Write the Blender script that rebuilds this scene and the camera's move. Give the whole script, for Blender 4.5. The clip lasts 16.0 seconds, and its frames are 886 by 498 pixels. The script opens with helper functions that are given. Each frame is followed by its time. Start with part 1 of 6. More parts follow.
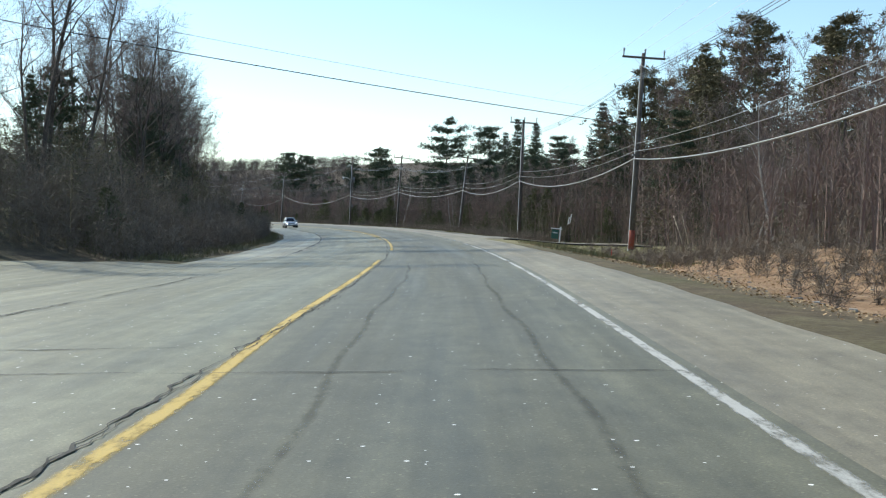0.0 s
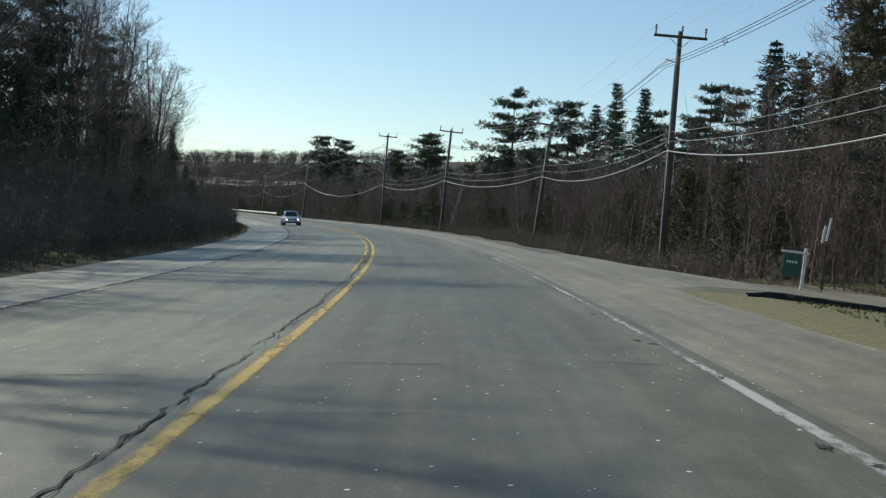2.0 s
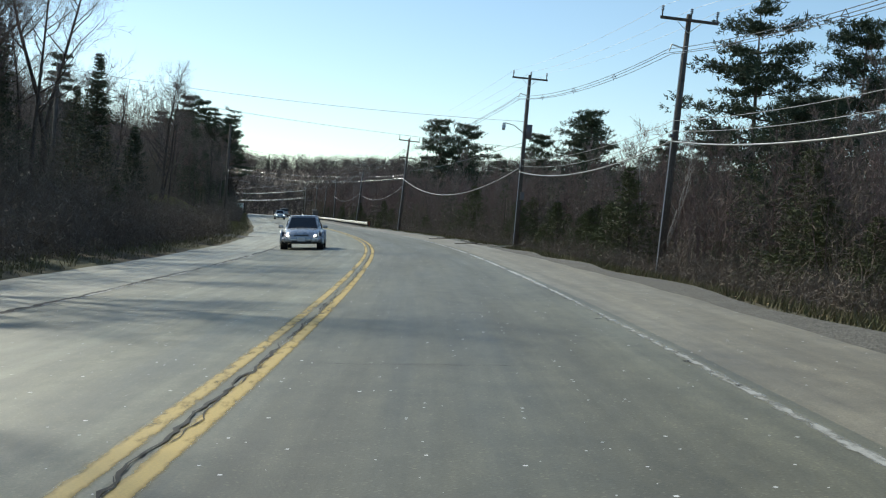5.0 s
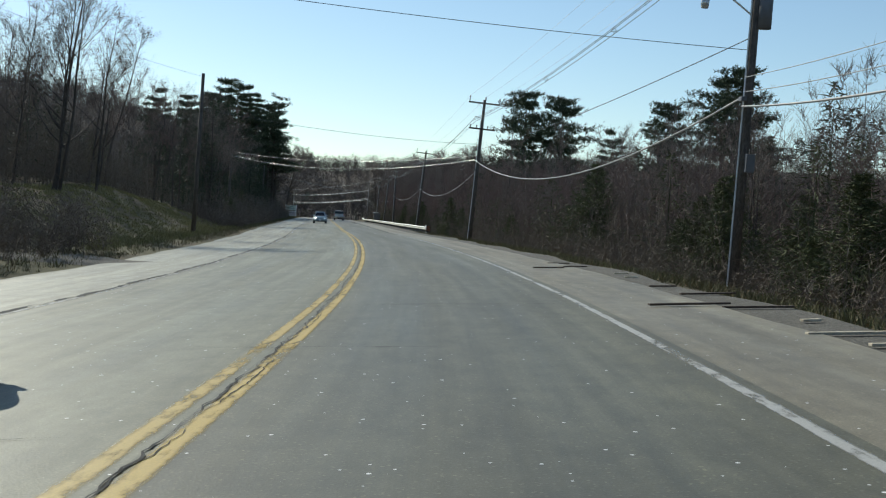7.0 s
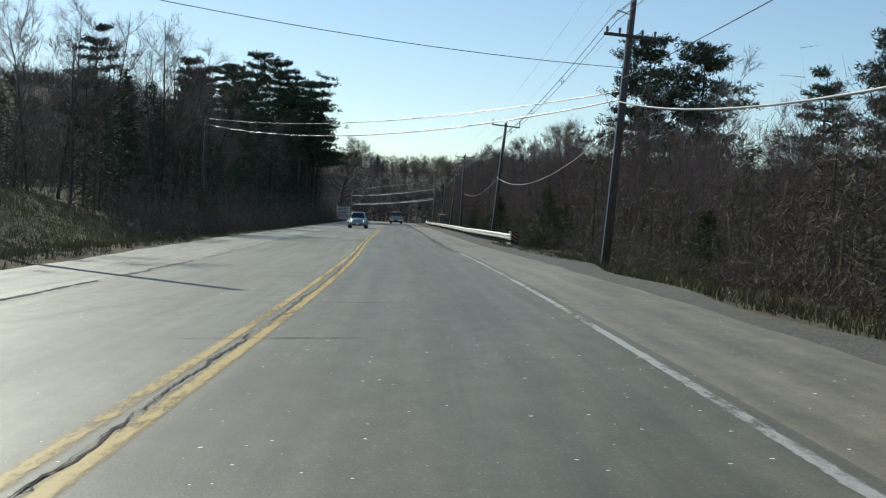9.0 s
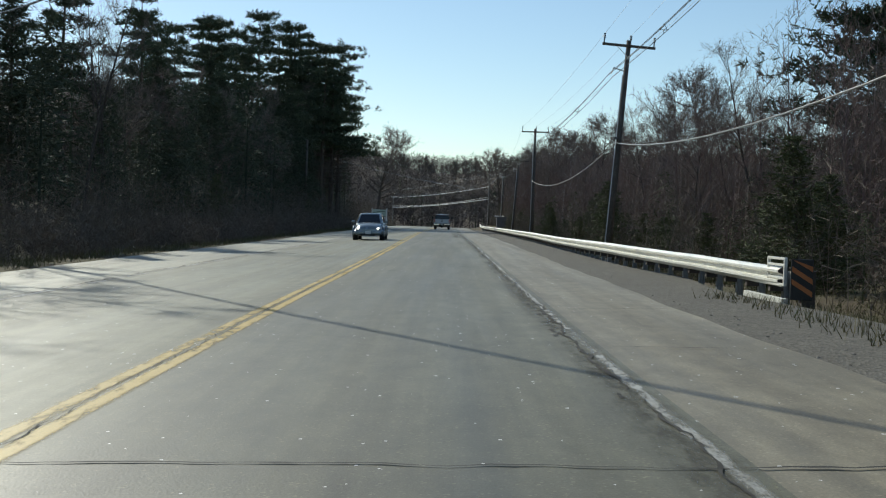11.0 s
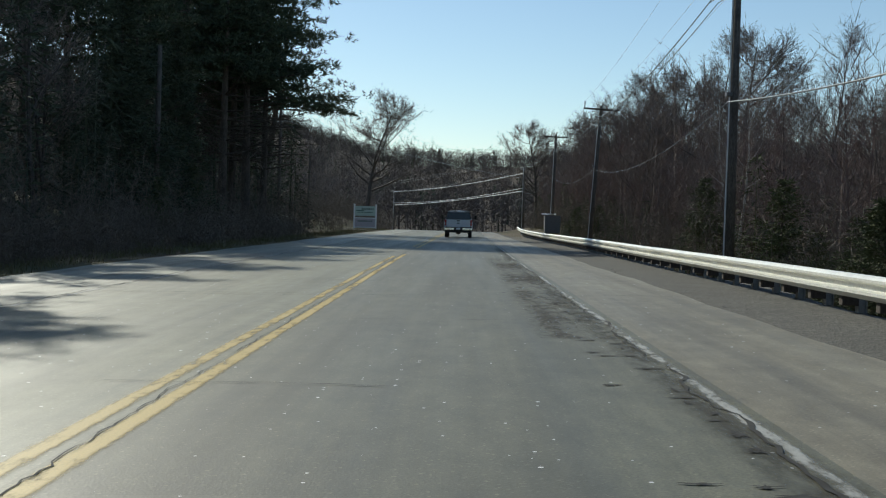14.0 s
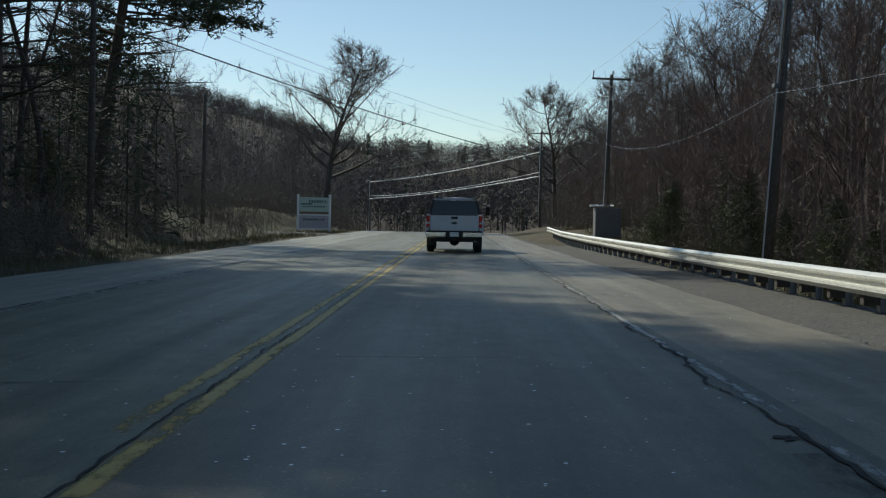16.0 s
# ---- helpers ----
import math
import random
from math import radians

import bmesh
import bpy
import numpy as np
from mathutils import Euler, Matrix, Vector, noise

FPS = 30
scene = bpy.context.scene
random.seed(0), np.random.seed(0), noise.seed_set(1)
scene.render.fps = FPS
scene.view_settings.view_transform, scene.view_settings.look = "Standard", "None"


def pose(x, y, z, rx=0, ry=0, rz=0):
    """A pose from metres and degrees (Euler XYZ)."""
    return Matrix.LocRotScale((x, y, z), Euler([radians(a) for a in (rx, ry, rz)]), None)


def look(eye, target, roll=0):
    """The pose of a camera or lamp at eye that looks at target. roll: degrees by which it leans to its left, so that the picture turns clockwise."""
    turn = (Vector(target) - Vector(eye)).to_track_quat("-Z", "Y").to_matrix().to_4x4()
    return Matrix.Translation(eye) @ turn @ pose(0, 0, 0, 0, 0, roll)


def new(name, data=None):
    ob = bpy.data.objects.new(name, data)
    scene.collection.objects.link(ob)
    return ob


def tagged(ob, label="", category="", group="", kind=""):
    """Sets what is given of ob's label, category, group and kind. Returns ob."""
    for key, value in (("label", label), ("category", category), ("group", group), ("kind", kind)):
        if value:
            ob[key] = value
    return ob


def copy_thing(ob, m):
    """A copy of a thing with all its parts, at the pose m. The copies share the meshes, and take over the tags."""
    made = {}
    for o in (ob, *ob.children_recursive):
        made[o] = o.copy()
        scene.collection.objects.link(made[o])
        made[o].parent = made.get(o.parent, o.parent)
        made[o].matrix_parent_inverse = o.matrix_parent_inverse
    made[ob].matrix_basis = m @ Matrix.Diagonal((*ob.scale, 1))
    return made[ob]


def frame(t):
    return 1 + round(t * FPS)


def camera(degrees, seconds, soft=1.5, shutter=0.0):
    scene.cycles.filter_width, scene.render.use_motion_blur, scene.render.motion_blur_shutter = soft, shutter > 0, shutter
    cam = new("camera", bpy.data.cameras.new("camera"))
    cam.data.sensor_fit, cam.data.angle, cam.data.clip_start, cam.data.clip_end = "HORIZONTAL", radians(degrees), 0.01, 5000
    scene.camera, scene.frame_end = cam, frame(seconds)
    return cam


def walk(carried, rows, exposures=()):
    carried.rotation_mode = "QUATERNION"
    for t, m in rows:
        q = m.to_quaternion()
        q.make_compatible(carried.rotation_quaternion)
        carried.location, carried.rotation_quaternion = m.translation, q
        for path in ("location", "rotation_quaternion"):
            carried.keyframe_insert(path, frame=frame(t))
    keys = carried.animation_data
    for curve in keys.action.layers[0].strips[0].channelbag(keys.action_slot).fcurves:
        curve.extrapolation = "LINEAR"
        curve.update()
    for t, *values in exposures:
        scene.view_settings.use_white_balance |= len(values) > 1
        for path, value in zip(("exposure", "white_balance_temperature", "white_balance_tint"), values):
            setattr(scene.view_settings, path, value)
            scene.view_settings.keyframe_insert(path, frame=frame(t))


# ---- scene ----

# ---- camera: seconds, place, heading to the left of +y, pitch, lean ----
PATH = [
    (0.0, 0.000, 0.000, 1.150, 0.005, -1.327, 1.460),
    (0.5, -0.079, 12.631, 1.153, 0.438, -1.389, 2.317),
    (1.0, -0.064, 25.033, 1.139, 1.081, -1.447, 3.136),
    (1.5, -0.254, 37.293, 1.121, 1.813, -1.393, 3.384),
    (2.0, -0.671, 49.366, 1.108, 2.629, -1.368, 3.542),
    (2.5, -1.221, 61.272, 1.105, 3.568, -1.360, 3.645),
    (3.0, -1.883, 72.985, 1.110, 4.795, -1.272, 3.564),
    (3.5, -2.861, 84.501, 1.123, 5.898, -1.263, 3.883),
    (4.0, -4.093, 95.863, 1.136, 6.916, -1.217, 3.877),
    (4.5, -5.487, 107.056, 1.145, 7.999, -1.308, 3.756),
    (5.0, -7.211, 118.198, 1.150, 9.154, -1.237, 3.852),
    (5.5, -9.085, 129.303, 1.149, 9.988, -1.329, 3.933),
    (6.0, -11.110, 140.336, 1.138, 10.744, -1.384, 3.969),
    (6.5, -13.267, 151.274, 1.118, 11.586, -1.514, 3.891),
    (7.0, -15.531, 162.103, 1.099, 12.781, -1.285, 3.563),
    (7.5, -17.833, 172.750, 1.077, 13.902, -1.321, 3.567),
    (8.0, -20.627, 183.503, 1.067, 14.830, -1.282, 3.602),
    (8.5, -23.581, 194.258, 1.075, 15.604, -1.253, 3.660),
    (9.0, -26.650, 205.024, 1.077, 16.170, -1.347, 3.285),
    (9.5, -29.822, 215.777, 1.074, 16.761, -1.321, 3.001),
    (10.0, -33.109, 226.519, 1.069, 17.374, -1.320, 2.716),
    (10.5, -36.517, 237.246, 1.065, 18.018, -1.311, 2.408),
    (11.0, -40.050, 247.957, 1.063, 18.678, -1.289, 2.050),
    (11.5, -43.698, 258.657, 1.059, 19.155, -1.461, 1.596),
    (12.0, -47.329, 269.381, 1.062, 19.345, -1.303, 1.334),
    (12.5, -50.963, 280.111, 1.079, 19.389, -1.272, 1.349),
    (13.0, -54.650, 290.867, 1.106, 19.265, -1.216, 1.148),
    (13.5, -58.349, 301.620, 1.135, 19.364, -1.220, 1.495),
    (14.0, -62.053, 312.362, 1.158, 19.397, -1.272, 1.610),
    (14.5, -65.831, 323.078, 1.174, 19.332, -1.313, 1.466),
    (15.0, -69.558, 333.871, 1.191, 19.187, -1.241, 1.178),
    (15.5, -73.275, 344.763, 1.206, 19.003, -1.242, 1.051),
    (16.0, -76.926, 355.759, 1.216, 19.000, -1.395, 1.112),
]


def aimed(x, y, z, yaw, pitch, lean):
    a, b = radians(yaw), radians(pitch)
    way = Vector((-math.sin(a) * math.cos(b), math.cos(a) * math.cos(b), math.sin(b)))
    return look((x, y, z), Vector((x, y, z)) + way * 10, lean)


cam = camera(40.0, 16.0, soft=1.2)
# seconds, stops, kelvin, tint: the film darkens a little along the way
EXPOSURES = [(0.0, 0.6, 6500, 3), (1.0, 0.16, 6500, 3), (1.6, -0.08, 6500, 3), (2.5, -0.08, 6500, 3), (3.0, -0.08, 6500, 3), (3.5, 0.1, 6500, 3), (4.0, -0.02, 6500, 3), (4.5, 0.1, 6500, 3), (7.5, -0.15, 6500, 3), (11.0, -0.2, 6500, 3), (13.5, -0.28, 6500, 3), (15.2, -0.28, 6500, 3), (16.0, -0.45, 6500, 3)]
walk(cam, [(t, aimed(*row)) for t, *row in PATH], EXPOSURES)

# ---- daylight: spring sun ahead and to the left ----
SUN_LEFT, SUN_UP = radians(51), radians(31)
sun_way = Vector((-math.sin(SUN_LEFT) * math.cos(SUN_UP), math.cos(SUN_LEFT) * math.cos(SUN_UP), math.sin(SUN_UP)))
world = bpy.data.worlds.new("sky")
scene.world = world
world.use_nodes = True
wn, wl = world.node_tree.nodes, world.node_tree.links
sky = wn.new("ShaderNodeTexSky")
sky.sky_type, sky.sun_disc = "NISHITA", False
sky.sun_elevation, sky.sun_rotation = SUN_UP, -SUN_LEFT
sky.air_density, sky.dust_density, sky.ozone_density, sky.altitude = 0.95, 0.18, 2.2, 60
wl.new(sky.outputs[0], wn["Background"].inputs[0])
wn["Background"].inputs[1].default_value = 0.128
sun = new("sun", bpy.data.lights.new("sun", "SUN"))
sun.data.energy, sun.data.angle, sun.data.color = 4.7, radians(0.53), (1.0, 0.95, 0.86)
sun.matrix_world = look(sun_way * 200, (0, 0, 0))

# ---- materials ----
def material(name, rough=0.8, metal=0.0, spec=0.5):
    m = bpy.data.materials.new(name)
    m.use_nodes = True
    b = m.node_tree.nodes["Principled BSDF"]
    b.inputs["Roughness"].default_value, b.inputs["Metallic"].default_value = rough, metal
    b.inputs["Specular IOR Level"].default_value = spec
    return m, m.node_tree.nodes, m.node_tree.links, b


def coords(n, l, kind="Object", scale=(1, 1, 1)):
    c, mp = n.new("ShaderNodeTexCoord"), n.new("ShaderNodeMapping")
    mp.inputs["Scale"].default_value = scale
    l.new(c.outputs[kind], mp.inputs[0])
    return mp.outputs[0]


def world_coords(n, l, scale=(1, 1, 1)):
    g, mp = n.new("ShaderNodeNewGeometry"), n.new("ShaderNodeMapping")
    mp.inputs["Scale"].default_value = scale
    l.new(g.outputs["Position"], mp.inputs[0])
    return mp.outputs[0]


def noisy(n, l, at, scale, detail=4.0, rough=0.55):
    t = n.new("ShaderNodeTexNoise")
    t.inputs["Scale"].default_value, t.inputs["Detail"].default_value, t.inputs["Roughness"].default_value = scale, detail, rough
    l.new(at, t.inputs["Vector"])
    return t.outputs["Fac"]


def ramp(n, l, fac, *stops):
    r = n.new("ShaderNodeValToRGB")
    while len(r.color_ramp.elements) < len(stops):
        r.color_ramp.elements.new(0.5)
    for e, (p, c) in zip(r.color_ramp.elements, stops):
        e.position, e.color = p, (*c, 1) if len(c) == 3 else c
    l.new(fac, r.inputs[0])
    return r.outputs[0]


def mixed(n, l, fac, a, b, how="MIX"):
    m = n.new("ShaderNodeMix")
    m.data_type, m.blend_type = "RGBA", how
    for socket, v in ((m.inputs[0], fac), (m.inputs[6], a), (m.inputs[7], b)):
        if hasattr(v, "links"):
            l.new(v, socket)
        else:
            socket.default_value = v if isinstance(v, float) else (*v, 1)
    return m.outputs[2]


def bumped(n, l, b, height, strength=0.3, dist=0.01):
    u = n.new("ShaderNodeBump")
    u.inputs["Strength"].default_value, u.inputs["Distance"].default_value = strength, dist
    l.new(height, u.inputs["Height"])
    l.new(u.outputs[0], b.inputs["Normal"])


def island(n):
    return n.new("ShaderNodeNewGeometry").outputs["Random Per Island"]


def grey(v):
    return (v, v, v)


def plain(name, colour, rough=0.5, metal=0.0, wear=0.12, scale=6.0, spec=0.5):
    """A painted or moulded surface with slight dirt and unevenness at two scales."""
    m, n, l, b = material(name, rough, metal, spec)
    at = coords(n, l)
    f = noisy(n, l, at, scale, 5)
    g = noisy(n, l, at, scale * 7, 3)
    dark = tuple(c * (1 - wear) for c in colour)
    light = tuple(min(1, c * (1 + wear * 0.6) + wear * 0.02) for c in colour)
    c = ramp(n, l, f, (0.3, dark), (0.7, light))
    l.new(mixed(n, l, 0.25, c, ramp(n, l, g, (0.35, dark), (0.65, light))), b.inputs["Base Color"])
    l.new(ramp(n, l, f, (0.3, grey(min(1, rough + 0.12))), (0.7, grey(max(0.03, rough - 0.08)))), b.inputs["Roughness"])
    return m


def asphalt(name, dark, light, tint, oiled=None):
    """Worn road surface; its UV map runs across and along the road in metres."""
    m, n, l, b = material(name, 0.75, 0, 0.5)
    at = coords(n, l, "UV")
    along = coords(n, l, "UV", (1, 0.035, 1))
    across = coords(n, l, "UV", (0.25, 1.1, 1))
    streak = noisy(n, l, along, 0.9, 5, 0.6)
    blotch = noisy(n, l, coords(n, l, "UV", (0.5, 0.12, 1)), 1.0, 4, 0.6)
    band = noisy(n, l, across, 0.35, 4)
    grain = noisy(n, l, at, 55, 3, 0.7)
    stone = n.new("ShaderNodeTexVoronoi")
    stone.inputs["Scale"].default_value = 70
    l.new(at, stone.inputs["Vector"])
    c = ramp(n, l, streak, (0.3, dark), (0.72, light))
    c = mixed(n, l, ramp(n, l, blotch, (0.38, grey(0.0)), (0.7, grey(0.75))), c, tint)
    if oiled:
        # tyre and oil polish along the middle of the lane, with wandering edges
        x = n.new("ShaderNodeSeparateXYZ")
        l.new(coords(n, l, "UV", (0.25, 0.25, 0.25)), x.inputs[0])
        wander = n.new("ShaderNodeMath")
        wander.operation = "MULTIPLY_ADD"
        l.new(noisy(n, l, coords(n, l, "UV", (0.8, 0.05, 1)), 0.8, 4), wander.inputs[0])
        wander.inputs[1].default_value = 0.22
        l.new(x.outputs[0], wander.inputs[2])
        a, b0 = oiled
        c = mixed(n, l, ramp(n, l, wander.outputs[0], (a / 4 + 0.05, grey(0.0)), (a / 4 + 0.19, grey(0.5)), (b0 / 4 + 0.03, grey(0.5)), (min(0.999, b0 / 4 + 0.17), grey(0.0))), c, tuple(v * 0.72 for v in dark))
    cloud = noisy(n, l, coords(n, l, "UV", (0.55, 0.11, 1)), 1.4, 5, 0.65)
    c = mixed(n, l, 1.0, c, ramp(n, l, cloud, (0.32, grey(0.74)), (0.5, grey(1.0)), (0.68, grey(1.22))), "MULTIPLY")
    c = mixed(n, l, ramp(n, l, band, (0.45, grey(0.0)), (0.75, grey(0.3))), c, dark)
    c = mixed(n, l, ramp(n, l, grain, (0.35, grey(0.55)), (0.6, grey(0.0))), c, tuple(v * 0.55 for v in dark))
    c = mixed(n, l, ramp(n, l, stone.outputs["Color"], (0.80, grey(0.0)), (0.97, grey(0.28))), c, tuple(min(1, v * 2.4) for v in light))
    # hand-sized mottling, long rubbed streaks in the wheel tracks, and white dots painted for glints
    mottle = noisy(n, l, coords(n, l, "UV", (1, 0.45, 1)), 3.2, 6, 0.72)
    c = mixed(n, l, 1.0, c, ramp(n, l, mottle, (0.3, grey(0.72)), (0.5, grey(1.0)), (0.7, grey(1.25))), "MULTIPLY")
    rub = noisy(n, l, coords(n, l, "UV", (2.6, 0.05, 1)), 1.3, 4, 0.6)
    c = mixed(n, l, 1.0, c, ramp(n, l, rub, (0.34, grey(0.8)), (0.5, grey(1.0)), (0.66, grey(1.18))), "MULTIPLY")
    glint = n.new("ShaderNodeTexVoronoi")
    glint.inputs["Scale"].default_value = 8.5
    l.new(at, glint.inputs["Vector"])
    few = n.new("ShaderNodeSeparateXYZ")
    l.new(glint.outputs["Color"], few.inputs[0])
    size = n.new("ShaderNodeMapRange")
    size.inputs["From Min"].default_value, size.inputs["From Max"].default_value = 0.5, 1.0
    size.inputs["To Min"].default_value, size.inputs["To Max"].default_value = 0.0, 0.125
    l.new(few.outputs[0], size.inputs["Value"])
    near = n.new("ShaderNodeMath")
    near.operation = "LESS_THAN"
    l.new(glint.outputs["Distance"], near.inputs[0])
    l.new(size.outputs[0], near.inputs[1])
    c = mixed(n, l, near.outputs[0], c, (0.85, 0.84, 0.8))
    l.new(c, b.inputs["Base Color"])
    l.new(ramp(n, l, streak, (0.3, grey(0.66)), (0.7, grey(0.5))), b.inputs["Roughness"])
    bumped(n, l, b, mixed(n, l, 0.5, grain, stone.outputs["Distance"]), 0.25, 0.005)
    return m


def worn_paint(name, paint, keep, half=0.055, soft=0.03, fray=0.05, strength=1.0, rough=0.6):
    """Paint or tar rubbed through in places, with frayed soft edges; UV x runs from the middle of its strip."""
    m, n, l, b = material(name, rough)
    at = coords(n, l, "UV")
    long = coords(n, l, "UV", (1, 0.3, 1))
    f = noisy(n, l, long, 9, 6, 0.7)
    big = noisy(n, l, coords(n, l, "UV", (1, 0.22, 1)), 1.3, 3)
    fine = noisy(n, l, at, 60, 3, 0.7)
    l.new(ramp(n, l, fine, (0.3, tuple(v * 0.75 for v in paint)), (0.7, paint)), b.inputs["Base Color"])

    def maths(how, p, q, r=None):
        k = n.new("ShaderNodeMath")
        k.operation = how
        for socket, v in zip(k.inputs, (p, q, r)):
            if v is None:
                continue
            if isinstance(v, float):
                socket.default_value = v
            else:
                l.new(v, socket)
        return k.outputs[0]

    x = n.new("ShaderNodeSeparateXYZ")
    l.new(at, x.inputs[0])
    away = maths("MULTIPLY_ADD", maths("SUBTRACT", noisy(n, l, long, 14, 5, 0.7), 0.5), fray * 2, maths("ABSOLUTE", x.outputs[0], 0.0))
    edge = n.new("ShaderNodeMapRange")
    edge.interpolation_type = "SMOOTHSTEP"
    edge.inputs["From Min"].default_value, edge.inputs["From Max"].default_value = half - soft, half + soft
    edge.inputs["To Min"].default_value, edge.inputs["To Max"].default_value = strength, 0.0
    l.new(away, edge.inputs["Value"])
    worn = n.new("ShaderNodeMapRange")
    worn.interpolation_type = "SMOOTHSTEP"
    worn.inputs["From Min"].default_value, worn.inputs["From Max"].default_value = keep - 0.07, keep + 0.09
    worn.inputs["To Min"].default_value, worn.inputs["To Max"].default_value = 1.0, 0.08
    l.new(maths("MULTIPLY", maths("ADD", f, big), 0.5), worn.inputs["Value"])
    l.new(maths("MULTIPLY", edge.outputs[0], worn.outputs[0]), b.inputs["Alpha"])
    bumped(n, l, b, fine, 0.3, 0.004)
    return m


def ground_mat():
    """Leaf litter, dead grass and thin green grass on a verge."""
    m, n, l, b = material("verge_ground", 0.95, 0, 0.2)
    at = world_coords(n, l)
    big, mid, fine = noisy(n, l, at, 0.12, 4), noisy(n, l, at, 1.3, 5, 0.65), noisy(n, l, at, 14, 5, 0.7)
    c = ramp(n, l, mid, (0.28, (0.065, 0.05, 0.034)), (0.5, (0.13, 0.10, 0.06)), (0.72, (0.20, 0.165, 0.10)))
    c = mixed(n, l, ramp(n, l, big, (0.42, grey(0.0)), (0.6, grey(0.65))), c, (0.105, 0.115, 0.045))
    c = mixed(n, l, ramp(n, l, fine, (0.4, grey(0.6)), (0.62, grey(0.0))), c, (0.06, 0.045, 0.03))
    c = mixed(n, l, ramp(n, l, fine, (0.62, grey(0.0)), (0.8, grey(0.4))), c, (0.26, 0.205, 0.125))
    # bare orange-brown soil under the leafy bank near the start
    place = n.new("ShaderNodeSeparateXYZ")
    l.new(at, place.inputs[0])

    def edge(socket, lo, hi):
        m0 = n.new("ShaderNodeMapRange")
        m0.interpolation_type = "SMOOTHSTEP"
        m0.inputs["From Min"].default_value, m0.inputs["From Max"].default_value = lo, hi
        l.new(socket, m0.inputs["Value"])
        return m0.outputs[0]

    def times(p, q):
        k = n.new("ShaderNodeMath")
        k.operation = "MULTIPLY"
        l.new(p, k.inputs[0]), l.new(q, k.inputs[1])
        return k.outputs[0]

    bank = times(times(edge(place.outputs[0], 4.5, 7.5), edge(place.outputs[0], 24, 17)), times(edge(place.outputs[1], 4, 14), edge(place.outputs[1], 66, 54)))
    soil = ramp(n, l, mid, (0.3, (0.17, 0.105, 0.062)), (0.5, (0.27, 0.17, 0.10)), (0.7, (0.36, 0.25, 0.155)))
    c = mixed(n, l, bank, c, soil)
    # short dry grass before the turnout
    flat = times(edge(place.outputs[0], 1.0, 3.0), times(edge(place.outputs[1], 52, 60), edge(place.outputs[1], 75, 72)))
    hay = ramp(n, l, fine, (0.35, (0.13, 0.115, 0.058)), (0.55, (0.225, 0.205, 0.115)), (0.75, (0.32, 0.285, 0.18)))
    c = mixed(n, l, flat, c, hay)
    # brown leaf floor of the hillside woods, darkened in colour for shade under trees
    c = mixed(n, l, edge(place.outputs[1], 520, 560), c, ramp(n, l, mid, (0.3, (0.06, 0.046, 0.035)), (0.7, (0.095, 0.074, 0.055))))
    l.new(c, b.inputs["Base Color"])
    bumped(n, l, b, mixed(n, l, 0.5, mid, fine), 0.8, 0.06)
    return m


def gravel_mat():
    m, n, l, b = material("gravel", 0.9, 0, 0.3)
    at = world_coords(n, l)
    v = n.new("ShaderNodeTexVoronoi")
    v.inputs["Scale"].default_value = 28
    l.new(at, v.inputs["Vector"])
    f = noisy(n, l, at, 1.2, 5)
    c = ramp(n, l, v.outputs["Color"], (0.1, (0.075, 0.07, 0.058)), (0.9, (0.18, 0.168, 0.14)))
    l.new(mixed(n, l, ramp(n, l, f, (0.4, grey(0.0)), (0.7, grey(0.6))), c, (0.095, 0.088, 0.072)), b.inputs["Base Color"])
    bumped(n, l, b, v.outputs["Distance"], 0.7, 0.02)
    return m


def bark(name, dark, light, scale=5.0):
    m, n, l, b = material(name, 0.9, 0, 0.25)
    at = coords(n, l, "Object", (1, 1, 0.25))
    f = noisy(n, l, at, scale, 5, 0.65)
    g = noisy(n, l, at, scale * 6, 3)
    c = ramp(n, l, f, (0.3, dark), (0.7, light))
    c = mixed(n, l, ramp(n, l, g, (0.4, grey(0.5)), (0.6, grey(0.0))), c, tuple(v * 0.5 for v in dark))
    l.new(c, b.inputs["Base Color"])
    bumped(n, l, b, f, 0.6, 0.02)
    return m


def strewn(name, *colours, rough=0.85, glow=0.0):
    """Many small pieces, each with a tone of its own."""
    m, n, l, b = material(name, rough, 0, 0.3)
    k = len(colours) - 1
    c = ramp(n, l, island(n), *[(i / k, col) for i, col in enumerate(colours)])
    f = noisy(n, l, world_coords(n, l), 0.35, 3)
    l.new(mixed(n, l, ramp(n, l, f, (0.35, grey(0.0)), (0.7, grey(0.5))), c, tuple(v * 0.55 for v in colours[0])), b.inputs["Base Color"])
    return m


def glass_mat(name, colour, rough=0.05):
    m, n, l, b = material(name, rough, 0, 0.4)
    at = coords(n, l)
    f = noisy(n, l, at, 3, 4)
    l.new(ramp(n, l, f, (0.3, colour), (0.7, tuple(v * 1.25 for v in colour))), b.inputs["Base Color"])
    b.inputs["Coat Weight"].default_value = 0.05
    return m


def galvanised():
    m, n, l, b = material("galvanised_steel", 0.4, 0.15)
    at = coords(n, l, "Object")
    v = n.new("ShaderNodeTexVoronoi")
    v.inputs["Scale"].default_value = 26
    l.new(at, v.inputs["Vector"])
    f = noisy(n, l, at, 1.6, 5)
    c = ramp(n, l, v.outputs["Color"], (0.1, (0.74, 0.73, 0.65)), (0.9, (0.86, 0.85, 0.77)))
    l.new(mixed(n, l, ramp(n, l, f, (0.6, grey(0.0)), (0.85, grey(0.4))), c, (0.42, 0.38, 0.33)), b.inputs["Base Color"])
    l.new(ramp(n, l, f, (0.3, grey(0.3)), (0.7, grey(0.48))), b.inputs["Roughness"])
    return m


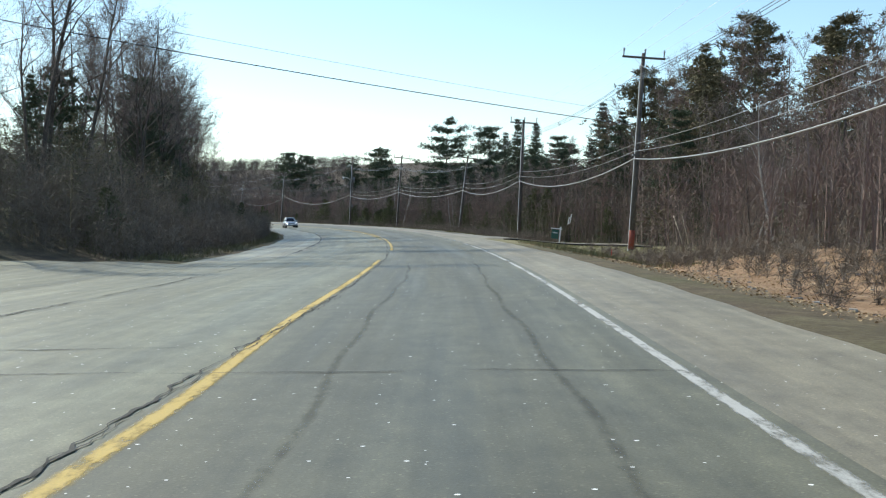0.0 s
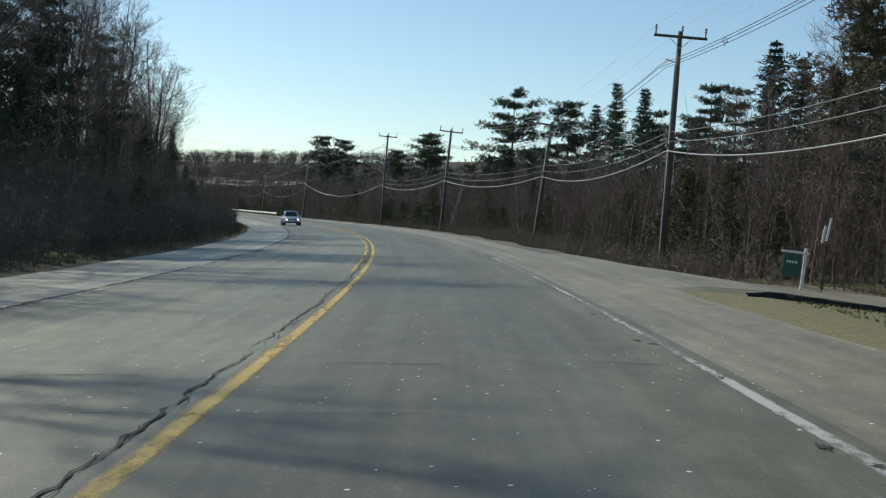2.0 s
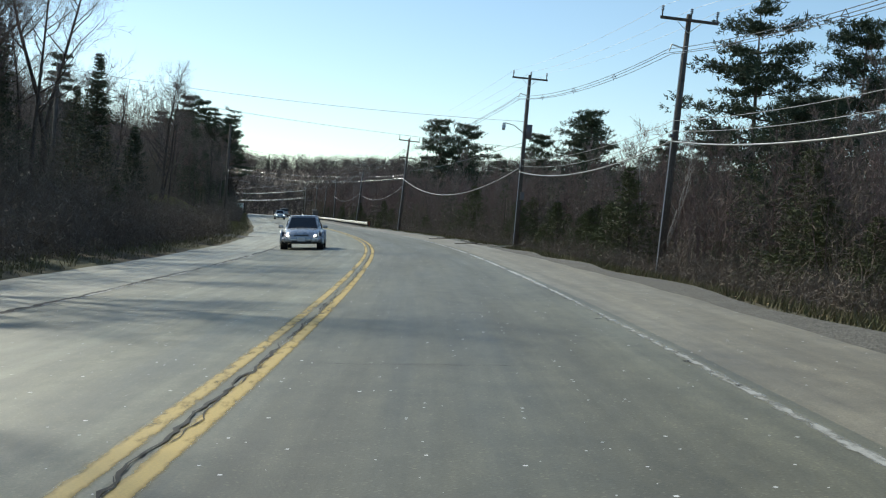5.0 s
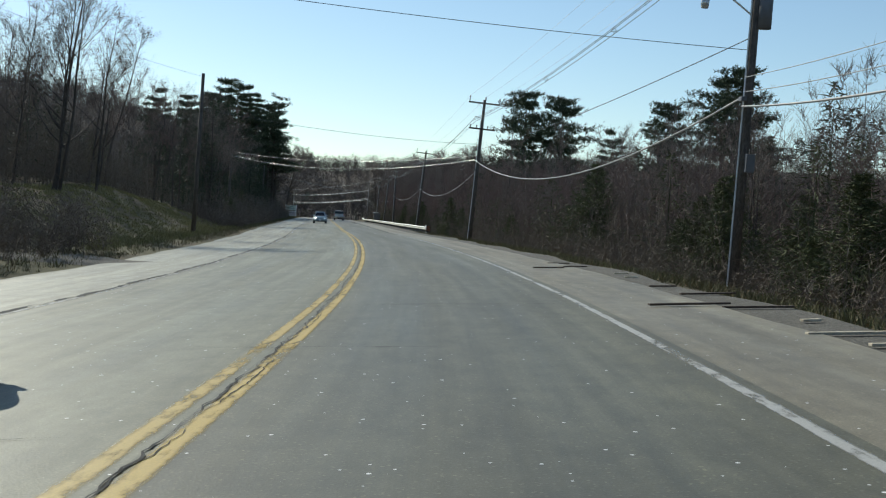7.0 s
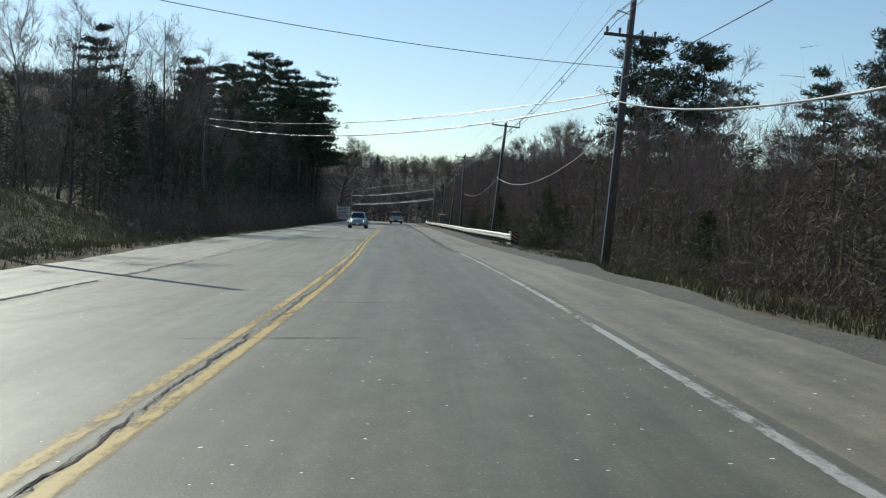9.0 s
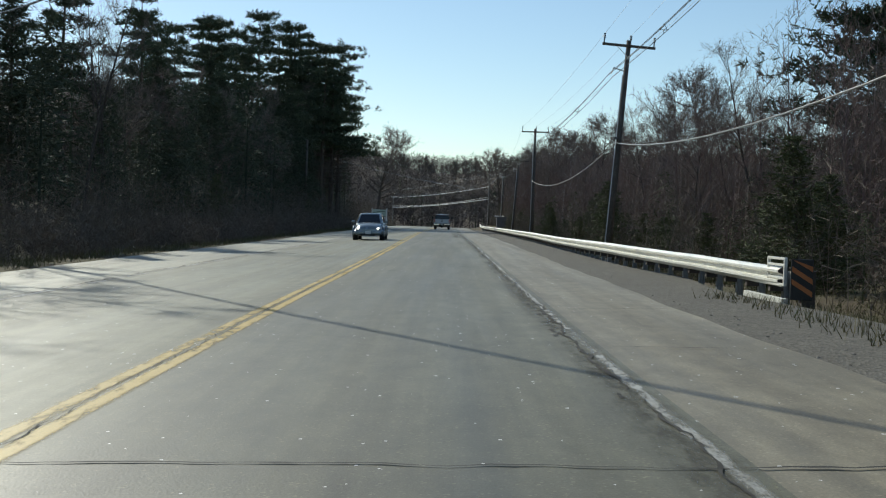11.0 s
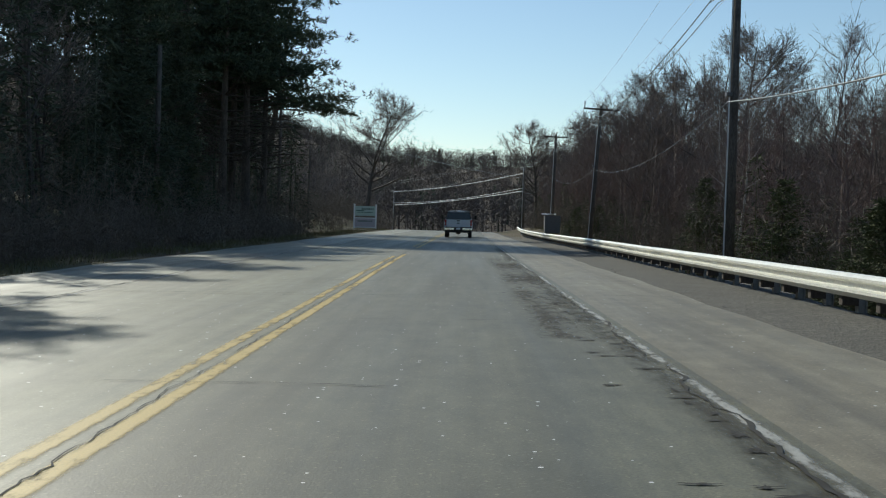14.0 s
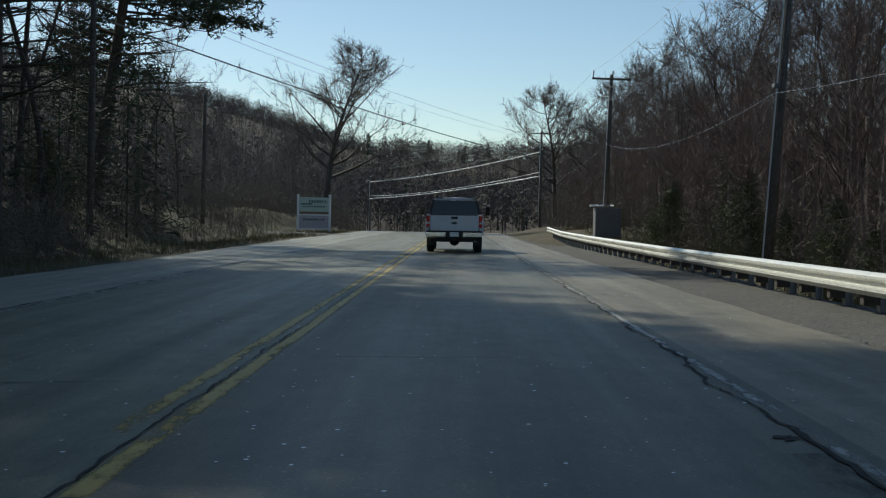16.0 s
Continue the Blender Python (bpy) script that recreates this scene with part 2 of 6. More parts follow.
M = {
    "lane": asphalt("lane_asphalt", (0.101, 0.096, 0.061), (0.18, 0.169, 0.105), (0.128, 0.12, 0.075), (0.3, 2.9)),
    # far lane lighter than the near lane: sun glare put into its colour
    "far_lane": asphalt("far_lane_asphalt", (0.14, 0.135, 0.087), (0.215, 0.206, 0.132), (0.168, 0.161, 0.104)),
    "shoulder": asphalt("shoulder_asphalt", (0.192, 0.167, 0.112), (0.27, 0.235, 0.157), (0.218, 0.188, 0.127)),
    # far shoulder: pale paving, raised further for the sun's glare on it
    "far_shoulder": asphalt("far_shoulder_asphalt", (0.24, 0.23, 0.17), (0.345, 0.33, 0.245), (0.285, 0.27, 0.2)),
    "yellow": worn_paint("yellow_line_paint", (0.54, 0.375, 0.08), 0.56, 0.062, 0.03, 0.035),
    "yellow_thin": worn_paint("rubbed_yellow_paint", (0.52, 0.365, 0.085), 0.54, 0.058, 0.03, 0.04),
    "seam": worn_paint("tar_sealed_crack", (0.05, 0.048, 0.04), 0.53, 0.03, 0.03, 0.05, 0.3, 0.8),
    "white": worn_paint("white_line_paint", (0.47, 0.46, 0.42), 0.54, 0.05, 0.015, 0.03),
    "white_worn": worn_paint("thin_white_paint", (0.46, 0.45, 0.40), 0.50, 0.036, 0.02, 0.06),
    "faded": worn_paint("faded_white_paint", (0.42, 0.41, 0.37), 0.50, 0.05, 0.02, 0.04),
    "crack": plain("crack_dirt", (0.022, 0.021, 0.018), 0.95, 0, 0.4, 8),
    "ravel": worn_paint("crumbling_asphalt", (0.05, 0.048, 0.04), 0.50, 0.12, 0.12, 0.16, 0.5, 0.9),
    "ravel_wide": worn_paint("broken_asphalt", (0.05, 0.048, 0.042), 0.462, 0.3, 0.14, 0.3, 0.7, 0.9),
    "pothole_floor": plain("pothole_floor", (0.024, 0.023, 0.02), 0.95, 0, 0.5, 30),
    "ground": ground_mat(),
    "gravel": gravel_mat(),
    "bark": bark("bark_grey_brown", (0.06, 0.05, 0.044), (0.15, 0.128, 0.11)),
    "birch": bark("birch_bark", (0.30, 0.28, 0.25), (0.62, 0.60, 0.56), 9),
    "pine_bark": bark("pine_bark", (0.055, 0.046, 0.038), (0.15, 0.118, 0.095), 4),
    "twigs": strewn("bare_twigs", (0.17, 0.134, 0.118), (0.225, 0.18, 0.16), (0.29, 0.24, 0.212)),
    "red_twigs": strewn("budding_twigs", (0.16, 0.106, 0.094), (0.205, 0.14, 0.124), (0.255, 0.19, 0.168)),
    "brush": strewn("brush_twigs", (0.14, 0.112, 0.088), (0.195, 0.156, 0.122), (0.26, 0.215, 0.166)),
    # darker copy of the bare twigs, standing in for the far hills' backlit shade
    "far_twigs": strewn("backlit_far_twigs", (0.09, 0.072, 0.063), (0.115, 0.093, 0.082), (0.14, 0.115, 0.10)),
    "needles": strewn("pine_needles", (0.042, 0.06, 0.038), (0.075, 0.10, 0.058), (0.11, 0.13, 0.075)),
    "spruce": strewn("spruce_needles", (0.046, 0.060, 0.038), (0.076, 0.094, 0.056), (0.108, 0.12, 0.07)),
    "dull_needles": strewn("olive_brown_needles", (0.10, 0.088, 0.05), (0.16, 0.14, 0.08), (0.22, 0.19, 0.11)),
    "young": strewn("young_pine_needles", (0.056, 0.07, 0.03), (0.10, 0.118, 0.05), (0.15, 0.155, 0.07)),
    "grass": strewn("verge_grass", (0.10, 0.085, 0.04), (0.20, 0.165, 0.085), (0.13, 0.145, 0.05), (0.30, 0.25, 0.14)),
    "mound_grass": strewn("mound_grass", (0.22, 0.205, 0.08), (0.31, 0.285, 0.125), (0.24, 0.24, 0.09), (0.38, 0.33, 0.17)),
    "litter": strewn("leaf_litter", (0.24, 0.14, 0.07), (0.38, 0.25, 0.13), (0.48, 0.37, 0.22), (0.27, 0.19, 0.10)),
    "stone": strewn("field_stone", (0.16, 0.15, 0.135), (0.3, 0.28, 0.25), (0.42, 0.39, 0.34)),
    "pole": bark("weathered_pole_wood", (0.08, 0.068, 0.058), (0.19, 0.165, 0.142), 7),
    "cable": plain("cable_sheath", (0.06, 0.06, 0.062), 0.25, 0.0, 0.2, 3, 1.0),
    "phone": plain("lashed_cable", (0.29, 0.285, 0.27), 0.34, 0.35, 0.15, 3, 1.0),
    # lit copy of the lashed cable, with the sun's glint in its colour
    "bright": plain("sun_glint_cable", (0.6, 0.6, 0.58), 0.3, 0.6, 0.1, 3, 1.0),
    "wire": plain("bare_wire", (0.72, 0.72, 0.70), 0.4, 0.1, 0.2, 3),
    "insulator": plain("insulator_grey", (0.10, 0.10, 0.105), 0.35),
    "zinc": galvanised(),
    "post_steel": plain("weathered_steel_post", (0.34, 0.335, 0.31), 0.6, 0.1, 0.3, 9),
    "block": plain("dark_treated_timber", (0.07, 0.055, 0.043), 0.9, 0, 0.4, 12),
    "lumber": plain("dark_wet_board", (0.085, 0.06, 0.042), 0.85, 0, 0.35, 12),
    "pale_lumber": plain("pale_split_board", (0.55, 0.48, 0.36), 0.8, 0, 0.3, 12),
    "white_paint": plain("white_paint", (0.74, 0.75, 0.74), 0.5),
    "truck_paint": plain("white_truck_paint", (0.64, 0.66, 0.69), 0.22, 0, 0.05, 3),
    "blue_paint": plain("blue_grey_car_paint", (0.27, 0.32, 0.345), 0.2, 0.3, 0.06, 3),
    "silver_paint": plain("silver_car_paint", (0.45, 0.46, 0.47), 0.22, 0.4, 0.06, 3),
    "chrome": plain("chrome", (0.75, 0.76, 0.78), 0.12, 1.0, 0.05, 5),
    "rubber": plain("tyre_rubber", (0.02, 0.02, 0.021), 0.8),
    "black": plain("black_plastic", (0.018, 0.018, 0.019), 0.5),
    "pane": glass_mat("dark_car_glass", (0.012, 0.014, 0.017)),
    "tail": plain("red_lamp_lens", (0.45, 0.02, 0.015), 0.15),
    "lens": plain("clear_lamp_lens", (0.6, 0.62, 0.63), 0.1, 0.4),
    "amber": plain("amber_lens", (0.7, 0.3, 0.03), 0.2),
    "green_sign": plain("green_sign_sheet", (0.012, 0.085, 0.06), 0.4),
    "orange": plain("orange_sheeting", (0.48, 0.16, 0.045), 0.5),
    "tarp": plain("grey_weathered_board", (0.16, 0.16, 0.165), 0.8),
    "sign_green": plain("pale_green_panel", (0.42, 0.52, 0.46), 0.5),
    "sign_grey": plain("grey_reader_panel", (0.42, 0.38, 0.40), 0.4),
    "letter": plain("dark_sign_lettering", (0.07, 0.12, 0.10), 0.6),
    "faded_red": plain("faded_red_paint", (0.30, 0.07, 0.04), 0.8, 0, 0.4, 9),
    "red": plain("red_paint", (0.5, 0.03, 0.025), 0.4),
}
lit, _n, _l, _b = material("lit_headlamp", 0.2)
_b.inputs["Base Color"].default_value = (0.9, 0.9, 0.88, 1)
_b.inputs["Emission Color"].default_value, _b.inputs["Emission Strength"].default_value = (1.0, 0.96, 0.88, 1), 6.0
M["lit"] = lit

# ---- helpers for things and parts ----
def mesh_of(name, verts, faces, mat, smooth=False, uv=None):
    me = bpy.data.meshes.new(name)
    if isinstance(faces, np.ndarray):
        faces = faces.tolist()
    me.from_pydata(np.asarray(verts).tolist() if isinstance(verts, np.ndarray) else [tuple(v) for v in verts], [], faces)
    for m in mat if isinstance(mat, (list, tuple)) else [mat]:
        me.materials.append(m)
    if smooth:
        me.polygons.foreach_set("use_smooth", [True] * len(me.polygons))
    if uv is not None:
        layer = me.uv_layers.new(name="UVMap")
        loops = np.zeros(len(me.loops), dtype=np.int32)
        me.loops.foreach_get("vertex_index", loops)
        layer.data.foreach_set("uv", np.asarray(uv, dtype=np.float32)[loops].ravel())
    me.update()
    return me


def thing(name, label, category, at=None, group="", kind=""):
    ob = new(name)
    ob.empty_display_size = 0.3
    if at is not None:
        ob.matrix_world = at
    return tagged(ob, label, category, group, kind)


def part(name, geo, mat, parent, label="", smooth=False):
    """One mesh object under a thing or a part; geo is a bmesh or (verts, faces)."""
    if isinstance(geo, tuple):
        me = mesh_of(name, geo[0], geo[1], mat, smooth)
    else:
        me = bpy.data.meshes.new(name)
        geo.to_mesh(me)
        geo.free()
        me.materials.append(mat)
        if smooth:
            me.polygons.foreach_set("use_smooth", [True] * len(me.polygons))
    ob = new(name, me)
    ob.parent = parent
    if label:
        ob["label"] = label
    return ob


def box(sx, sy, sz, at=(0, 0, 0), bevel=0.0, turn=None, bm=None):
    """A box with rounded edges, centred at a place, into a bmesh."""
    b = bmesh.new()
    bmesh.ops.create_cube(b, size=1, matrix=Matrix.Diagonal((sx, sy, sz, 1)))
    if bevel:
        bmesh.ops.bevel(b, geom=b.edges[:], offset=bevel, segments=2, affect="EDGES", profile=0.6)
    m = Matrix.Translation(at) @ (turn if turn else Matrix())
    bmesh.ops.transform(b, matrix=m, verts=b.verts)
    return merged(bm, b)


def rod(p, q, r0, r1=None, sides=10, bm=None):
    """A round bar between two places."""
    b = bmesh.new()
    p, q = Vector(p), Vector(q)
    d = q - p
    bmesh.ops.create_cone(b, cap_ends=True, segments=sides, radius1=r0, radius2=r0 if r1 is None else r1, depth=d.length)
    m = Matrix.Translation((p + q) / 2) @ d.to_track_quat("Z", "Y").to_matrix().to_4x4()
    bmesh.ops.transform(b, matrix=m, verts=b.verts)
    return merged(bm, b)


def merged(bm, b):
    if bm is None:
        return b
    me = bpy.data.meshes.new("join")
    b.to_mesh(me)
    b.free()
    bm.from_mesh(me)
    bpy.data.meshes.remove(me)
    return bm


def tubes(p0, p1, r0, r1, n):
    """Open round bars for many stretches at once: verts and faces."""
    p0, p1 = np.asarray(p0, float), np.asarray(p1, float)
    d = p1 - p0
    d /= np.linalg.norm(d, axis=1, keepdims=True) + 1e-9
    a = np.cross(d, np.where(np.abs(d[:, 2:3]) > 0.9, [[1.0, 0, 0]], [[0, 0, 1.0]]))
    a /= np.linalg.norm(a, axis=1, keepdims=True) + 1e-9
    b = np.cross(d, a)
    ang = np.arange(n) * 2 * np.pi / n
    ring = a[:, None] * np.cos(ang)[None, :, None] + b[:, None] * np.sin(ang)[None, :, None]
    v = np.concatenate([p0[:, None] + ring * np.asarray(r0)[:, None, None], p1[:, None] + ring * np.asarray(r1)[:, None, None]], 1)
    k = np.arange(n)
    f = np.stack([k, (k + 1) % n, (k + 1) % n + n, k + n], 1)
    return v.reshape(-1, 3), (f[None] + (np.arange(len(p0)) * 2 * n)[:, None, None]).reshape(-1, 4)


def blades(p0, p1, w, rng):
    """Thin tapered slivers, for twigs, needles and grass."""
    p0, p1 = np.asarray(p0, float), np.asarray(p1, float)
    d = p1 - p0
    side = np.cross(d, rng.normal(size=d.shape))
    side *= (np.asarray(w) / (np.linalg.norm(side, axis=1) + 1e-9))[:, None] * 0.5
    v = np.stack([p0 - side, p0 + side, p1], 1).reshape(-1, 3)
    return v, np.arange(len(v)).reshape(-1, 3)


def joined(pieces):
    """Several (verts, faces) as one, faces as a list."""
    vs, fs, k = [], [], 0
    for v, f in pieces:
        vs.append(np.asarray(v, float))
        fs.extend((np.asarray(f) + k).tolist())
        k += len(v)
    return np.concatenate(vs), fs


# ---- the road's line: station, x, y, height, cross fall in degrees ----
LINE_S = np.array([-30, 0, 24, 48, 72, 96, 120, 144, 168, 192, 216, 240, 264, 288, 312, 336, 360, 366], float)
LINE_X = np.array([-1.78, -1.78, -1.69, -2.126, -3.371, -5.614, -8.924, -13.214, -18.11, -24.048, -30.865, -38.239, -46.077, -53.654, -61.318, -68.99, -76.654, -78.531])
LINE_Y = np.array([-30.012, -0.012, 23.988, 47.982, 71.949, 95.842, 119.608, 143.221, 166.716, 189.964, 212.974, 235.813, 258.496, 281.269, 304.013, 326.753, 349.496, 355.195])
LINE_Z = np.array([-0.045, -0.045, -0.097, -0.134, -0.138, -0.116, -0.099, -0.123, -0.159, -0.181, -0.172, -0.173, -0.154, -0.117, -0.062, -0.011, 0.029, 0.033])
LINE_B = np.array([1.46, 1.46, 3.086, 3.527, 3.558, 3.875, 3.866, 3.962, 3.541, 3.67, 3.06, 2.432, 1.577, 1.32, 1.552, 1.355, 1.068, 1.112])
TAB_S = np.arange(-400.0, 2600.0, 1.0)
CREST, BEND = 474.0, 175.0


def smoothed(values):
    inside = np.interp(TAB_S, LINE_S, values)
    kernel = np.hanning(29)
    return np.convolve(np.pad(inside, 14, mode="edge"), kernel / kernel.sum(), "valid")


_head = (np.interp(TAB_S, (LINE_S[1:] + LINE_S[:-1]) / 2, np.arctan2(-np.diff(LINE_X), np.diff(LINE_Y))))
_head = np.convolve(np.pad(_head, 14, mode="edge"), np.hanning(29) / np.hanning(29).sum(), "valid")
TAB_X, TAB_Y = np.cumsum(-np.sin(_head)), np.cumsum(np.cos(_head))
_mid = slice(400, 767)
TAB_X += np.mean(np.interp(TAB_S[_mid], LINE_S, LINE_X) - TAB_X[_mid])
TAB_Y += np.mean(np.interp(TAB_S[_mid], LINE_S, LINE_Y) - TAB_Y[_mid])
TAB_Z, TAB_B = smoothed(LINE_Z), np.tan(np.radians(smoothed(LINE_B)))
TAB_B = TAB_B * (1 - np.clip((TAB_S - 370) / 60, 0, 1))


def dip(s):
    """Past the crest the road falls away, levels out, and wooded hills rise beyond."""
    q = np.clip((s - CREST) / 130, 0, 1)
    return -4.2 * q * q * (3 - 2 * q)


def step(x, a, b):
    q = np.clip((x - a) / (b - a), 0, 1)
    return q * q * (3 - 2 * q)


SHIFT_S = (-40, 8, 45, 69, 92, 114, 150, 181, 204, 260, 317, 340, 362, 400)
SHIFT_U = (-0.18, -0.18, -0.05, -0.03, 0.05, 0.16, 0.12, 0.22, 0.14, 0.06, 0.06, 0.05, 0.0, -0.05)


def plan(s, u):
    """World x and y of station s, u metres to the right of the centre line."""
    u = u + np.interp(s, SHIFT_S, SHIFT_U)
    h = np.interp(s, TAB_S, _head)
    return np.interp(s, TAB_S, TAB_X) + u * np.cos(h), np.interp(s, TAB_S, TAB_Y) + u * np.sin(h)


def wave(x, y, k, seed):
    return np.sin(x * k + seed) * np.cos(y * k * 0.83 + seed * 2.1) + 0.5 * np.sin(x * k * 2.3 - y * k * 1.7 + seed * 3.3)


def ground_z(s, u):
    """Height of the land at station s, u metres right of the centre line."""
    s, u = np.asarray(s, float), np.asarray(u, float)
    base = np.interp(s, TAB_S, TAB_Z) + np.clip(u, -7.0, 5.6) * np.interp(s, TAB_S, TAB_B) + dip(s)
    x, y = plan(s, u)
    flat = step(s, 60, 67) * (1 - step(s, 84, 94)) * (u > 0)
    right = -0.45 + 0.36 * step(s, 60, 67) * (1 - step(s, 75, 85)) + 1.15 * step(s, 415, 450) - 0.55 * step(s, 285, 305) * (1 - step(s, 395, 425)) + dip(s)
    right = right + 0.8 * step(u, 8.5, 14) * step(s, 8, 22) * (1 - step(s, 38, 56)) + 0.03 * np.clip(u - 16, 0, 60)
    left = -0.55 + 1.5 * step(-u, 9.5, 16) + 0.05 * np.clip(-u - 14, 0, 60) + 0.5 * step(s, 300, 400) + dip(s)
    left = left + 1.0 * step(-u, 10.5, 15) * np.exp(-(((s - 236) / 16) ** 2))
    side_road = step(s, 2, 10) * (1 - step(s, 41, 47))
    left = left * (1 - side_road) + (-0.55) * side_road
    drive = step(s, 186, 191) * (1 - step(s, 200, 206)) * (1 - step(-u, 20, 40))
    left = left * (1 - drive) + (-0.5) * drive
    lane_in = step(s, 440, 446) * (1 - step(s, 455, 470)) * (1 - step(-u, 25, 40))
    left = left * (1 - lane_in) + 0.05 * lane_in
    kr, kl = step(u, 5.6, 11.0), step(-u, 7.0, 10.5)
    z = base * (1 - kr - kl) + right * kr + left * kl
    out = np.maximum(step(u, 6.5, 12), step(-u, 8, 13))
    z = z + out * (1 - 0.85 * flat) * (0.10 * wave(x, y, 0.55, 1.0) + 0.22 * wave(x, y, 0.13, 2.0))
    hill = step(s, 540, 1150) * 45 + 30 * step(s, 560, 800) * step(-u, 30, 160) + 10 * step(np.abs(u), 90, 420)
    z = z + hill * (1 + 0.16 * wave(x, y, 0.006, 0.5)) - 0.07 * (1 - step(np.abs(u + 0.8), 5.8, 8.0))
    return z


def land(s, u, up=0.0):
    x, y = plan(s, u)
    return Vector((float(x), float(y), float(ground_z(s, u)) + up))


def road_at(s, u, up=0.0):
    """A place on the paved surface, round the bend past the crest too."""
    z = np.interp(s, TAB_S, TAB_Z) + u * np.interp(s, TAB_S, TAB_B) + dip(s) + up
    if s > CREST:
        a = (s - CREST) / BEND
        s, u = CREST + (BEND + u) * math.sin(a), -BEND + (BEND + u) * math.cos(a)
    x, y = plan(s, u)
    return Vector((float(x), float(y), float(z)))


def heading(s):
    return float(np.degrees(np.interp(s, TAB_S, _head)))


def on_land(s, u, turn=0.0, up=0.0, tilt=0.0):
    p = land(s, u, up)
    return pose(p.x, p.y, p.z, 0, tilt, heading(s) + turn)


def on_road(s, u, turn=0.0):
    p = road_at(s, u)
    return pose(p.x, p.y, p.z, 0, -math.degrees(math.atan(float(np.interp(s, TAB_S, TAB_B)))) * math.cos(radians(turn)), heading(s) + turn)


# ---- land: one sheet to the horizon ----
def build_ground():
    ss = np.concatenate([np.linspace(-390, -60, 12), np.arange(-50, 520, 2.5), np.arange(520, 760, 12), np.linspace(780, 2500, 40)])
    uu = np.concatenate([-np.geomspace(900, 24, 18), np.arange(-22, -6, 1.0), [-6, -3, 0, 3, 5.0], np.arange(6, 23, 1.0), np.geomspace(24, 900, 18)])
    s, u = np.meshgrid(ss, uu, indexing="ij")
    x, y = plan(s, u)
    v = np.stack([x, y, ground_z(s, u)], -1).reshape(-1, 3)
    n, m = len(ss), len(uu)
    i, j = np.meshgrid(np.arange(n - 1), np.arange(m - 1), indexing="ij")
    a = (i * m + j).ravel()
    f = np.stack([a, a + 1, a + m + 1, a + m], 1)
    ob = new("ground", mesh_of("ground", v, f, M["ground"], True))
    tagged(ob, "verge and woodland floor of dead grass, leaves and thin green", "ground", kind="structure")


def strip(name, s0, s1, left, right, up, mat, parent, label="", ds=2.0, edge=0.0, local=False):
    """A length of paved surface or line between two offsets, with its sides turned down."""
    n = max(2, int(round((s1 - s0) / ds)) + 1)
    v, uv, f = [], [], []
    for s in np.linspace(s0, s1, n):
        a = left(s) if callable(left) else left
        b = right(s) if callable(right) else right
        row = [(a, up), (b, up)]
        if edge:
            row = [(a, up - edge), (a, up), (b, up), (b, up - edge)]
        for o, h in row:
            v.append(road_at(s, o, h))
            uv.append((o - (a + b) / 2 if local else o, s))
    k = len(row)
    for i in range(n - 1):
        for j in range(k - 1):
            a = i * k + j
            f.append((a, a + 1, a + k + 1, a + k))
    ob = new(name, mesh_of(name, v, f, mat, False, uv))
    ob.parent = parent
    if label:
        ob["label"] = label
    return ob


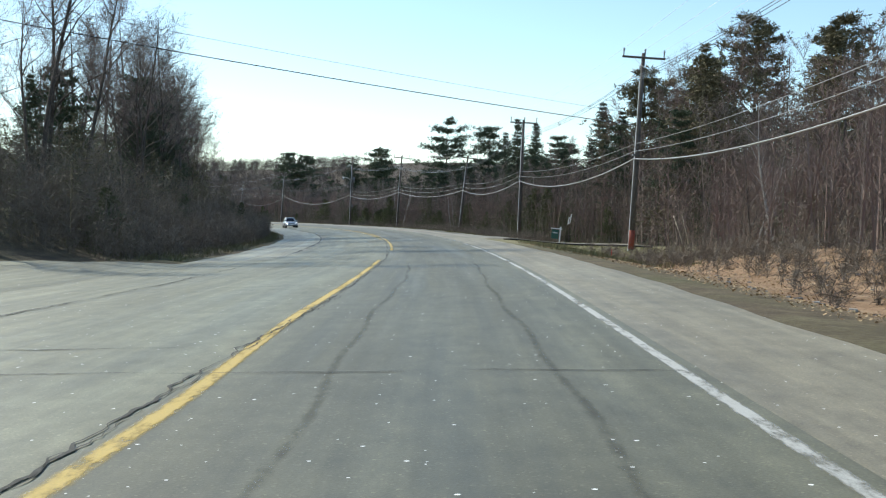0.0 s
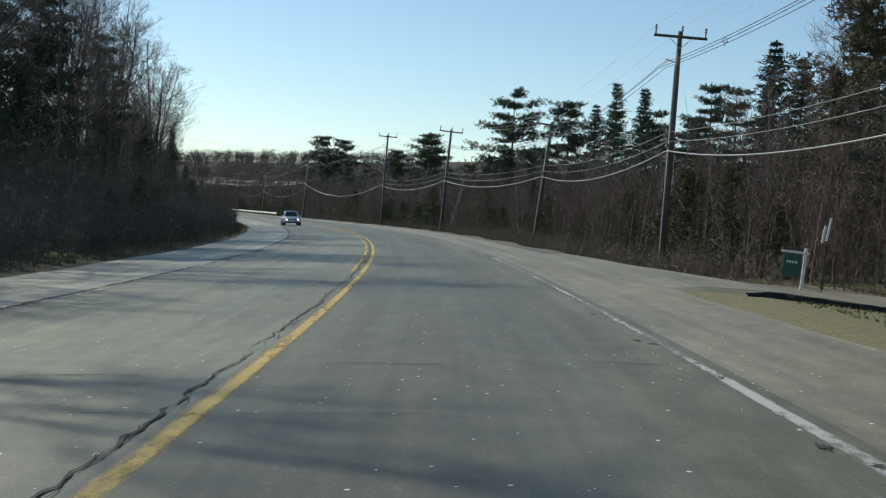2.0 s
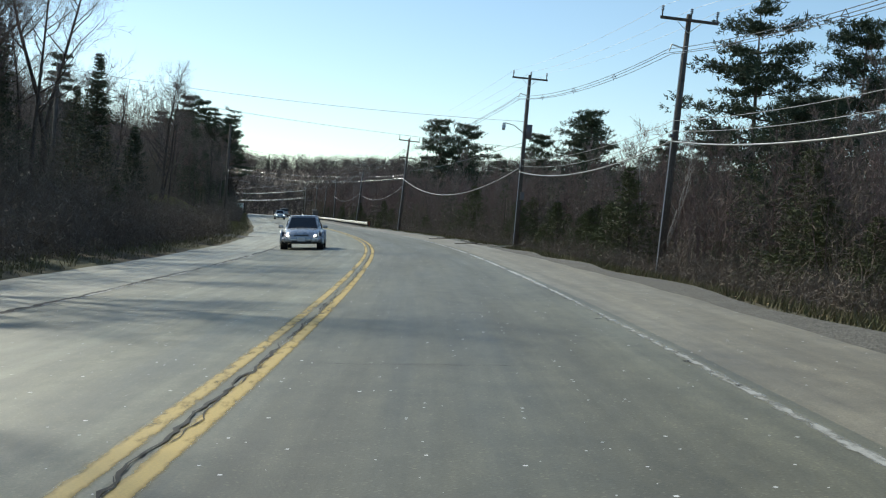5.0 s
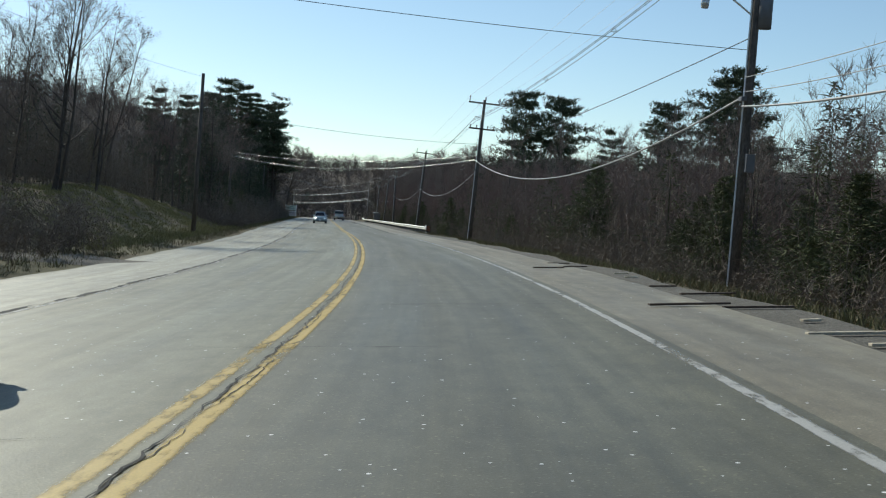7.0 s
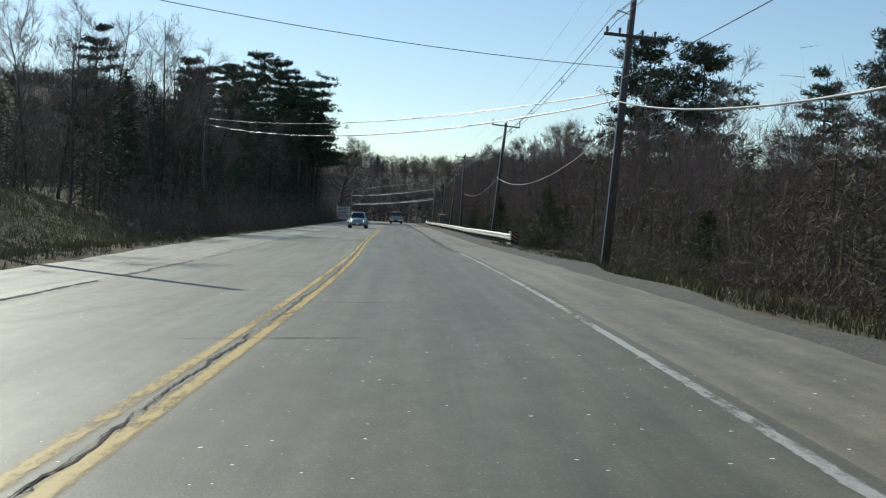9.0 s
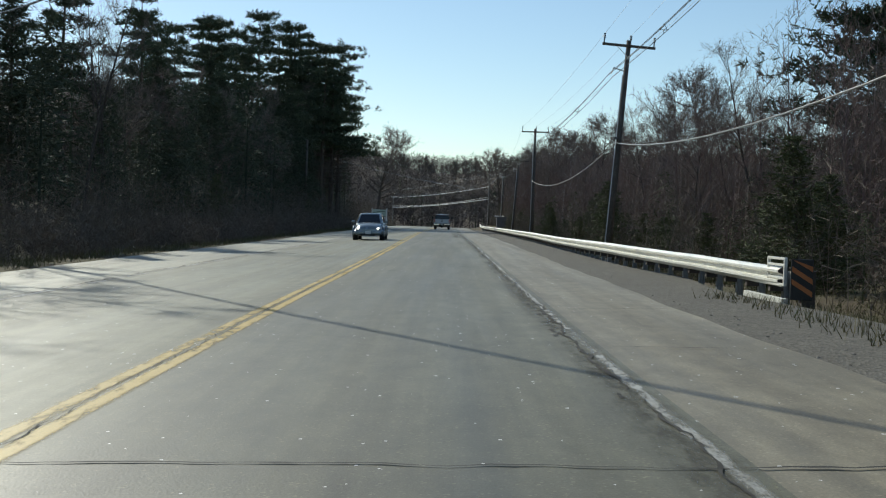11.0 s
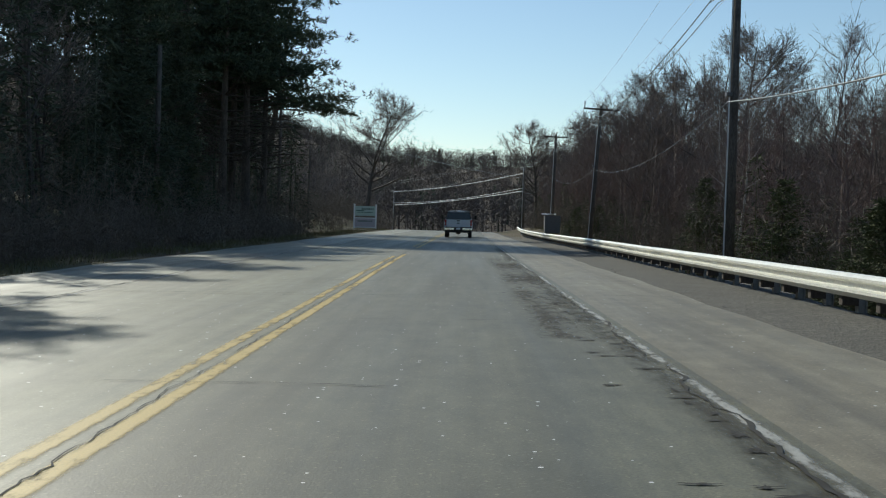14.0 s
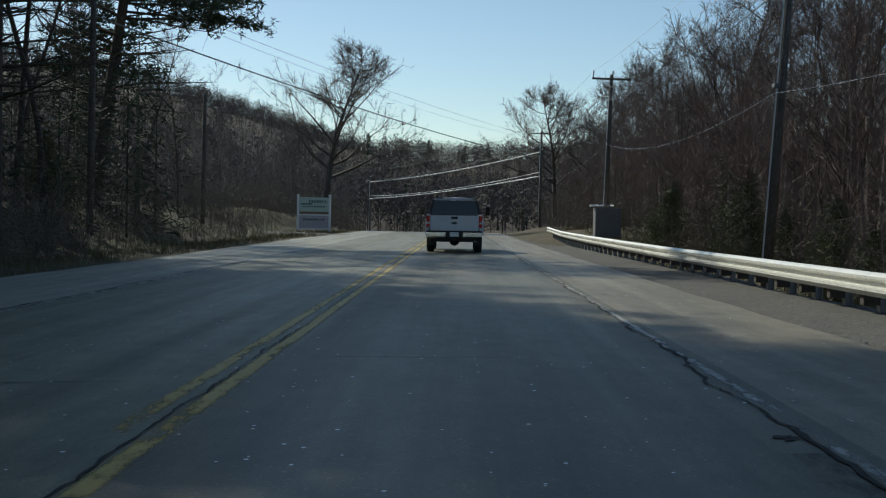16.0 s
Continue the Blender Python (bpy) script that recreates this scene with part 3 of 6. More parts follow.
def build_road():
    road = thing("road", "two-lane asphalt highway with worn lines and cracked seams", "road", kind="structure")
    strip("near_lane", -40, 640, 0.0, 3.76, 0.0, M["lane"], road, "worn dark grey travel lane", edge=0.12)
    strip("far_lane", -40, 640, -4.0, 0.0, 0.0, M["far_lane"], road, "worn grey travel lane with sun glare in its colour", edge=0.12)
    ragged = lambda s: 5.47 + 0.03 * math.sin(s * 0.37) + 0.03 * math.sin(s * 1.3)
    raggedl = lambda s: -6.95 - 0.07 * math.sin(s * 0.31) - 0.05 * math.sin(s * 1.1)
    strip("near_shoulder", -40, 640, 3.76, ragged, -0.004, M["shoulder"], road, "paler grey paved shoulder", edge=0.12, ds=1.0)
    strip("far_shoulder", -40, 43, raggedl, -4.0, -0.004, M["far_lane"], road, "grey paving across the side road's mouth", edge=0.12, ds=1.0)
    strip("far_shoulder", 43, 640, raggedl, -4.0, -0.004, M["far_shoulder"], road, "pale grey paved shoulder, paler still for sun glare", edge=0.12, ds=1.0)
    def near_yellow(s):
        return float(np.interp(s, (8, 15, 39, 50), (0.12, -0.07, -0.07, 0.12)))

    for s0, s1, o, w, mat, name, lab in (
            (76, 359, lambda s: float(np.interp(s, (232, 250, 305, 320), (-0.13, -0.055, -0.055, -0.13))), 0.11, "yellow_thin", "centre_line", "rubbed yellow line"), (372.5, 600, lambda s: -0.13, 0.11, "yellow_thin", "centre_line", "rubbed yellow line"), (-30, 38, near_yellow, 0.11, "yellow", "centre_line", "worn yellow line"),
            (50, 361, near_yellow, 0.11, "yellow", "centre_line", "worn yellow line"), (371, 600, near_yellow, 0.11, "yellow", "centre_line", "worn yellow line"),
            (-30, 58, lambda s: 3.60, 0.098, "white", "edge_line", "worn white line"), (58, 140, lambda s: 3.60, 0.09, "white_worn", "edge_line", "thin broken white line"),
            (140, 250, lambda s: 3.60, 0.095, "white", "edge_line", "worn white line"), (250, 600, lambda s: 3.63, 0.075, "white_worn", "edge_line", "thin broken white line"),
            (44, 600, lambda s: -3.92, 0.10, "faded", "edge_line", "faded white line")):
        strip(name, s0, s1, lambda s: o(s) - 0.13, lambda s: o(s) + 0.13, 0.004, M[mat], road, lab, ds=2.0, local=True)
    # gravel past the near shoulder, wider along the guardrail
    strip("gravel_edge", 87, 470, lambda s: 5.35, lambda s: 6.3 + 1.1 * float(step(s, 225, 262)) + 0.2 * math.sin(s * 0.5), -0.035, M["gravel"], road, "grey roadside gravel", ds=2.0, edge=0.10)
    rng = random.Random(5)

    def crack(s0, s1, u0, u1, width, wob, mat="crack", name="crack", up=0.008, knot=0.4):
        """A jagged dark seam, uneven in width and thinning out at its ends."""
        ds, du = s1 - s0, u1 - u0
        ln = math.hypot(ds, du)
        n = max(6, int(ln / 0.10))
        ks = [0.0]
        while ks[-1] < ln:
            ks.append(ks[-1] + rng.uniform(0.4, 1.6) * knot)
        ko, slow = [], 0.0
        for _ in ks:
            slow = 0.8 * slow + rng.uniform(-wob, wob) * 0.5
            ko.append(slow + rng.uniform(-wob, wob) * 0.55)
        v, f, w = [], [], 0.6
        for i in range(n + 1):
            q = i / n
            off = float(np.interp(q * ln, ks, ko)) + rng.uniform(-1, 1) * 0.012
            w = 0.55 * w + 0.45 * rng.choice((0.1, 0.3, 0.7, 1.3, 1.7))
            k = width * w * 0.5 * min(1, 8 * q + 0.05, 8 * (1 - q) + 0.05)
            cs, cu = s0 + ds * q - du / ln * off, u0 + du * q + ds / ln * off
            v.append(road_at(cs - du / ln * k, cu + ds / ln * k, up))
            v.append(road_at(cs + du / ln * k, cu - ds / ln * k, up))
        for i in range(n):
            f.append((2 * i, 2 * i + 1, 2 * i + 3, 2 * i + 2))
        ob = new(name, mesh_of(name, v, f, M[mat]))
        ob.parent = road

    def mid(s):
        return float(np.interp(s, (8, 15, 44, 52, 70, 84, 110), (-0.12, 0.06, 0.06, -0.10, -0.08, 0.0, 0.03)))

    for s in range(-10, 470, 10):
        width = 0.026 if s < 50 else (0.024 if s < 130 else (0.018 if s < 250 or 345 < s < 380 else 0.010))
        crack(s, s + 10.15, mid(s), mid(s + 10.15), width, 0.05 if s < 230 else 0.03, knot=0.2)
        if s < 240:
            crack(s, s + 10.15, mid(s) + (0.07 if s < 20 else 0.02), mid(s + 10.15) + (0.07 if s < 20 else 0.02), 0.010, 0.06, knot=0.3)
        crack(s, s + 10.15, -4.02, -4.02, 0.10 if 44 < s < 240 else 0.045, 0.06)
        if s >= 245:
            crack(s, s + 10.15, 3.57, 3.57, 0.03, 0.06, knot=0.2)
    for o, k in ((0.95, 0.31), (2.62, 0.23)):
        strip("sealed_crack", -20, 34, lambda s: o + 0.06 * math.sin(s * k) + 0.03 * math.sin(s * 1.1) - 0.16, lambda s: o + 0.06 * math.sin(s * k) + 0.03 * math.sin(s * 1.1) + 0.16, 0.003, M["seam"], road, "thin dark tar-sealed seam", ds=1.0, local=True)
    s = 3.0
    while s < 440:
        a, b = rng.choice(((-3.8, -0.3), (-2.6, 0.4), (0.5, 2.2), (1.8, 3.5), (-3.9, 0.9), (3.8, 5.3), (-0.8, 1.6), (0.2, 3.5)))
        crack(s, s + rng.uniform(-0.35, 0.35), a, b, rng.choice((0.015, 0.02, 0.026)), 0.05, knot=0.25)
        s += rng.uniform(4.0, 9.0)
    for s, cuts in ((9.3, ((-3.9, -0.4), (-0.4, 1.6), (1.9, 3.6))), (21.5, ((-3.6, -0.5),)), (34.0, ((-2.8, 0.0),)), (58.3, ((-2.9, -0.4),)), (59.0, ((0.7, 1.6), (2.6, 3.4))), (113.8, ((-2.6, -0.6), (-0.4, 0.5), (1.1, 2.3), (2.6, 5.2))),
                    (193.8, ((-3.9, 3.6), (3.7, 5.2))), (257.9, ((-3.0, 5.4),)), (282.8, ((-3.9, 0.6), (0.6, 3.0), (3.9, 5.3))), (338.8, ((-2.6, 2.4), (4.2, 5.3))), (343.2, ((-1.5, 0.8),)), (374.5, ((-1.8, -0.6),))):
        for a, b in cuts:
            crack(s + 0.03 * a, s - 0.03 * b, a, b, 0.024, 0.05, knot=0.3)
    # crumbling strip inside the edge line along the guardrail, with potholes
    strip("crumbled_edge", 250, 372, lambda s: 3.26 - 0.06 * float(step(s, 315, 340)), 3.78, 0.0028, M["ravel"], road, "crumbling dark asphalt beside the edge line", ds=1.0, local=True)
    def pit(s, u, across, along, up=0.0065):
        """A ragged hole in the surface, wider across than along."""
        n = 21
        v = [road_at(s, u, up)]
        for i in range(n):
            a = math.tau * i / n
            k = rng.choice((0.3, 0.5, 0.75, 0.9, 1.25))
            v.append(road_at(s + along * k * math.sin(a), u + across * k * math.cos(a), up))
        ob = new("hole", mesh_of("hole", v, [(0, i + 1, (i + 1) % n + 1) for i in range(n)], M["pothole_floor"]))
        ob.parent = road

    strip("broken_edge", 332, 357, 2.72, 3.6, 0.0034, M["ravel_wide"], road, "broken dark asphalt with small potholes", ds=0.5, local=True)
    for _ in range(110):
        near = rng.random() < 0.8
        s = rng.uniform(334, 355) if near else rng.uniform(316, 374)
        pit(s, 3.5 - abs(rng.gauss(0, 0.28 if near else 0.08)), rng.uniform(0.02, 0.075), rng.uniform(0.025, 0.09))
    for _ in range(60):
        pit(rng.uniform(252, 330), 3.5 - abs(rng.gauss(0, 0.07)), rng.uniform(0.02, 0.05), rng.uniform(0.04, 0.16))
    for _ in range(70):
        pit(rng.uniform(318, 358), 3.46 - abs(rng.gauss(0, 0.22)), rng.uniform(0.05, 0.16), rng.uniform(0.02, 0.05))
    for s in range(48, 144, 6):
        if rng.random() < 0.6:
            crack(s, s + rng.uniform(0.6, 2.2), 3.52, 3.58 + rng.uniform(-0.06, 0.08), 0.012, 0.03, knot=0.12)
        for _ in range(3):
            pit(s + rng.uniform(0, 6), 3.52 + rng.gauss(0, 0.06), rng.uniform(0.02, 0.06), rng.uniform(0.03, 0.10))
    return road


def ribbon(name, line, width, mat, label, up=0.06):
    """A side road or drive laid on the land along stations and offsets."""
    v, uv, f = [], [], []
    pts = [Vector(p) for p in line]
    n = 0
    cols = 37 if callable(width) else 7
    for a, b in zip(pts, pts[1:]):
        d = (b - a).normalized()
        side = Vector((-d.y, d.x))
        k = max(1, int((b - a).length / 1.0))
        for i in range(k + 1):
            c = a + (b - a) * i / k
            for w in np.linspace(-0.5, 0.5, cols):
                q = c + side * w * width(c.y) if callable(width) else c + side * w * width
                sunk = 0.06 * (1 - float(step(q.y, 5.3, 7.2))) if line[0][1] == 5.3 else 0.0
                v.append(land(q.x, q.y, up - sunk - 0.16 * (abs(w) > 0.49)))
                uv.append((q.y, q.x))
            n += 1
    for i in range(n - 1):
        for j in range(cols - 1):
            a = i * cols + j
            f.append((a, a + 1, a + cols + 1, a + cols))
    ob = new(name, mesh_of(name, v, f, mat, False, uv))
    return tagged(ob, label, "road", kind="structure")


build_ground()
road = build_road()
ribbon("side_road", [(27, -6.75), (27, -42)], lambda u: 25.0 if u < -9 else 29.0, M["far_lane"], "cracked pale asphalt side road mouth", 0.068)
ribbon("driveway", [(198.5, -6.6), (195, -11), (189, -30)], 4.2, M["gravel"], "pale gravel driveway climbing off the shoulder", 0.07)
ribbon("driveway", [(449, -6.6), (452, -14), (456, -34)], 6.0, M["gravel"], "pale gravel driveway by the tall sign", 0.07)
ribbon("driveway", [(79.1, 5.3), (79.1, 15.5)], lambda u: 19.2, M["shoulder"], "grey paved turnout with a raised broken lip beside the highway", 0.10)


def build_lip():
    """The turnout's broken paving edge over the grass, near-black to carry its shadow line."""
    r = random.Random(12)
    v, f = [], []
    n = 60
    for i in range(n + 1):
        u = 6.7 + 8.7 * i / n
        s0 = 69.5 + r.uniform(-0.06, 0.06) - 0.30 * max(0, 1 - (u - 6.7) / 0.7)
        k = min(1.0, 0.4 + (u - 6.7) * 1.2)
        v += [land(s0 - 0.08, u, -0.06), land(s0 - 0.05 * r.random(), u, 0.085 * k + r.uniform(0, 0.025)), land(s0 + 0.05, u, 0.106 * k), land(s0 + 0.10, u, 0.02)]
    for i in range(n):
        for j in range(3):
            f.append((i * 4 + j, i * 4 + j + 1, i * 4 + j + 5, i * 4 + j + 4))
    ob = new("trim", mesh_of("turnout_lip", v, f, M["crack"]))
    tagged(ob, "broken asphalt lip at the turnout's edge, shadow line in its colour", "kerb", kind="structure")


build_lip()

# ---- trees ----
def grown(rng, start, way, length, bends, stray, lift):
    """A limb as a chain of places, wandering and lifting toward its tip."""
    pts, p, d = [np.array(start, float)], np.array(start, float), np.array(way, float)
    for i in range(bends):
        d = d + rng.normal(size=3) * stray + np.array([0, 0, lift])
        d /= np.linalg.norm(d)
        p = p + d * length / bends
        pts.append(p)
    return np.array(pts)


def bare_tree(seed, height, spread=0.34, stems=1, first=0.25, limbs=16, fine=1.0, rise=(0.55, 1.25), stout=1.0):
    """A leafless broadleaf tree: (trunk and limbs, twigs) as verts and faces."""
    rng = np.random.default_rng(seed)
    t0, t1, q0, q1, tw0, tw1, tww = [], [], [], [], [], [], []
    tubes_n = []

    def chain(pts, r0, r1, big):
        r = np.linspace(r0, r1, len(pts))
        tubes_n.append((pts[:-1], pts[1:], r[:-1], r[1:], big))

    for k in range(stems):
        lean = rng.normal(size=2) * (0.05 if stems == 1 else 0.16)
        h = height * (1 if k == 0 else rng.uniform(0.75, 0.95))
        base = np.array([*rng.normal(size=2) * (0.0 if k == 0 else 0.35), -0.3])
        trunk = grown(rng, base, (lean[0], lean[1], 1), h, 9, 0.045, 0.05)
        r = (0.0085 * h + 0.02) * stout
        chain(trunk, r, 0.012, 5)
        for b in range(int(limbs / (1 if stems == 1 else 1.6))):
            q = first + (0.97 - first) * (b + rng.uniform(0, 1)) / (limbs / (1 if stems == 1 else 1.6))
            q = min(q, 0.97)
            i = min(int(q * 9), 8)
            p = trunk[i] + (trunk[i + 1] - trunk[i]) * (q * 9 - i)
            a = rng.uniform(0, math.tau)
            up = rng.uniform(*rise)
            ln = height * spread * (1.08 - q) * rng.uniform(0.75, 1.3) + 0.6
            limb = grown(rng, p, (math.cos(a), math.sin(a), up), ln, 4, 0.14, 0.10)
            chain(limb, r * (1.0 - q) * 0.5 + 0.012 * stout, 0.008 * stout, 3)
            for c in range(int(5 * fine) + 2):
                qq = rng.uniform(0.25, 1.0)
                j = min(int(qq * 4), 3)
                p2 = limb[j] + (limb[j + 1] - limb[j]) * (qq * 4 - j)
                d = (limb[j + 1] - limb[j]) / np.linalg.norm(limb[j + 1] - limb[j]) + rng.normal(size=3) * 0.6 + (0, 0, 0.25)
                d /= np.linalg.norm(d)
                l2 = ln * rng.uniform(0.22, 0.5) + 0.3
                sub = grown(rng, p2, d, l2, 2, 0.16, 0.12)
                for x, y in zip(sub, sub[1:]):
                    tw0.append(x), tw1.append(y + (y - x) * 0.15), tww.append(0.024)
                n3 = int(6 * fine) + 2
                for e in range(n3):
                    w = rng.uniform(0.1, 1.0)
                    j2 = min(int(w * 2), 1)
                    p3 = sub[j2] + (sub[j2 + 1] - sub[j2]) * (w * 2 - j2)
                    d3 = d + rng.normal(size=3) * 0.7 + (0, 0, 0.3)
                    d3 /= np.linalg.norm(d3)
                    l3 = rng.uniform(0.35, 0.9)
                    tw0.append(p3), tw1.append(p3 + d3 * l3), tww.append(0.0125)
                    for g in range(4):
                        m = p3 + d3 * l3 * rng.uniform(0.3, 0.9)
                        d4 = d3 + rng.normal(size=3) * 0.7
                        tw0.append(m), tw1.append(m + d4 / np.linalg.norm(d4) * l3 * 0.55), tww.append(0.0095)
    wood = joined([tubes(a, b, r0, r1, n) for a, b, r0, r1, n in tubes_n])
    return wood, blades(tw0, tw1, np.array(tww) * stout, rng)


def conifer(rng, height, n=640, wide=0.19):
    """A far or hidden conifer: a stem and drooping sprays, all slivers."""
    p0, p1, w = [np.array([[0, 0, -0.3]])], [np.array([[0, 0, height]])], [np.array([0.3])]
    q = rng.uniform(0.05, 1.0, n) ** 1.1
    a = rng.uniform(0, math.tau, n)
    reach = height * wide * (1.02 - q) ** 0.8 * rng.uniform(0.15, 1.1, n)
    p = np.stack([np.cos(a) * reach, np.sin(a) * reach, q * height - reach * 0.2], 1)
    d = np.stack([np.cos(a), np.sin(a), -0.15 + rng.normal(size=n) * 0.4], 1) + rng.normal(size=(n, 3)) * 0.35
    p0.append(p), p1.append(p + d * rng.uniform(0.3, 0.7, (n, 1))), w.append(np.full(n, 0.12 if n > 200 else 0.2))
    return np.concatenate(p0), np.concatenate(p1), np.concatenate(w)


def far_tree(rng, height):
    """A bare tree far away: a soft crown of short broad sprays."""
    n = 100
    d = rng.normal(size=(n, 3))
    d /= np.linalg.norm(d, axis=1, keepdims=True)
    r = rng.random((n, 1)) ** 0.4
    p = d * r * (0.26 * height, 0.26 * height, 0.40 * height) + (0, 0, 0.56 * height)
    e = rng.normal(size=(n, 3)) * 0.75 + (0, 0, 0.45)
    p0 = np.concatenate([[[0, 0, -0.3]], p])
    p1 = np.concatenate([[[0, 0, 0.9 * height]], p + e * rng.uniform(0.5, 1.5, (n, 1))])
    return p0, p1, np.concatenate([[0.3], rng.uniform(0.14, 0.30, n)])


def thin_tree(rng, height):
    """A tree deep in a wood: a slim stem, rising limbs and fine upright sprays of twigs."""
    p0, p1, w = [], [], []
    lean = rng.normal(size=2) * 0.06
    top = np.array([lean[0] * height, lean[1] * height, height])
    p0.append(np.array([0, 0, -0.3])), p1.append(top), w.append(0.009 * height + 0.02)
    for i in range(15):
        q = rng.uniform(0.2, 0.97)
        a = rng.uniform(0, math.tau)
        d = np.array([math.cos(a), math.sin(a), rng.uniform(0.7, 2.0)])
        d /= np.linalg.norm(d)
        ln = height * 0.27 * (1.1 - q) * rng.uniform(0.7, 1.3) + 0.5
        p = top * q
        p0.append(p), p1.append(p + d * ln), w.append(0.034)
        for c in range(8):
            m = p + d * ln * rng.uniform(0.15, 1.0)
            e = d * 0.6 + rng.normal(size=3) * (0.5, 0.5, 0.3) + (0, 0, 0.5)
            e /= np.linalg.norm(e)
            l2 = rng.uniform(0.5, 1.2)
            p0.append(m), p1.append(m + e * l2), w.append(0.026)
            for g in range(3):
                k = m + e * l2 * rng.uniform(0.2, 1.0)
                h = e + rng.normal(size=3) * 0.5
                p0.append(k), p1.append(k + h / np.linalg.norm(h) * rng.uniform(0.25, 0.6)), w.append(0.018)
    return np.array(p0), np.array(p1), np.array(w)


def white_pine(seed, height, bare=0.35, reach=0.24, tufts=7, lean=0.02, flat=1.0, boughs=(), gap=1.0, fall=0.62):
    """A white pine: straight trunk, whorls of level limbs, plates of needle tufts."""
    rng = np.random.default_rng(seed)
    top = np.array([rng.normal() * lean * height, rng.normal() * lean * height, height])
    wood, n0, n1, nw = [], [], [], []
    r = 0.0125 * height + 0.04
    zs = np.linspace(0, 1, 9)
    trunk = np.outer(zs, top) - np.array([0, 0, 0.3])
    rr = r * (1 - zs) + 0.02
    wood.append(tubes(trunk[:-1], trunk[1:], rr[:-1], rr[1:], 7))
    q = bare * 0.55
    turn = 0.0
    while q < 0.985:
        dead = q < bare
        for k in range(rng.integers(4, 7) if dead else rng.integers(3, 6)):
            turn += rng.uniform(0.9, 1.7)
            shape = ((1 - q) ** fall * 0.93 + 0.10) * (0.82 + 0.18 * math.sin(q * 23 + seed))
            ln = height * reach * shape * rng.uniform(0.55, 1.25) + 0.35
            up = rng.uniform(-0.05, 0.22) + 0.75 * max(0, q - 0.8) * 5 * 0.4
            p = trunk[0] + (trunk[-1] - trunk[0]) * q
            limb = grown(rng, p, (math.cos(turn), math.sin(turn), up), ln, 3, 0.07, 0.05)
            rad = np.linspace(0.016 + 0.009 * ln, 0.01, 4)
            wood.append(tubes(limb[:-1], limb[1:], rad[:-1], rad[1:], 4))
            if dead:
                if rng.random() < 0.25:
                    continue
                for c in range(5):
                    m = limb[1] + (limb[3] - limb[1]) * rng.random()
                    d = rng.normal(size=3) * (1, 1, 0.5)
                    n = m + d / np.linalg.norm(d) * rng.uniform(0.5, 1.2)
                    wood.append(tubes(m[None], n[None], np.array([0.012]), np.array([0.005]), 3))
                continue
            for c in range(int(tufts * (0.6 + ln / 2.0)) + 3):
                w = rng.uniform(0.3, 1.05)
                j = min(int(w * 3), 2)
                m = limb[j] + (limb[j + 1] - limb[j]) * (w * 3 - j)
                off = rng.normal(size=3) * (0.45, 0.45, 0.12 * flat) * (0.4 + 0.25 * ln)
                m = m + off
                cnt = 8
                d = rng.normal(size=(cnt, 3)) * (1, 1, 0.75) + (math.cos(turn) * 0.5, math.sin(turn) * 0.5, 0.45)
                d /= np.linalg.norm(d, axis=1, keepdims=True)
                ln2 = rng.uniform(0.22, 0.46, size=(cnt, 1))
                s = m + rng.normal(size=(cnt, 3)) * 0.09
                n0.append(s), n1.append(s + d * ln2), nw.append(np.full(cnt, 0.095))
        q += rng.uniform(0.022, 0.05) * (14 / height) * 1.3 * (1.0 if dead else gap)
    for q, a, ln in boughs:
        limb = grown(rng, trunk[0] + (trunk[-1] - trunk[0]) * q, (math.cos(a), math.sin(a), 0.12), ln, 4, 0.05, -0.02)
        rad = np.linspace(0.07, 0.02, 5)
        wood.append(tubes(limb[:-1], limb[1:], rad[:-1], rad[1:], 5))
        for c in range(70):
            w = rng.uniform(0.45, 1.0)
            j = min(int(w * 4), 3)
            m = limb[j] + (limb[j + 1] - limb[j]) * (w * 4 - j) + rng.normal(size=3) * (0.5, 0.5, 0.14)
            d = rng.normal(size=(10, 3)) * (1, 1, 0.7) + (math.cos(a) * 0.5, math.sin(a) * 0.5, 0.3)
            d /= np.linalg.norm(d, axis=1, keepdims=True)
            n0.append(m + rng.normal(size=(10, 3)) * 0.08), n1.append(n0[-1] + d * rng.uniform(0.2, 0.4, size=(10, 1))), nw.append(np.full(10, 0.08))
    leaves = blades(np.concatenate(n0), np.concatenate(n1), np.concatenate(nw), rng)
    return joined(wood), leaves


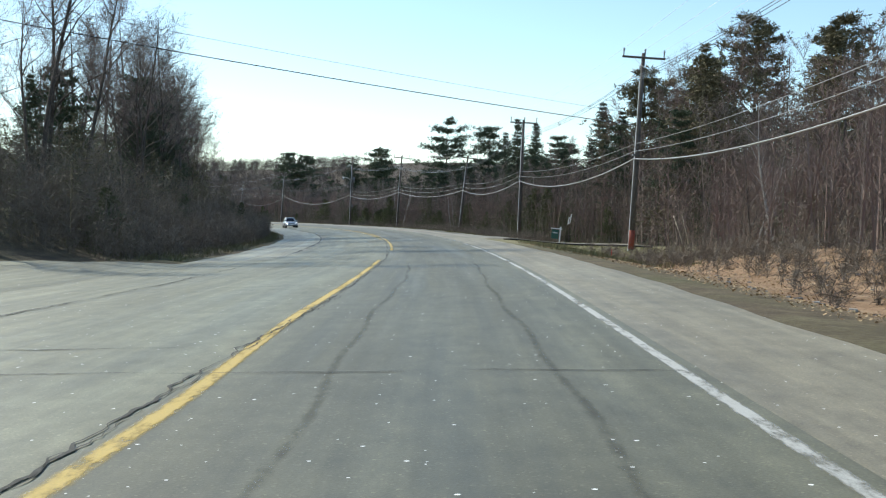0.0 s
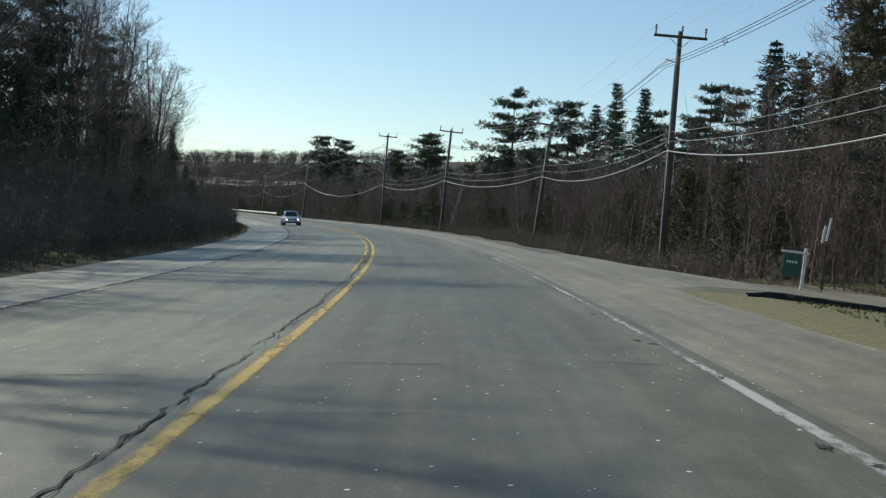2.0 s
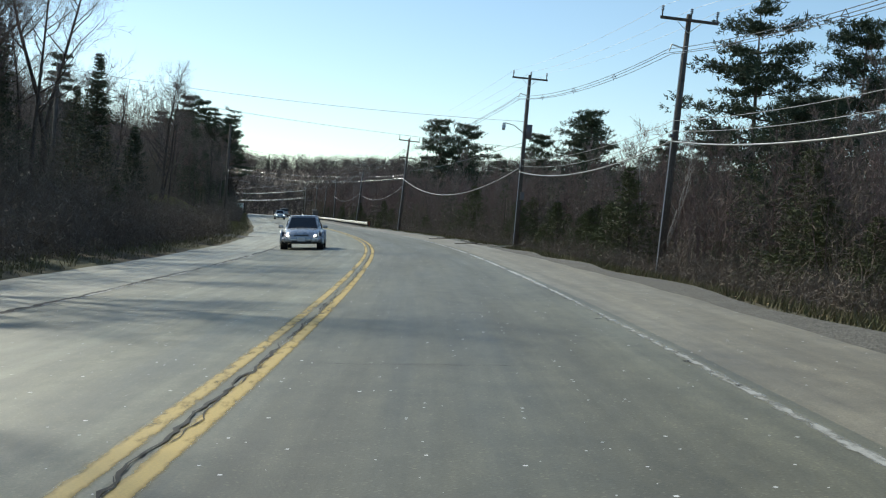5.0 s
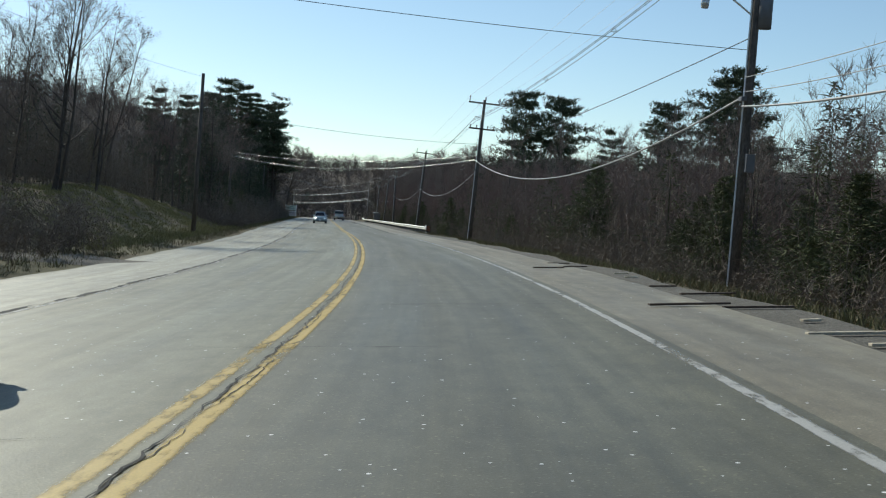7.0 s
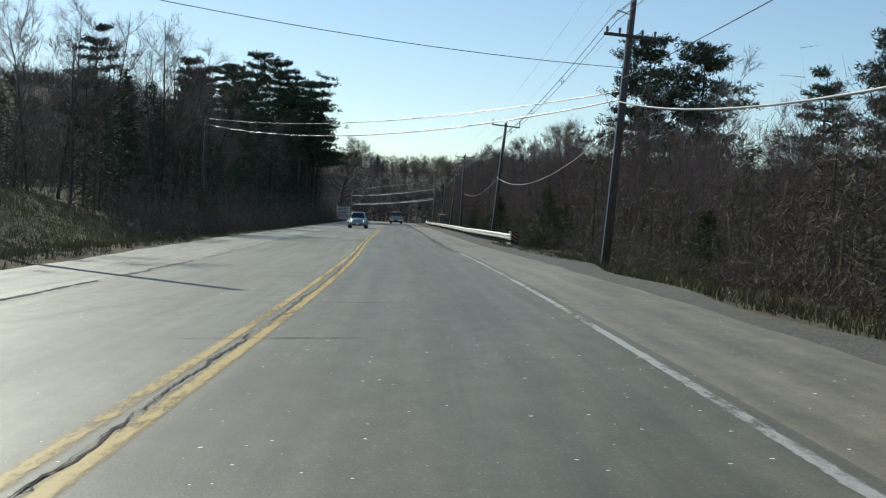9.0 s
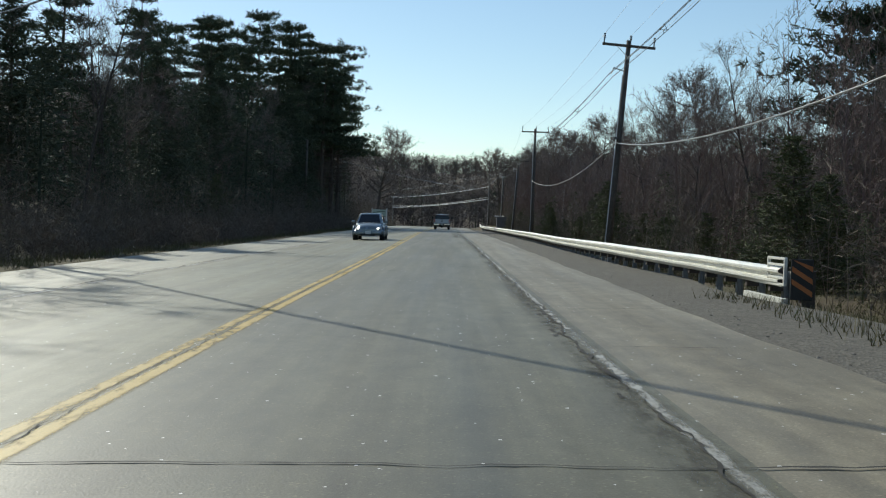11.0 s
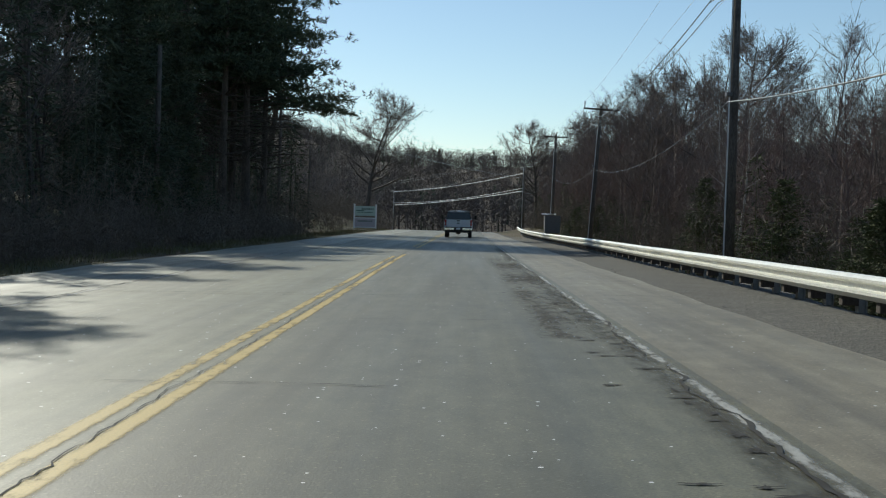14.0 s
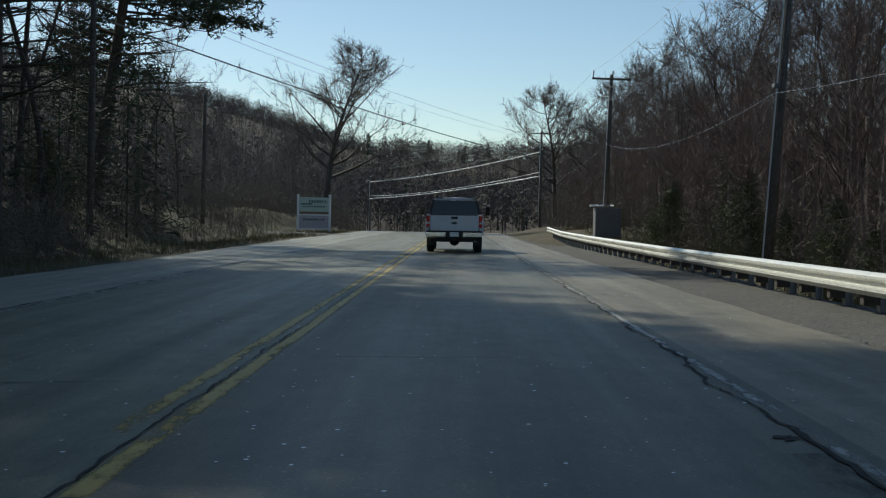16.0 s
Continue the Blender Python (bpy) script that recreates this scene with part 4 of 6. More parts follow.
def spruce(seed, height, reach=0.2, droop=0.25, dense=20, low=0.06, needle=0.075):
    """A spruce or young pine: a cone of tiered limbs with needles along each."""
    rng = np.random.default_rng(seed)
    wood, n0, n1, nw = [], [], [], []
    zs = np.linspace(0, 1, 6)
    trunk = np.outer(zs, (rng.normal() * 0.2, rng.normal() * 0.2, height)) - (0, 0, 0.2)
    rr = (0.011 * height + 0.02) * (1 - zs) + 0.01
    wood.append(tubes(trunk[:-1], trunk[1:], rr[:-1], rr[1:], 6))
    q, turn = low, 0.0
    while q < 0.99:
        for k in range(rng.integers(4, 7)):
            turn += rng.uniform(0.8, 1.5)
            ln = height * reach * (1 - q) ** 0.95 * rng.uniform(0.5, 1.3) + 0.09
            p = trunk[0] + (trunk[-1] - trunk[0]) * q
            limb = grown(rng, p, (math.cos(turn), math.sin(turn), 0.12 - droop * (1 - q) + 0.45 * q * q), ln, 3, 0.06, 0.05)
            rad = np.linspace(0.008 + 0.007 * ln, 0.005, 4)
            wood.append(tubes(limb[:1], limb[2:3], rad[:1], rad[2:3], 3))
            cnt = int(dense * (0.35 + ln)) + 5
            w = rng.uniform(0.12, 1.0, size=cnt)
            j = np.minimum((w * 3).astype(int), 2)
            m = limb[j] + (limb[j + 1] - limb[j]) * (w * 3 - j)[:, None]
            m = m + rng.normal(size=(cnt, 3)) * (0.10, 0.10, 0.05) * (0.5 + ln)
            d = rng.normal(size=(cnt, 3)) * (0.8, 0.8, 0.45) + np.array([math.cos(turn), math.sin(turn), 0.0]) * 0.8
            d /= np.linalg.norm(d, axis=1, keepdims=True)
            n0.append(m), n1.append(m + d * rng.uniform(0.16, 0.42, size=(cnt, 1)) * (needle / 0.075) ** 0.7), nw.append(np.full(cnt, needle))
        q += rng.uniform(0.02, 0.034) * (12 / height) ** 0.7
    return joined(wood), blades(np.concatenate(n0), np.concatenate(n1), np.concatenate(nw), rng)


def tree_thing(name, geo, bark_mat, leaf_mat, label, category="tree", crown="crown", group=""):
    t = thing(name, label, category, group=group)
    part("trunk", geo[0], M[bark_mat], t, smooth=True)
    part(crown, geo[1], M[leaf_mat], t)
    return t


def planted(model, used, s, u, size=1.0, turn=0.0, tilt=0.0, up=0.0):
    """The model itself the first time, copies after that."""
    m = on_land(s, u, turn, up, tilt)
    if model.name in used:
        ob = copy_thing(model, m)
    else:
        used.add(model.name)
        ob = model
        ob.matrix_basis = m
    ob.scale = (size, size, size)
    return ob


used = set()
BARE = [tree_thing("bare_tree", bare_tree(11 + i, h, sp, st, fi, li, 1.15), "bark", tw, lab, group="bare roadside trees")
        for i, (h, sp, st, fi, li, tw, lab) in enumerate((
            (14, 0.30, 1, 0.30, 16, "twigs", "leafless grey-brown broadleaf tree at the wood's edge"),
            (13, 0.36, 3, 0.22, 18, "twigs", "leafless many-stemmed grey tree at the wood's edge"),
            (12, 0.26, 1, 0.35, 14, "red_twigs", "leafless maple with reddish budding twigs"),
            (15, 0.24, 1, 0.45, 13, "twigs", "tall slim leafless tree with grey twigs"),
            (10, 0.32, 2, 0.20, 14, "red_twigs", "low leafless maple with reddish buds")))]
BIRCH = tree_thing("birch_tree", bare_tree(31, 10, 0.18, 2, 0.45, 10, 0.8), "birch", "twigs", "slim leafless birch with pale bark", group="pale birches")
PINE = [tree_thing("pine_tree", white_pine(41, 18, 0.34, 0.30, 18, flat=0.9, gap=1.7), "pine_bark", "needles", "tall white pine with level dark green boughs", group="white pines"),
        tree_thing("pine_tree", white_pine(42, 18, 0.40, 0.26, 18, flat=0.9, gap=1.7), "pine_bark", "needles", "tall white pine with a broad tufted top", group="white pines"),
        tree_thing("pine_tree", white_pine(47, 22, 0.42, 0.25, 18, flat=0.9, gap=1.7, fall=0.8), "pine_bark", "needles", "very tall old white pine with ragged level boughs", group="white pines"),
        tree_thing("pine_tree", white_pine(49, 24.5, 0.40, 0.30, 11, 0.01, 0.8, ((0.375, -0.1, 6.6), (0.39, 0.3, 5.4), (0.405, -0.5, 6.2), (0.42, 0.0, 6.0)), 1.9), "pine_bark", "needles", "old white pine with dead lower limbs and long boughs", group="white pines"),
        tree_thing("pine_tree", white_pine(58, 18, 0.22, 0.36, 26, flat=1.1, gap=1.7, fall=0.45), "pine_bark", "needles", "broad white pine with wide level boughs above bare woods", group="white pines"),
        tree_thing("pine_tree", white_pine(53, 17.5, 0.12, 0.27, 24, flat=1.4, gap=1.15, fall=0.38), "pine_bark", "needles", "dense dark pine rising over leafless woods", group="white pines"),
        tree_thing("pine_tree", white_pine(57, 17.0, 0.10, 0.32, 24, flat=1.5, gap=1.2, fall=0.6), "pine_bark", "dull_needles", "broad shaggy pine with brownish lower boughs", group="white pines")]
SPRUCE = [tree_thing("spruce_tree", spruce(51, 14, 0.235, 0.25, 42), "pine_bark", "spruce", "dark pointed spruce above bare woods", group="dark spruces"),
          tree_thing("spruce_tree", spruce(52, 12, 0.27, 0.32, 40), "pine_bark", "spruce", "dark bushy spruce above bare woods", group="dark spruces"),
          tree_thing("spruce_tree", spruce(55, 13, 0.33, 0.30, 36, 0.08), "pine_bark", "dull_needles", "broad shaggy conifer with drooping olive-brown boughs", group="dark spruces")]
YOUNG = [tree_thing("young_pine", spruce(61, 3.2, 0.50, 0.05, 90, 0.02, 0.03), "pine_bark", "young", "bushy young green pine on the verge", "young pine", group="young verge pines"),
         tree_thing("young_pine", spruce(62, 4.6, 0.42, 0.10, 80, 0.02, 0.034), "pine_bark", "young", "tall bushy young pine at the wood's edge", "young pine", group="young verge pines")]

# station, offset, height of the foot, height of the top, lean to the right at the top of each utility pole
POLES = [(12, 12.0, -0.3, 9.5, 0.2), (64, 12.9, -0.45, 10.3, 0.4), (100.5, 12.55, -0.5, 9.75, 0.15), (133, 13.0, -0.57, 8.45, 0.8), (165, 11.3, -0.25, 9.85, 0.45),
         (195.8, 10.3, -0.4, 11.0, 0.2), (249.7, 8.75, -0.4, 10.0, 0.5), (305, 9.3, -0.4, 9.2, 0.6), (354.5, 9.55, -0.4, 9.1, 0.0), (399.6, 10.2, -0.3, 9.0, 0.5),
         (438, 10.3, 0.7, 9.9, 0.2), (489, 9.8, 0.6, 10.3, 0.0), (545, -11.5, -1.1, 8.0, 0.0)]


def cut_back(s):
    """Offset of the strip kept cut under the pole line."""
    return float(np.interp(s, [p[0] for p in POLES[:12]], [p[1] for p in POLES[:12]]))


# evergreens at their own places: model, station, offset, height over model height, turn
for model, s, u, size, turn in (
        (PINE[4], 202.6, 28.4, 1.05, 40), (PINE[5], 199.8, 34.8, 1.0, 10), (SPRUCE[0], 166.1, 28.5, 1.16, 0), (SPRUCE[0], 160.5, 29.2, 1.09, 70),
        (SPRUCE[1], 127.3, 27.5, 1.24, 30), (SPRUCE[1], 129.5, 30.3, 1.18, 100), (SPRUCE[1], 176.8, 30.1, 1.24, 15), (PINE[5], 175.5, 20, 0.52, 60), (PINE[5], 183, 24, 0.56, 200),
        (PINE[4], 294.5, 41.7, 1.05, 200), (PINE[5], 273.7, 36.4, 1.0, 0), (PINE[5], 279, 31, 0.8, 90), (PINE[6], 131.4, 36, 1.05, 0), (PINE[6], 108, 36, 1.22, 120), (PINE[6], 112, 26.5, 0.95, 240), (PINE[6], 98, 27, 0.9, 20),
        (SPRUCE[2], 75, 20.3, 1.0, 200), (PINE[6], 62, 27, 0.8, 10), (PINE[6], 86, 24, 0.8, 40), (SPRUCE[2], 66, 24, 1.0, 110), (SPRUCE[2], 101, 20, 0.7, 300), (SPRUCE[1], 120, 24, 0.85, 0), (PINE[6], 74, 28, 0.85, 310),
        (PINE[5], 146, 26, 0.55, 30), (PINE[5], 152, 31, 0.66, 130), (PINE[5], 190, 28, 0.6, 30), (PINE[5], 214, 26, 0.55, 250), (SPRUCE[1], 240, 27, 0.7, 0),
        (PINE[5], 307.8, 21.8, 1.06, 0), (PINE[5], 306.2, 25.8, 1.04, 95), (PINE[0], 222, 32, 0.62, 33), (PINE[1], 232, 37, 0.66, 71), (SPRUCE[0], 262, 26, 0.62, 0), (PINE[0], 272, 24, 0.58, 140),
        (PINE[1], 404, -22, 1.35, 160), (PINE[2], 396, -12.6, 0.88, 250), (PINE[3], 419.9, -21.4, 1.05, 140), (PINE[0], 390, -21, 1.1, 90),
        (PINE[2], 404, -15.5, 1.06, 70), (PINE[2], 406, -17.5, 1.05, 10), (PINE[1], 412, -19.5, 1.35, 44), (PINE[1], 434, -19, 0.9, 0), (PINE[0], 384, -21.5, 1.05, 222), (PINE[1], 378, -22, 1.05, 12),
        (PINE[2], 371, -22, 0.88, 300), (SPRUCE[1], 366, -19, 1.1, 0), (PINE[1], 356, -18, 0.9, 210), (SPRUCE[0], 345, -16, 0.85, 0), (PINE[0], 333, -18, 0.8, 10),
        (SPRUCE[1], 322, -14.5, 0.85, 80), (PINE[1], 312, -17, 0.7, 120), (SPRUCE[0], 300, -15, 0.7, 40), (PINE[0], 290, -19, 0.65, 0), (SPRUCE[1], 281, -15, 0.65, 10),
        (SPRUCE[0], 476, 28.3, 1.15, 0), (SPRUCE[1], 190, -13.2, 0.52, 10), (SPRUCE[0], 187, -15.0, 0.62, 60),
                (SPRUCE[1], 178, -18, 0.7, 40), (PINE[1], 226, -24, 0.62, 10), (SPRUCE[0], 216, -21, 0.6, 30),
        (PINE[1], 392, -12.4, 1.1, 15), (PINE[1], 394.5, -11.4, 1.15, 200), (PINE[2], 399.5, -11.2, 0.86, 260), (PINE[0], 402, -15, 1.1, 99), (PINE[0], 406, -16.5, 1.05, 280), (PINE[1], 352, -23, 0.85, 0), (PINE[0], 362, -24, 0.9, 70), (PINE[1], 376, -26, 1.0, 160), (PINE[1], 380, -14.5, 0.68, 90), (PINE[0], 386, -15.5, 0.78, 190), (SPRUCE[1], 375, -13.5, 0.95, 0), (SPRUCE[0], 383, -13, 0.75, 20),
        (PINE[0], 108, 18.0, 0.5, 33), (PINE[1], 117, 19.5, 0.55, 140), (PINE[0], 126, 19, 0.52, 250), (SPRUCE[1], 143, 18, 0.55, 0), (SPRUCE[1], 152, 17, 0.5, 77), (PINE[1], 72, 17.5, 0.45, 0), (PINE[0], 90, 18, 0.5, 200),
        (PINE[5], 74, -19.5, 0.5, 100), (PINE[5], 98, -18.6, 0.62, 160), (PINE[5], 108, -19, 0.66, 60), (PINE[5], 121, -18.5, 0.7, 300), (PINE[0], 150, -19, 0.72, 90),
        (SPRUCE[1], 172, -18.5, 0.75, 200), (SPRUCE[0], 138, -17.5, 0.62, 0), (SPRUCE[1], 64, -18.5, 0.6, 0), (SPRUCE[1], 90, -17.5, 0.6, 60), (SPRUCE[1], 110, -17, 0.55, 60), (SPRUCE[0], 160, -16.5, 0.55, 60)):
    planted(model, used, s, u, size, turn)

planted(PINE[3], used, 422.5, -15.4, 1.0, 0, 7.5)
WIDE = tree_thing("bare_tree", bare_tree(77, 14, 0.56, 1, 0.28, 26, 1.6, (0.1, 0.9), 2.2), "bark", "twigs", "wide-crowned leafless oak beyond the tall sign", group="bare roadside trees")
for s, u, size in ((488, -12.0, 1.30), (438, 17.0, 1.08), (504, 12.5, 1.15), (497, 15.5, 1.1), (462, 19, 1.0), (352, 19, 0.9), (338, 21, 0.95), (418, 18, 1.0), (408, 21, 1.1)):
    planted(WIDE, used, s, u, size, s * 37 % 360)
rng = np.random.default_rng(7)


def kept_clear(s, u):
    """Places left open: side road, drives, the grassy mound, the sign."""
    return (6 < s < 44 and u < 0) or (184 < s < 207 and -28 < u < 0) or (207 < s < 262 and -15 < u < 0) or (440 < s < 461 and -28 < u < 0) or (461 <= s < 475 and -12.5 < u < 0) or (0 < u < cut_back(s) + 0.4) or (s < 200 and -9.4 < u < 0) or (60 < s < 86 and 0 < u < 15)


def tree_room(s, u):
    """Whether a tall tree may stand here: back from the pole line and the inside of the curve."""
    return not kept_clear(s, u) and not (0 < u < cut_back(s) + 2.4) and not (s < 185 and -15.2 < u < 0) and not (185 <= s < 275 and -13 < u < 0)


# front trees, right then left
for k in range(118):
    s = 22 + k * 3.75 + rng.uniform(-1.6, 1.6)
    u = max(cut_back(s) + 2.5, 14.6 if s < 140 else 13.0) + rng.uniform(0, 6.5) + (3 if s > 270 else 0) * rng.random()
    if tree_room(s, u) and not (96 < s < 262 and k % 5 < 1) and not (s < 96 and k % 2):
        m = BARE[rng.integers(0, 5)]
        planted(m, used, s, u, rng.uniform(0.68, 0.98) * (0.66 if s < 100 else (0.52 if s < 270 else (0.7 if s < 330 else (0.74 if s < 385 else 1.05)))), rng.uniform(0, 360), rng.normal() * 2)
for k in range(108):
    s = 44 + k * 3.9 + rng.uniform(-1.6, 1.6)
    u = (-15.4 if s < 185 else -12.0) - rng.uniform(0, 6.0)
    if tree_room(s, u) and not 372 < s < 436:
        m = BARE[rng.integers(0, 5)]
        planted(m, used, s, u, (rng.uniform(1.0, 1.35) if 60 < s < 165 else rng.uniform(0.85, 1.1)) if s < 200 else (rng.uniform(0.74, 0.98) if s < 290 else rng.uniform(0.58, 0.85)), rng.uniform(0, 360), rng.normal() * 2)
for s, u, size in ((176, 14.3, 0.75), (178, 14.8, 0.65), (181, 14.3, 0.7), (113, 15.8, 0.62), (116, 16.4, 0.58), (52, 16.5, 0.7), (56, 17, 0.6), (148, 15.2, 0.6), (386, 16.5, 0.95), (376, 14.5, 0.9), (394, 17, 0.9)):
    planted(BIRCH, used, s, u, size, rng.uniform(0, 360), rng.normal() * 4)
for s, u, size, turn in ((396, -16, 1.1, 10), (401, -15, 1.15, 80), (406, -14.5, 1.1, 150), (409, -13.0, 1.05, 220), (413, -15.5, 1.1, 300), (417, -17, 1.0, 30), (427, -18, 0.8, 90), (431, -15.5, 0.7, 12)):
    planted(BARE[3] if s % 2 else BARE[0], used, s, u, size, turn, 3.0)
for s, u, size, turn in ((174, -18, 0.8, 0), (178, -20, 0.85, 90), (181, -17.5, 0.75, 200), (183, -21, 0.85, 300), (170, -19, 0.9, 10), (208, -26, 0.85, 0), (212, -24, 0.75, 120), (218, -25, 0.8, 240), (223, -22, 0.7, 20), (229, -23, 0.72, 70), (204, -31, 1.0, 50), (236, -20, 0.7, 0), (243, -22, 0.74, 100), (215, -29, 0.9, 30), (226, -28, 0.85, 60)):
    planted(BARE[0] if s % 2 else BARE[1], used, s, u, size, turn, 2.0)
for s, u, size, turn in ((58, 22, 1.05, 10), (63, 20, 0.95, 80), (69, 22.5, 1.1, 150), (79, 22, 1.05, 220), (91, 21, 1.1, 300), (97, 23, 1.15, 30), (105, 21.5, 1.05, 90), (49, 21, 1.0, 12)):
    planted(BARE[2] if s % 2 else BARE[4], used, s, u, size, turn, 2.0)
for k in range(84):
    s = 62 + (rng.uniform(0, 370) if k % 3 else rng.uniform(30, 170))
    u = cut_back(s) + 0.9 + rng.uniform(0, 3.0)
    if u > 10.5:
        planted(YOUNG[rng.integers(0, 2)], used, s, u, rng.uniform(0.5, 1.15), rng.uniform(0, 360))
for k in range(16):
    s = 46 + rng.uniform(0, 380)
    if not kept_clear(s, -10.5):
        planted(YOUNG[rng.integers(0, 2)], used, s, -10.2 - rng.uniform(0, 3), rng.uniform(0.45, 0.9), rng.uniform(0, 360))


# the rest of the woods, uncountable
def woods(name, spots, low, high, mat, label, seed, kind=thin_tree, thick=1.0):
    r = np.random.default_rng(seed)
    kinds = [kind(r, 12.0) for _ in range(14)]
    a, b, w = [], [], []
    for s, u in spots:
        p0, p1, ww = kinds[r.integers(0, 14)]
        k = r.uniform(low, high) / 12.0
        t = r.uniform(0, math.tau)
        c, n = math.cos(t), math.sin(t)
        turn = np.array([[c, -n, 0], [n, c, 0], [0, 0, 1]]) * k
        at = np.array(land(s, u))
        a.append(p0 @ turn.T + at), b.append(p1 @ turn.T + at), w.append(ww * k * thick)
    ob = new(name, mesh_of(name, *blades(np.concatenate(a), np.concatenate(b), np.concatenate(w), r), M[mat]))
    return tagged(ob, label, "woods", kind="stuff")


def spread(n, s0, s1, near, deep, power=1.5):
    return [(s, u) for s, u in zip(rng.uniform(s0, s1, n), near + deep * rng.random(n) ** power) if not kept_clear(s, u)]


woods("bare_woods", spread(560, 18, 266, 16.2, 26), 5.5, 8.6, "twigs", "dense leafless brown woods behind the roadside trees", 1, thick=1.25)
woods("bare_woods", spread(430, 266, 560, 16.0, 26), 7.0, 10.5, "twigs", "dense leafless brown woods behind the guardrail", 11, thick=1.2)
woods("bare_woods", spread(300, 395, 530, 14.5, 20), 9, 13.5, "twigs", "tall dense leafless woods behind the guardrail", 19, thick=1.3)
woods("bare_woods", spread(170, 285, 395, 15.5, 20), 6.5, 8.8, "twigs", "dense leafless woods behind the guardrail", 20, thick=1.3)
woods("conifer_woods", spread(60, 300, 520, 22, 22), 6, 10, "spruce", "dark conifers deep in the bare woods", 31, lambda r, h: conifer(r, h, 420, 0.24))
woods("budding_woods", spread(560, 18, 270, 13.6, 12), 3.4, 6.6, "red_twigs", "leafless reddish budding maples behind the road edge", 2, thick=1.1)
woods("budding_woods", spread(480, 270, 520, 12.4, 14), 4.2, 8.8, "red_twigs", "leafless reddish budding maples behind the guardrail", 12, thick=1.1)
woods("bare_woods", spread(380, -10, 390, -18, -24), 7, 11.5, "twigs", "dense leafless grey-brown woods on the rising bank", 3, thick=1.2)
woods("conifer_woods", spread(150, 40, 300, 18, 30), 4, 8.5, "spruce", "dark conifers standing among the bare woods", 5, conifer)
woods("bare_woods", spread(190, 430, 640, -16, -40), 8, 13, "twigs", "leafless woods behind the tall sign", 13)
woods("conifer_woods", spread(130, 268, 372, -13.0, -20), 4, 8.5, "spruce", "dark conifers packed behind the far verge", 6, conifer)
woods("conifer_woods", spread(130, 44, 268, -12.0, -14), 2.2, 5.5, "dull_needles", "dark low conifers on the bank", 8, lambda r, h: conifer(r, h, 420, 0.3))
woods("conifer_woods", [(s, cut_back(s) + 1.8 + 9 * rng.random() ** 1.5) for s in rng.uniform(86, 520, 210)], 2.0, 5.0, "young", "olive-green young pines behind the roadside brush", 15, lambda r, h: conifer(r, h, 420, 0.36))
woods("conifer_woods", [(s, -17.5 - 9 * rng.random()) for s in rng.uniform(205, 268, 46)], 3.0, 6.5, "spruce", "dark conifers behind the grassy mound", 18, lambda r, h: conifer(r, h, 420, 0.27))
woods("conifer_woods", [(s, -11.5 - 16 * rng.random()) for s in rng.uniform(340, 432, 150)], 3.0, 10.0, "spruce", "dark young conifers under tall pines", 16, lambda r, h: conifer(r, h, 420, 0.24))


def hillside(n, s0, s1, power):
    """Stations and offsets over the far hillside, as wide as it opens between the near woods."""
    far = s0 + (s1 - s0) * rng.random(n) ** power
    return [(s, u) for s, u in zip(far, rng.uniform(-1, 1, n) * (55 + 0.34 * (far - 480)) - 25)]


woods("far_woods", hillside(4100, 565, 1250, 1.0), 8, 12.5, "far_twigs", "leafless woods covering the far hillside", 4, far_tree)
woods("far_woods", list(zip(rng.uniform(330, 1000, 950), 62 + 330 * rng.random(950))), 8, 13, "far_twigs", "leafless woods on the low hills beyond the bend", 14, far_tree)
woods("far_conifers", [(960, -27), (952, -14), (940, 3), (968, 15), (930, -66), (951, -43)], 7.5, 13, "spruce", "dark pointed conifers on the skyline of the far hill", 17, lambda r, h: conifer(r, h, 420, 0.3), 6.0)
woods("far_conifers", hillside(280, 575, 1250, 1.2), 7, 12, "spruce", "dark conifers scattered over the far hillside", 9, lambda r, h: conifer(r, h, 90), 2.6)


# undergrowth: brush and saplings along both edges
def undergrowth(name, n, place, low, high, mat, label, seed, free=False):
    r = np.random.default_rng(seed)
    a, b, w = [], [], []
    for _ in range(n):
        s, u = place(r)
        if kept_clear(s, u) and not free:
            continue
        at = np.array(land(s, u))
        h = r.uniform(low, high)
        stems = r.integers(1, 4)
        for k in range(stems):
            d = np.array([r.normal() * 0.18, r.normal() * 0.18, 1.0])
            top = at + d * h * r.uniform(0.7, 1.0)
            a.append(at[None]), b.append(top[None]), w.append(np.array([0.010 + 0.0025 * h]))
            m = 13
            q = r.uniform(0.12, 0.95, size=(m, 1))
            p = at + (top - at) * q
            e = r.normal(size=(m, 3)) + (0, 0, 0.5)
            e /= np.linalg.norm(e, axis=1, keepdims=True)
            p2 = p + e * r.uniform(0.25, 0.7, size=(m, 1)) * (0.55 + 0.15 * h)
            a.append(p), b.append(p2), w.append(np.full(m, 0.018))
            f = p + (p2 - p) * r.uniform(0.3, 0.9, size=(m, 1))
            e2 = r.normal(size=(m, 3)) + (0, 0, 0.5)
            a.append(f), b.append(f + e2 * r.uniform(0.12, 0.32, size=(m, 1))), w.append(np.full(m, 0.0135))
    ob = new(name, mesh_of(name, *blades(np.concatenate(a), np.concatenate(b), np.concatenate(w), r), M[mat]))
    return tagged(ob, label, "brush", kind="stuff")


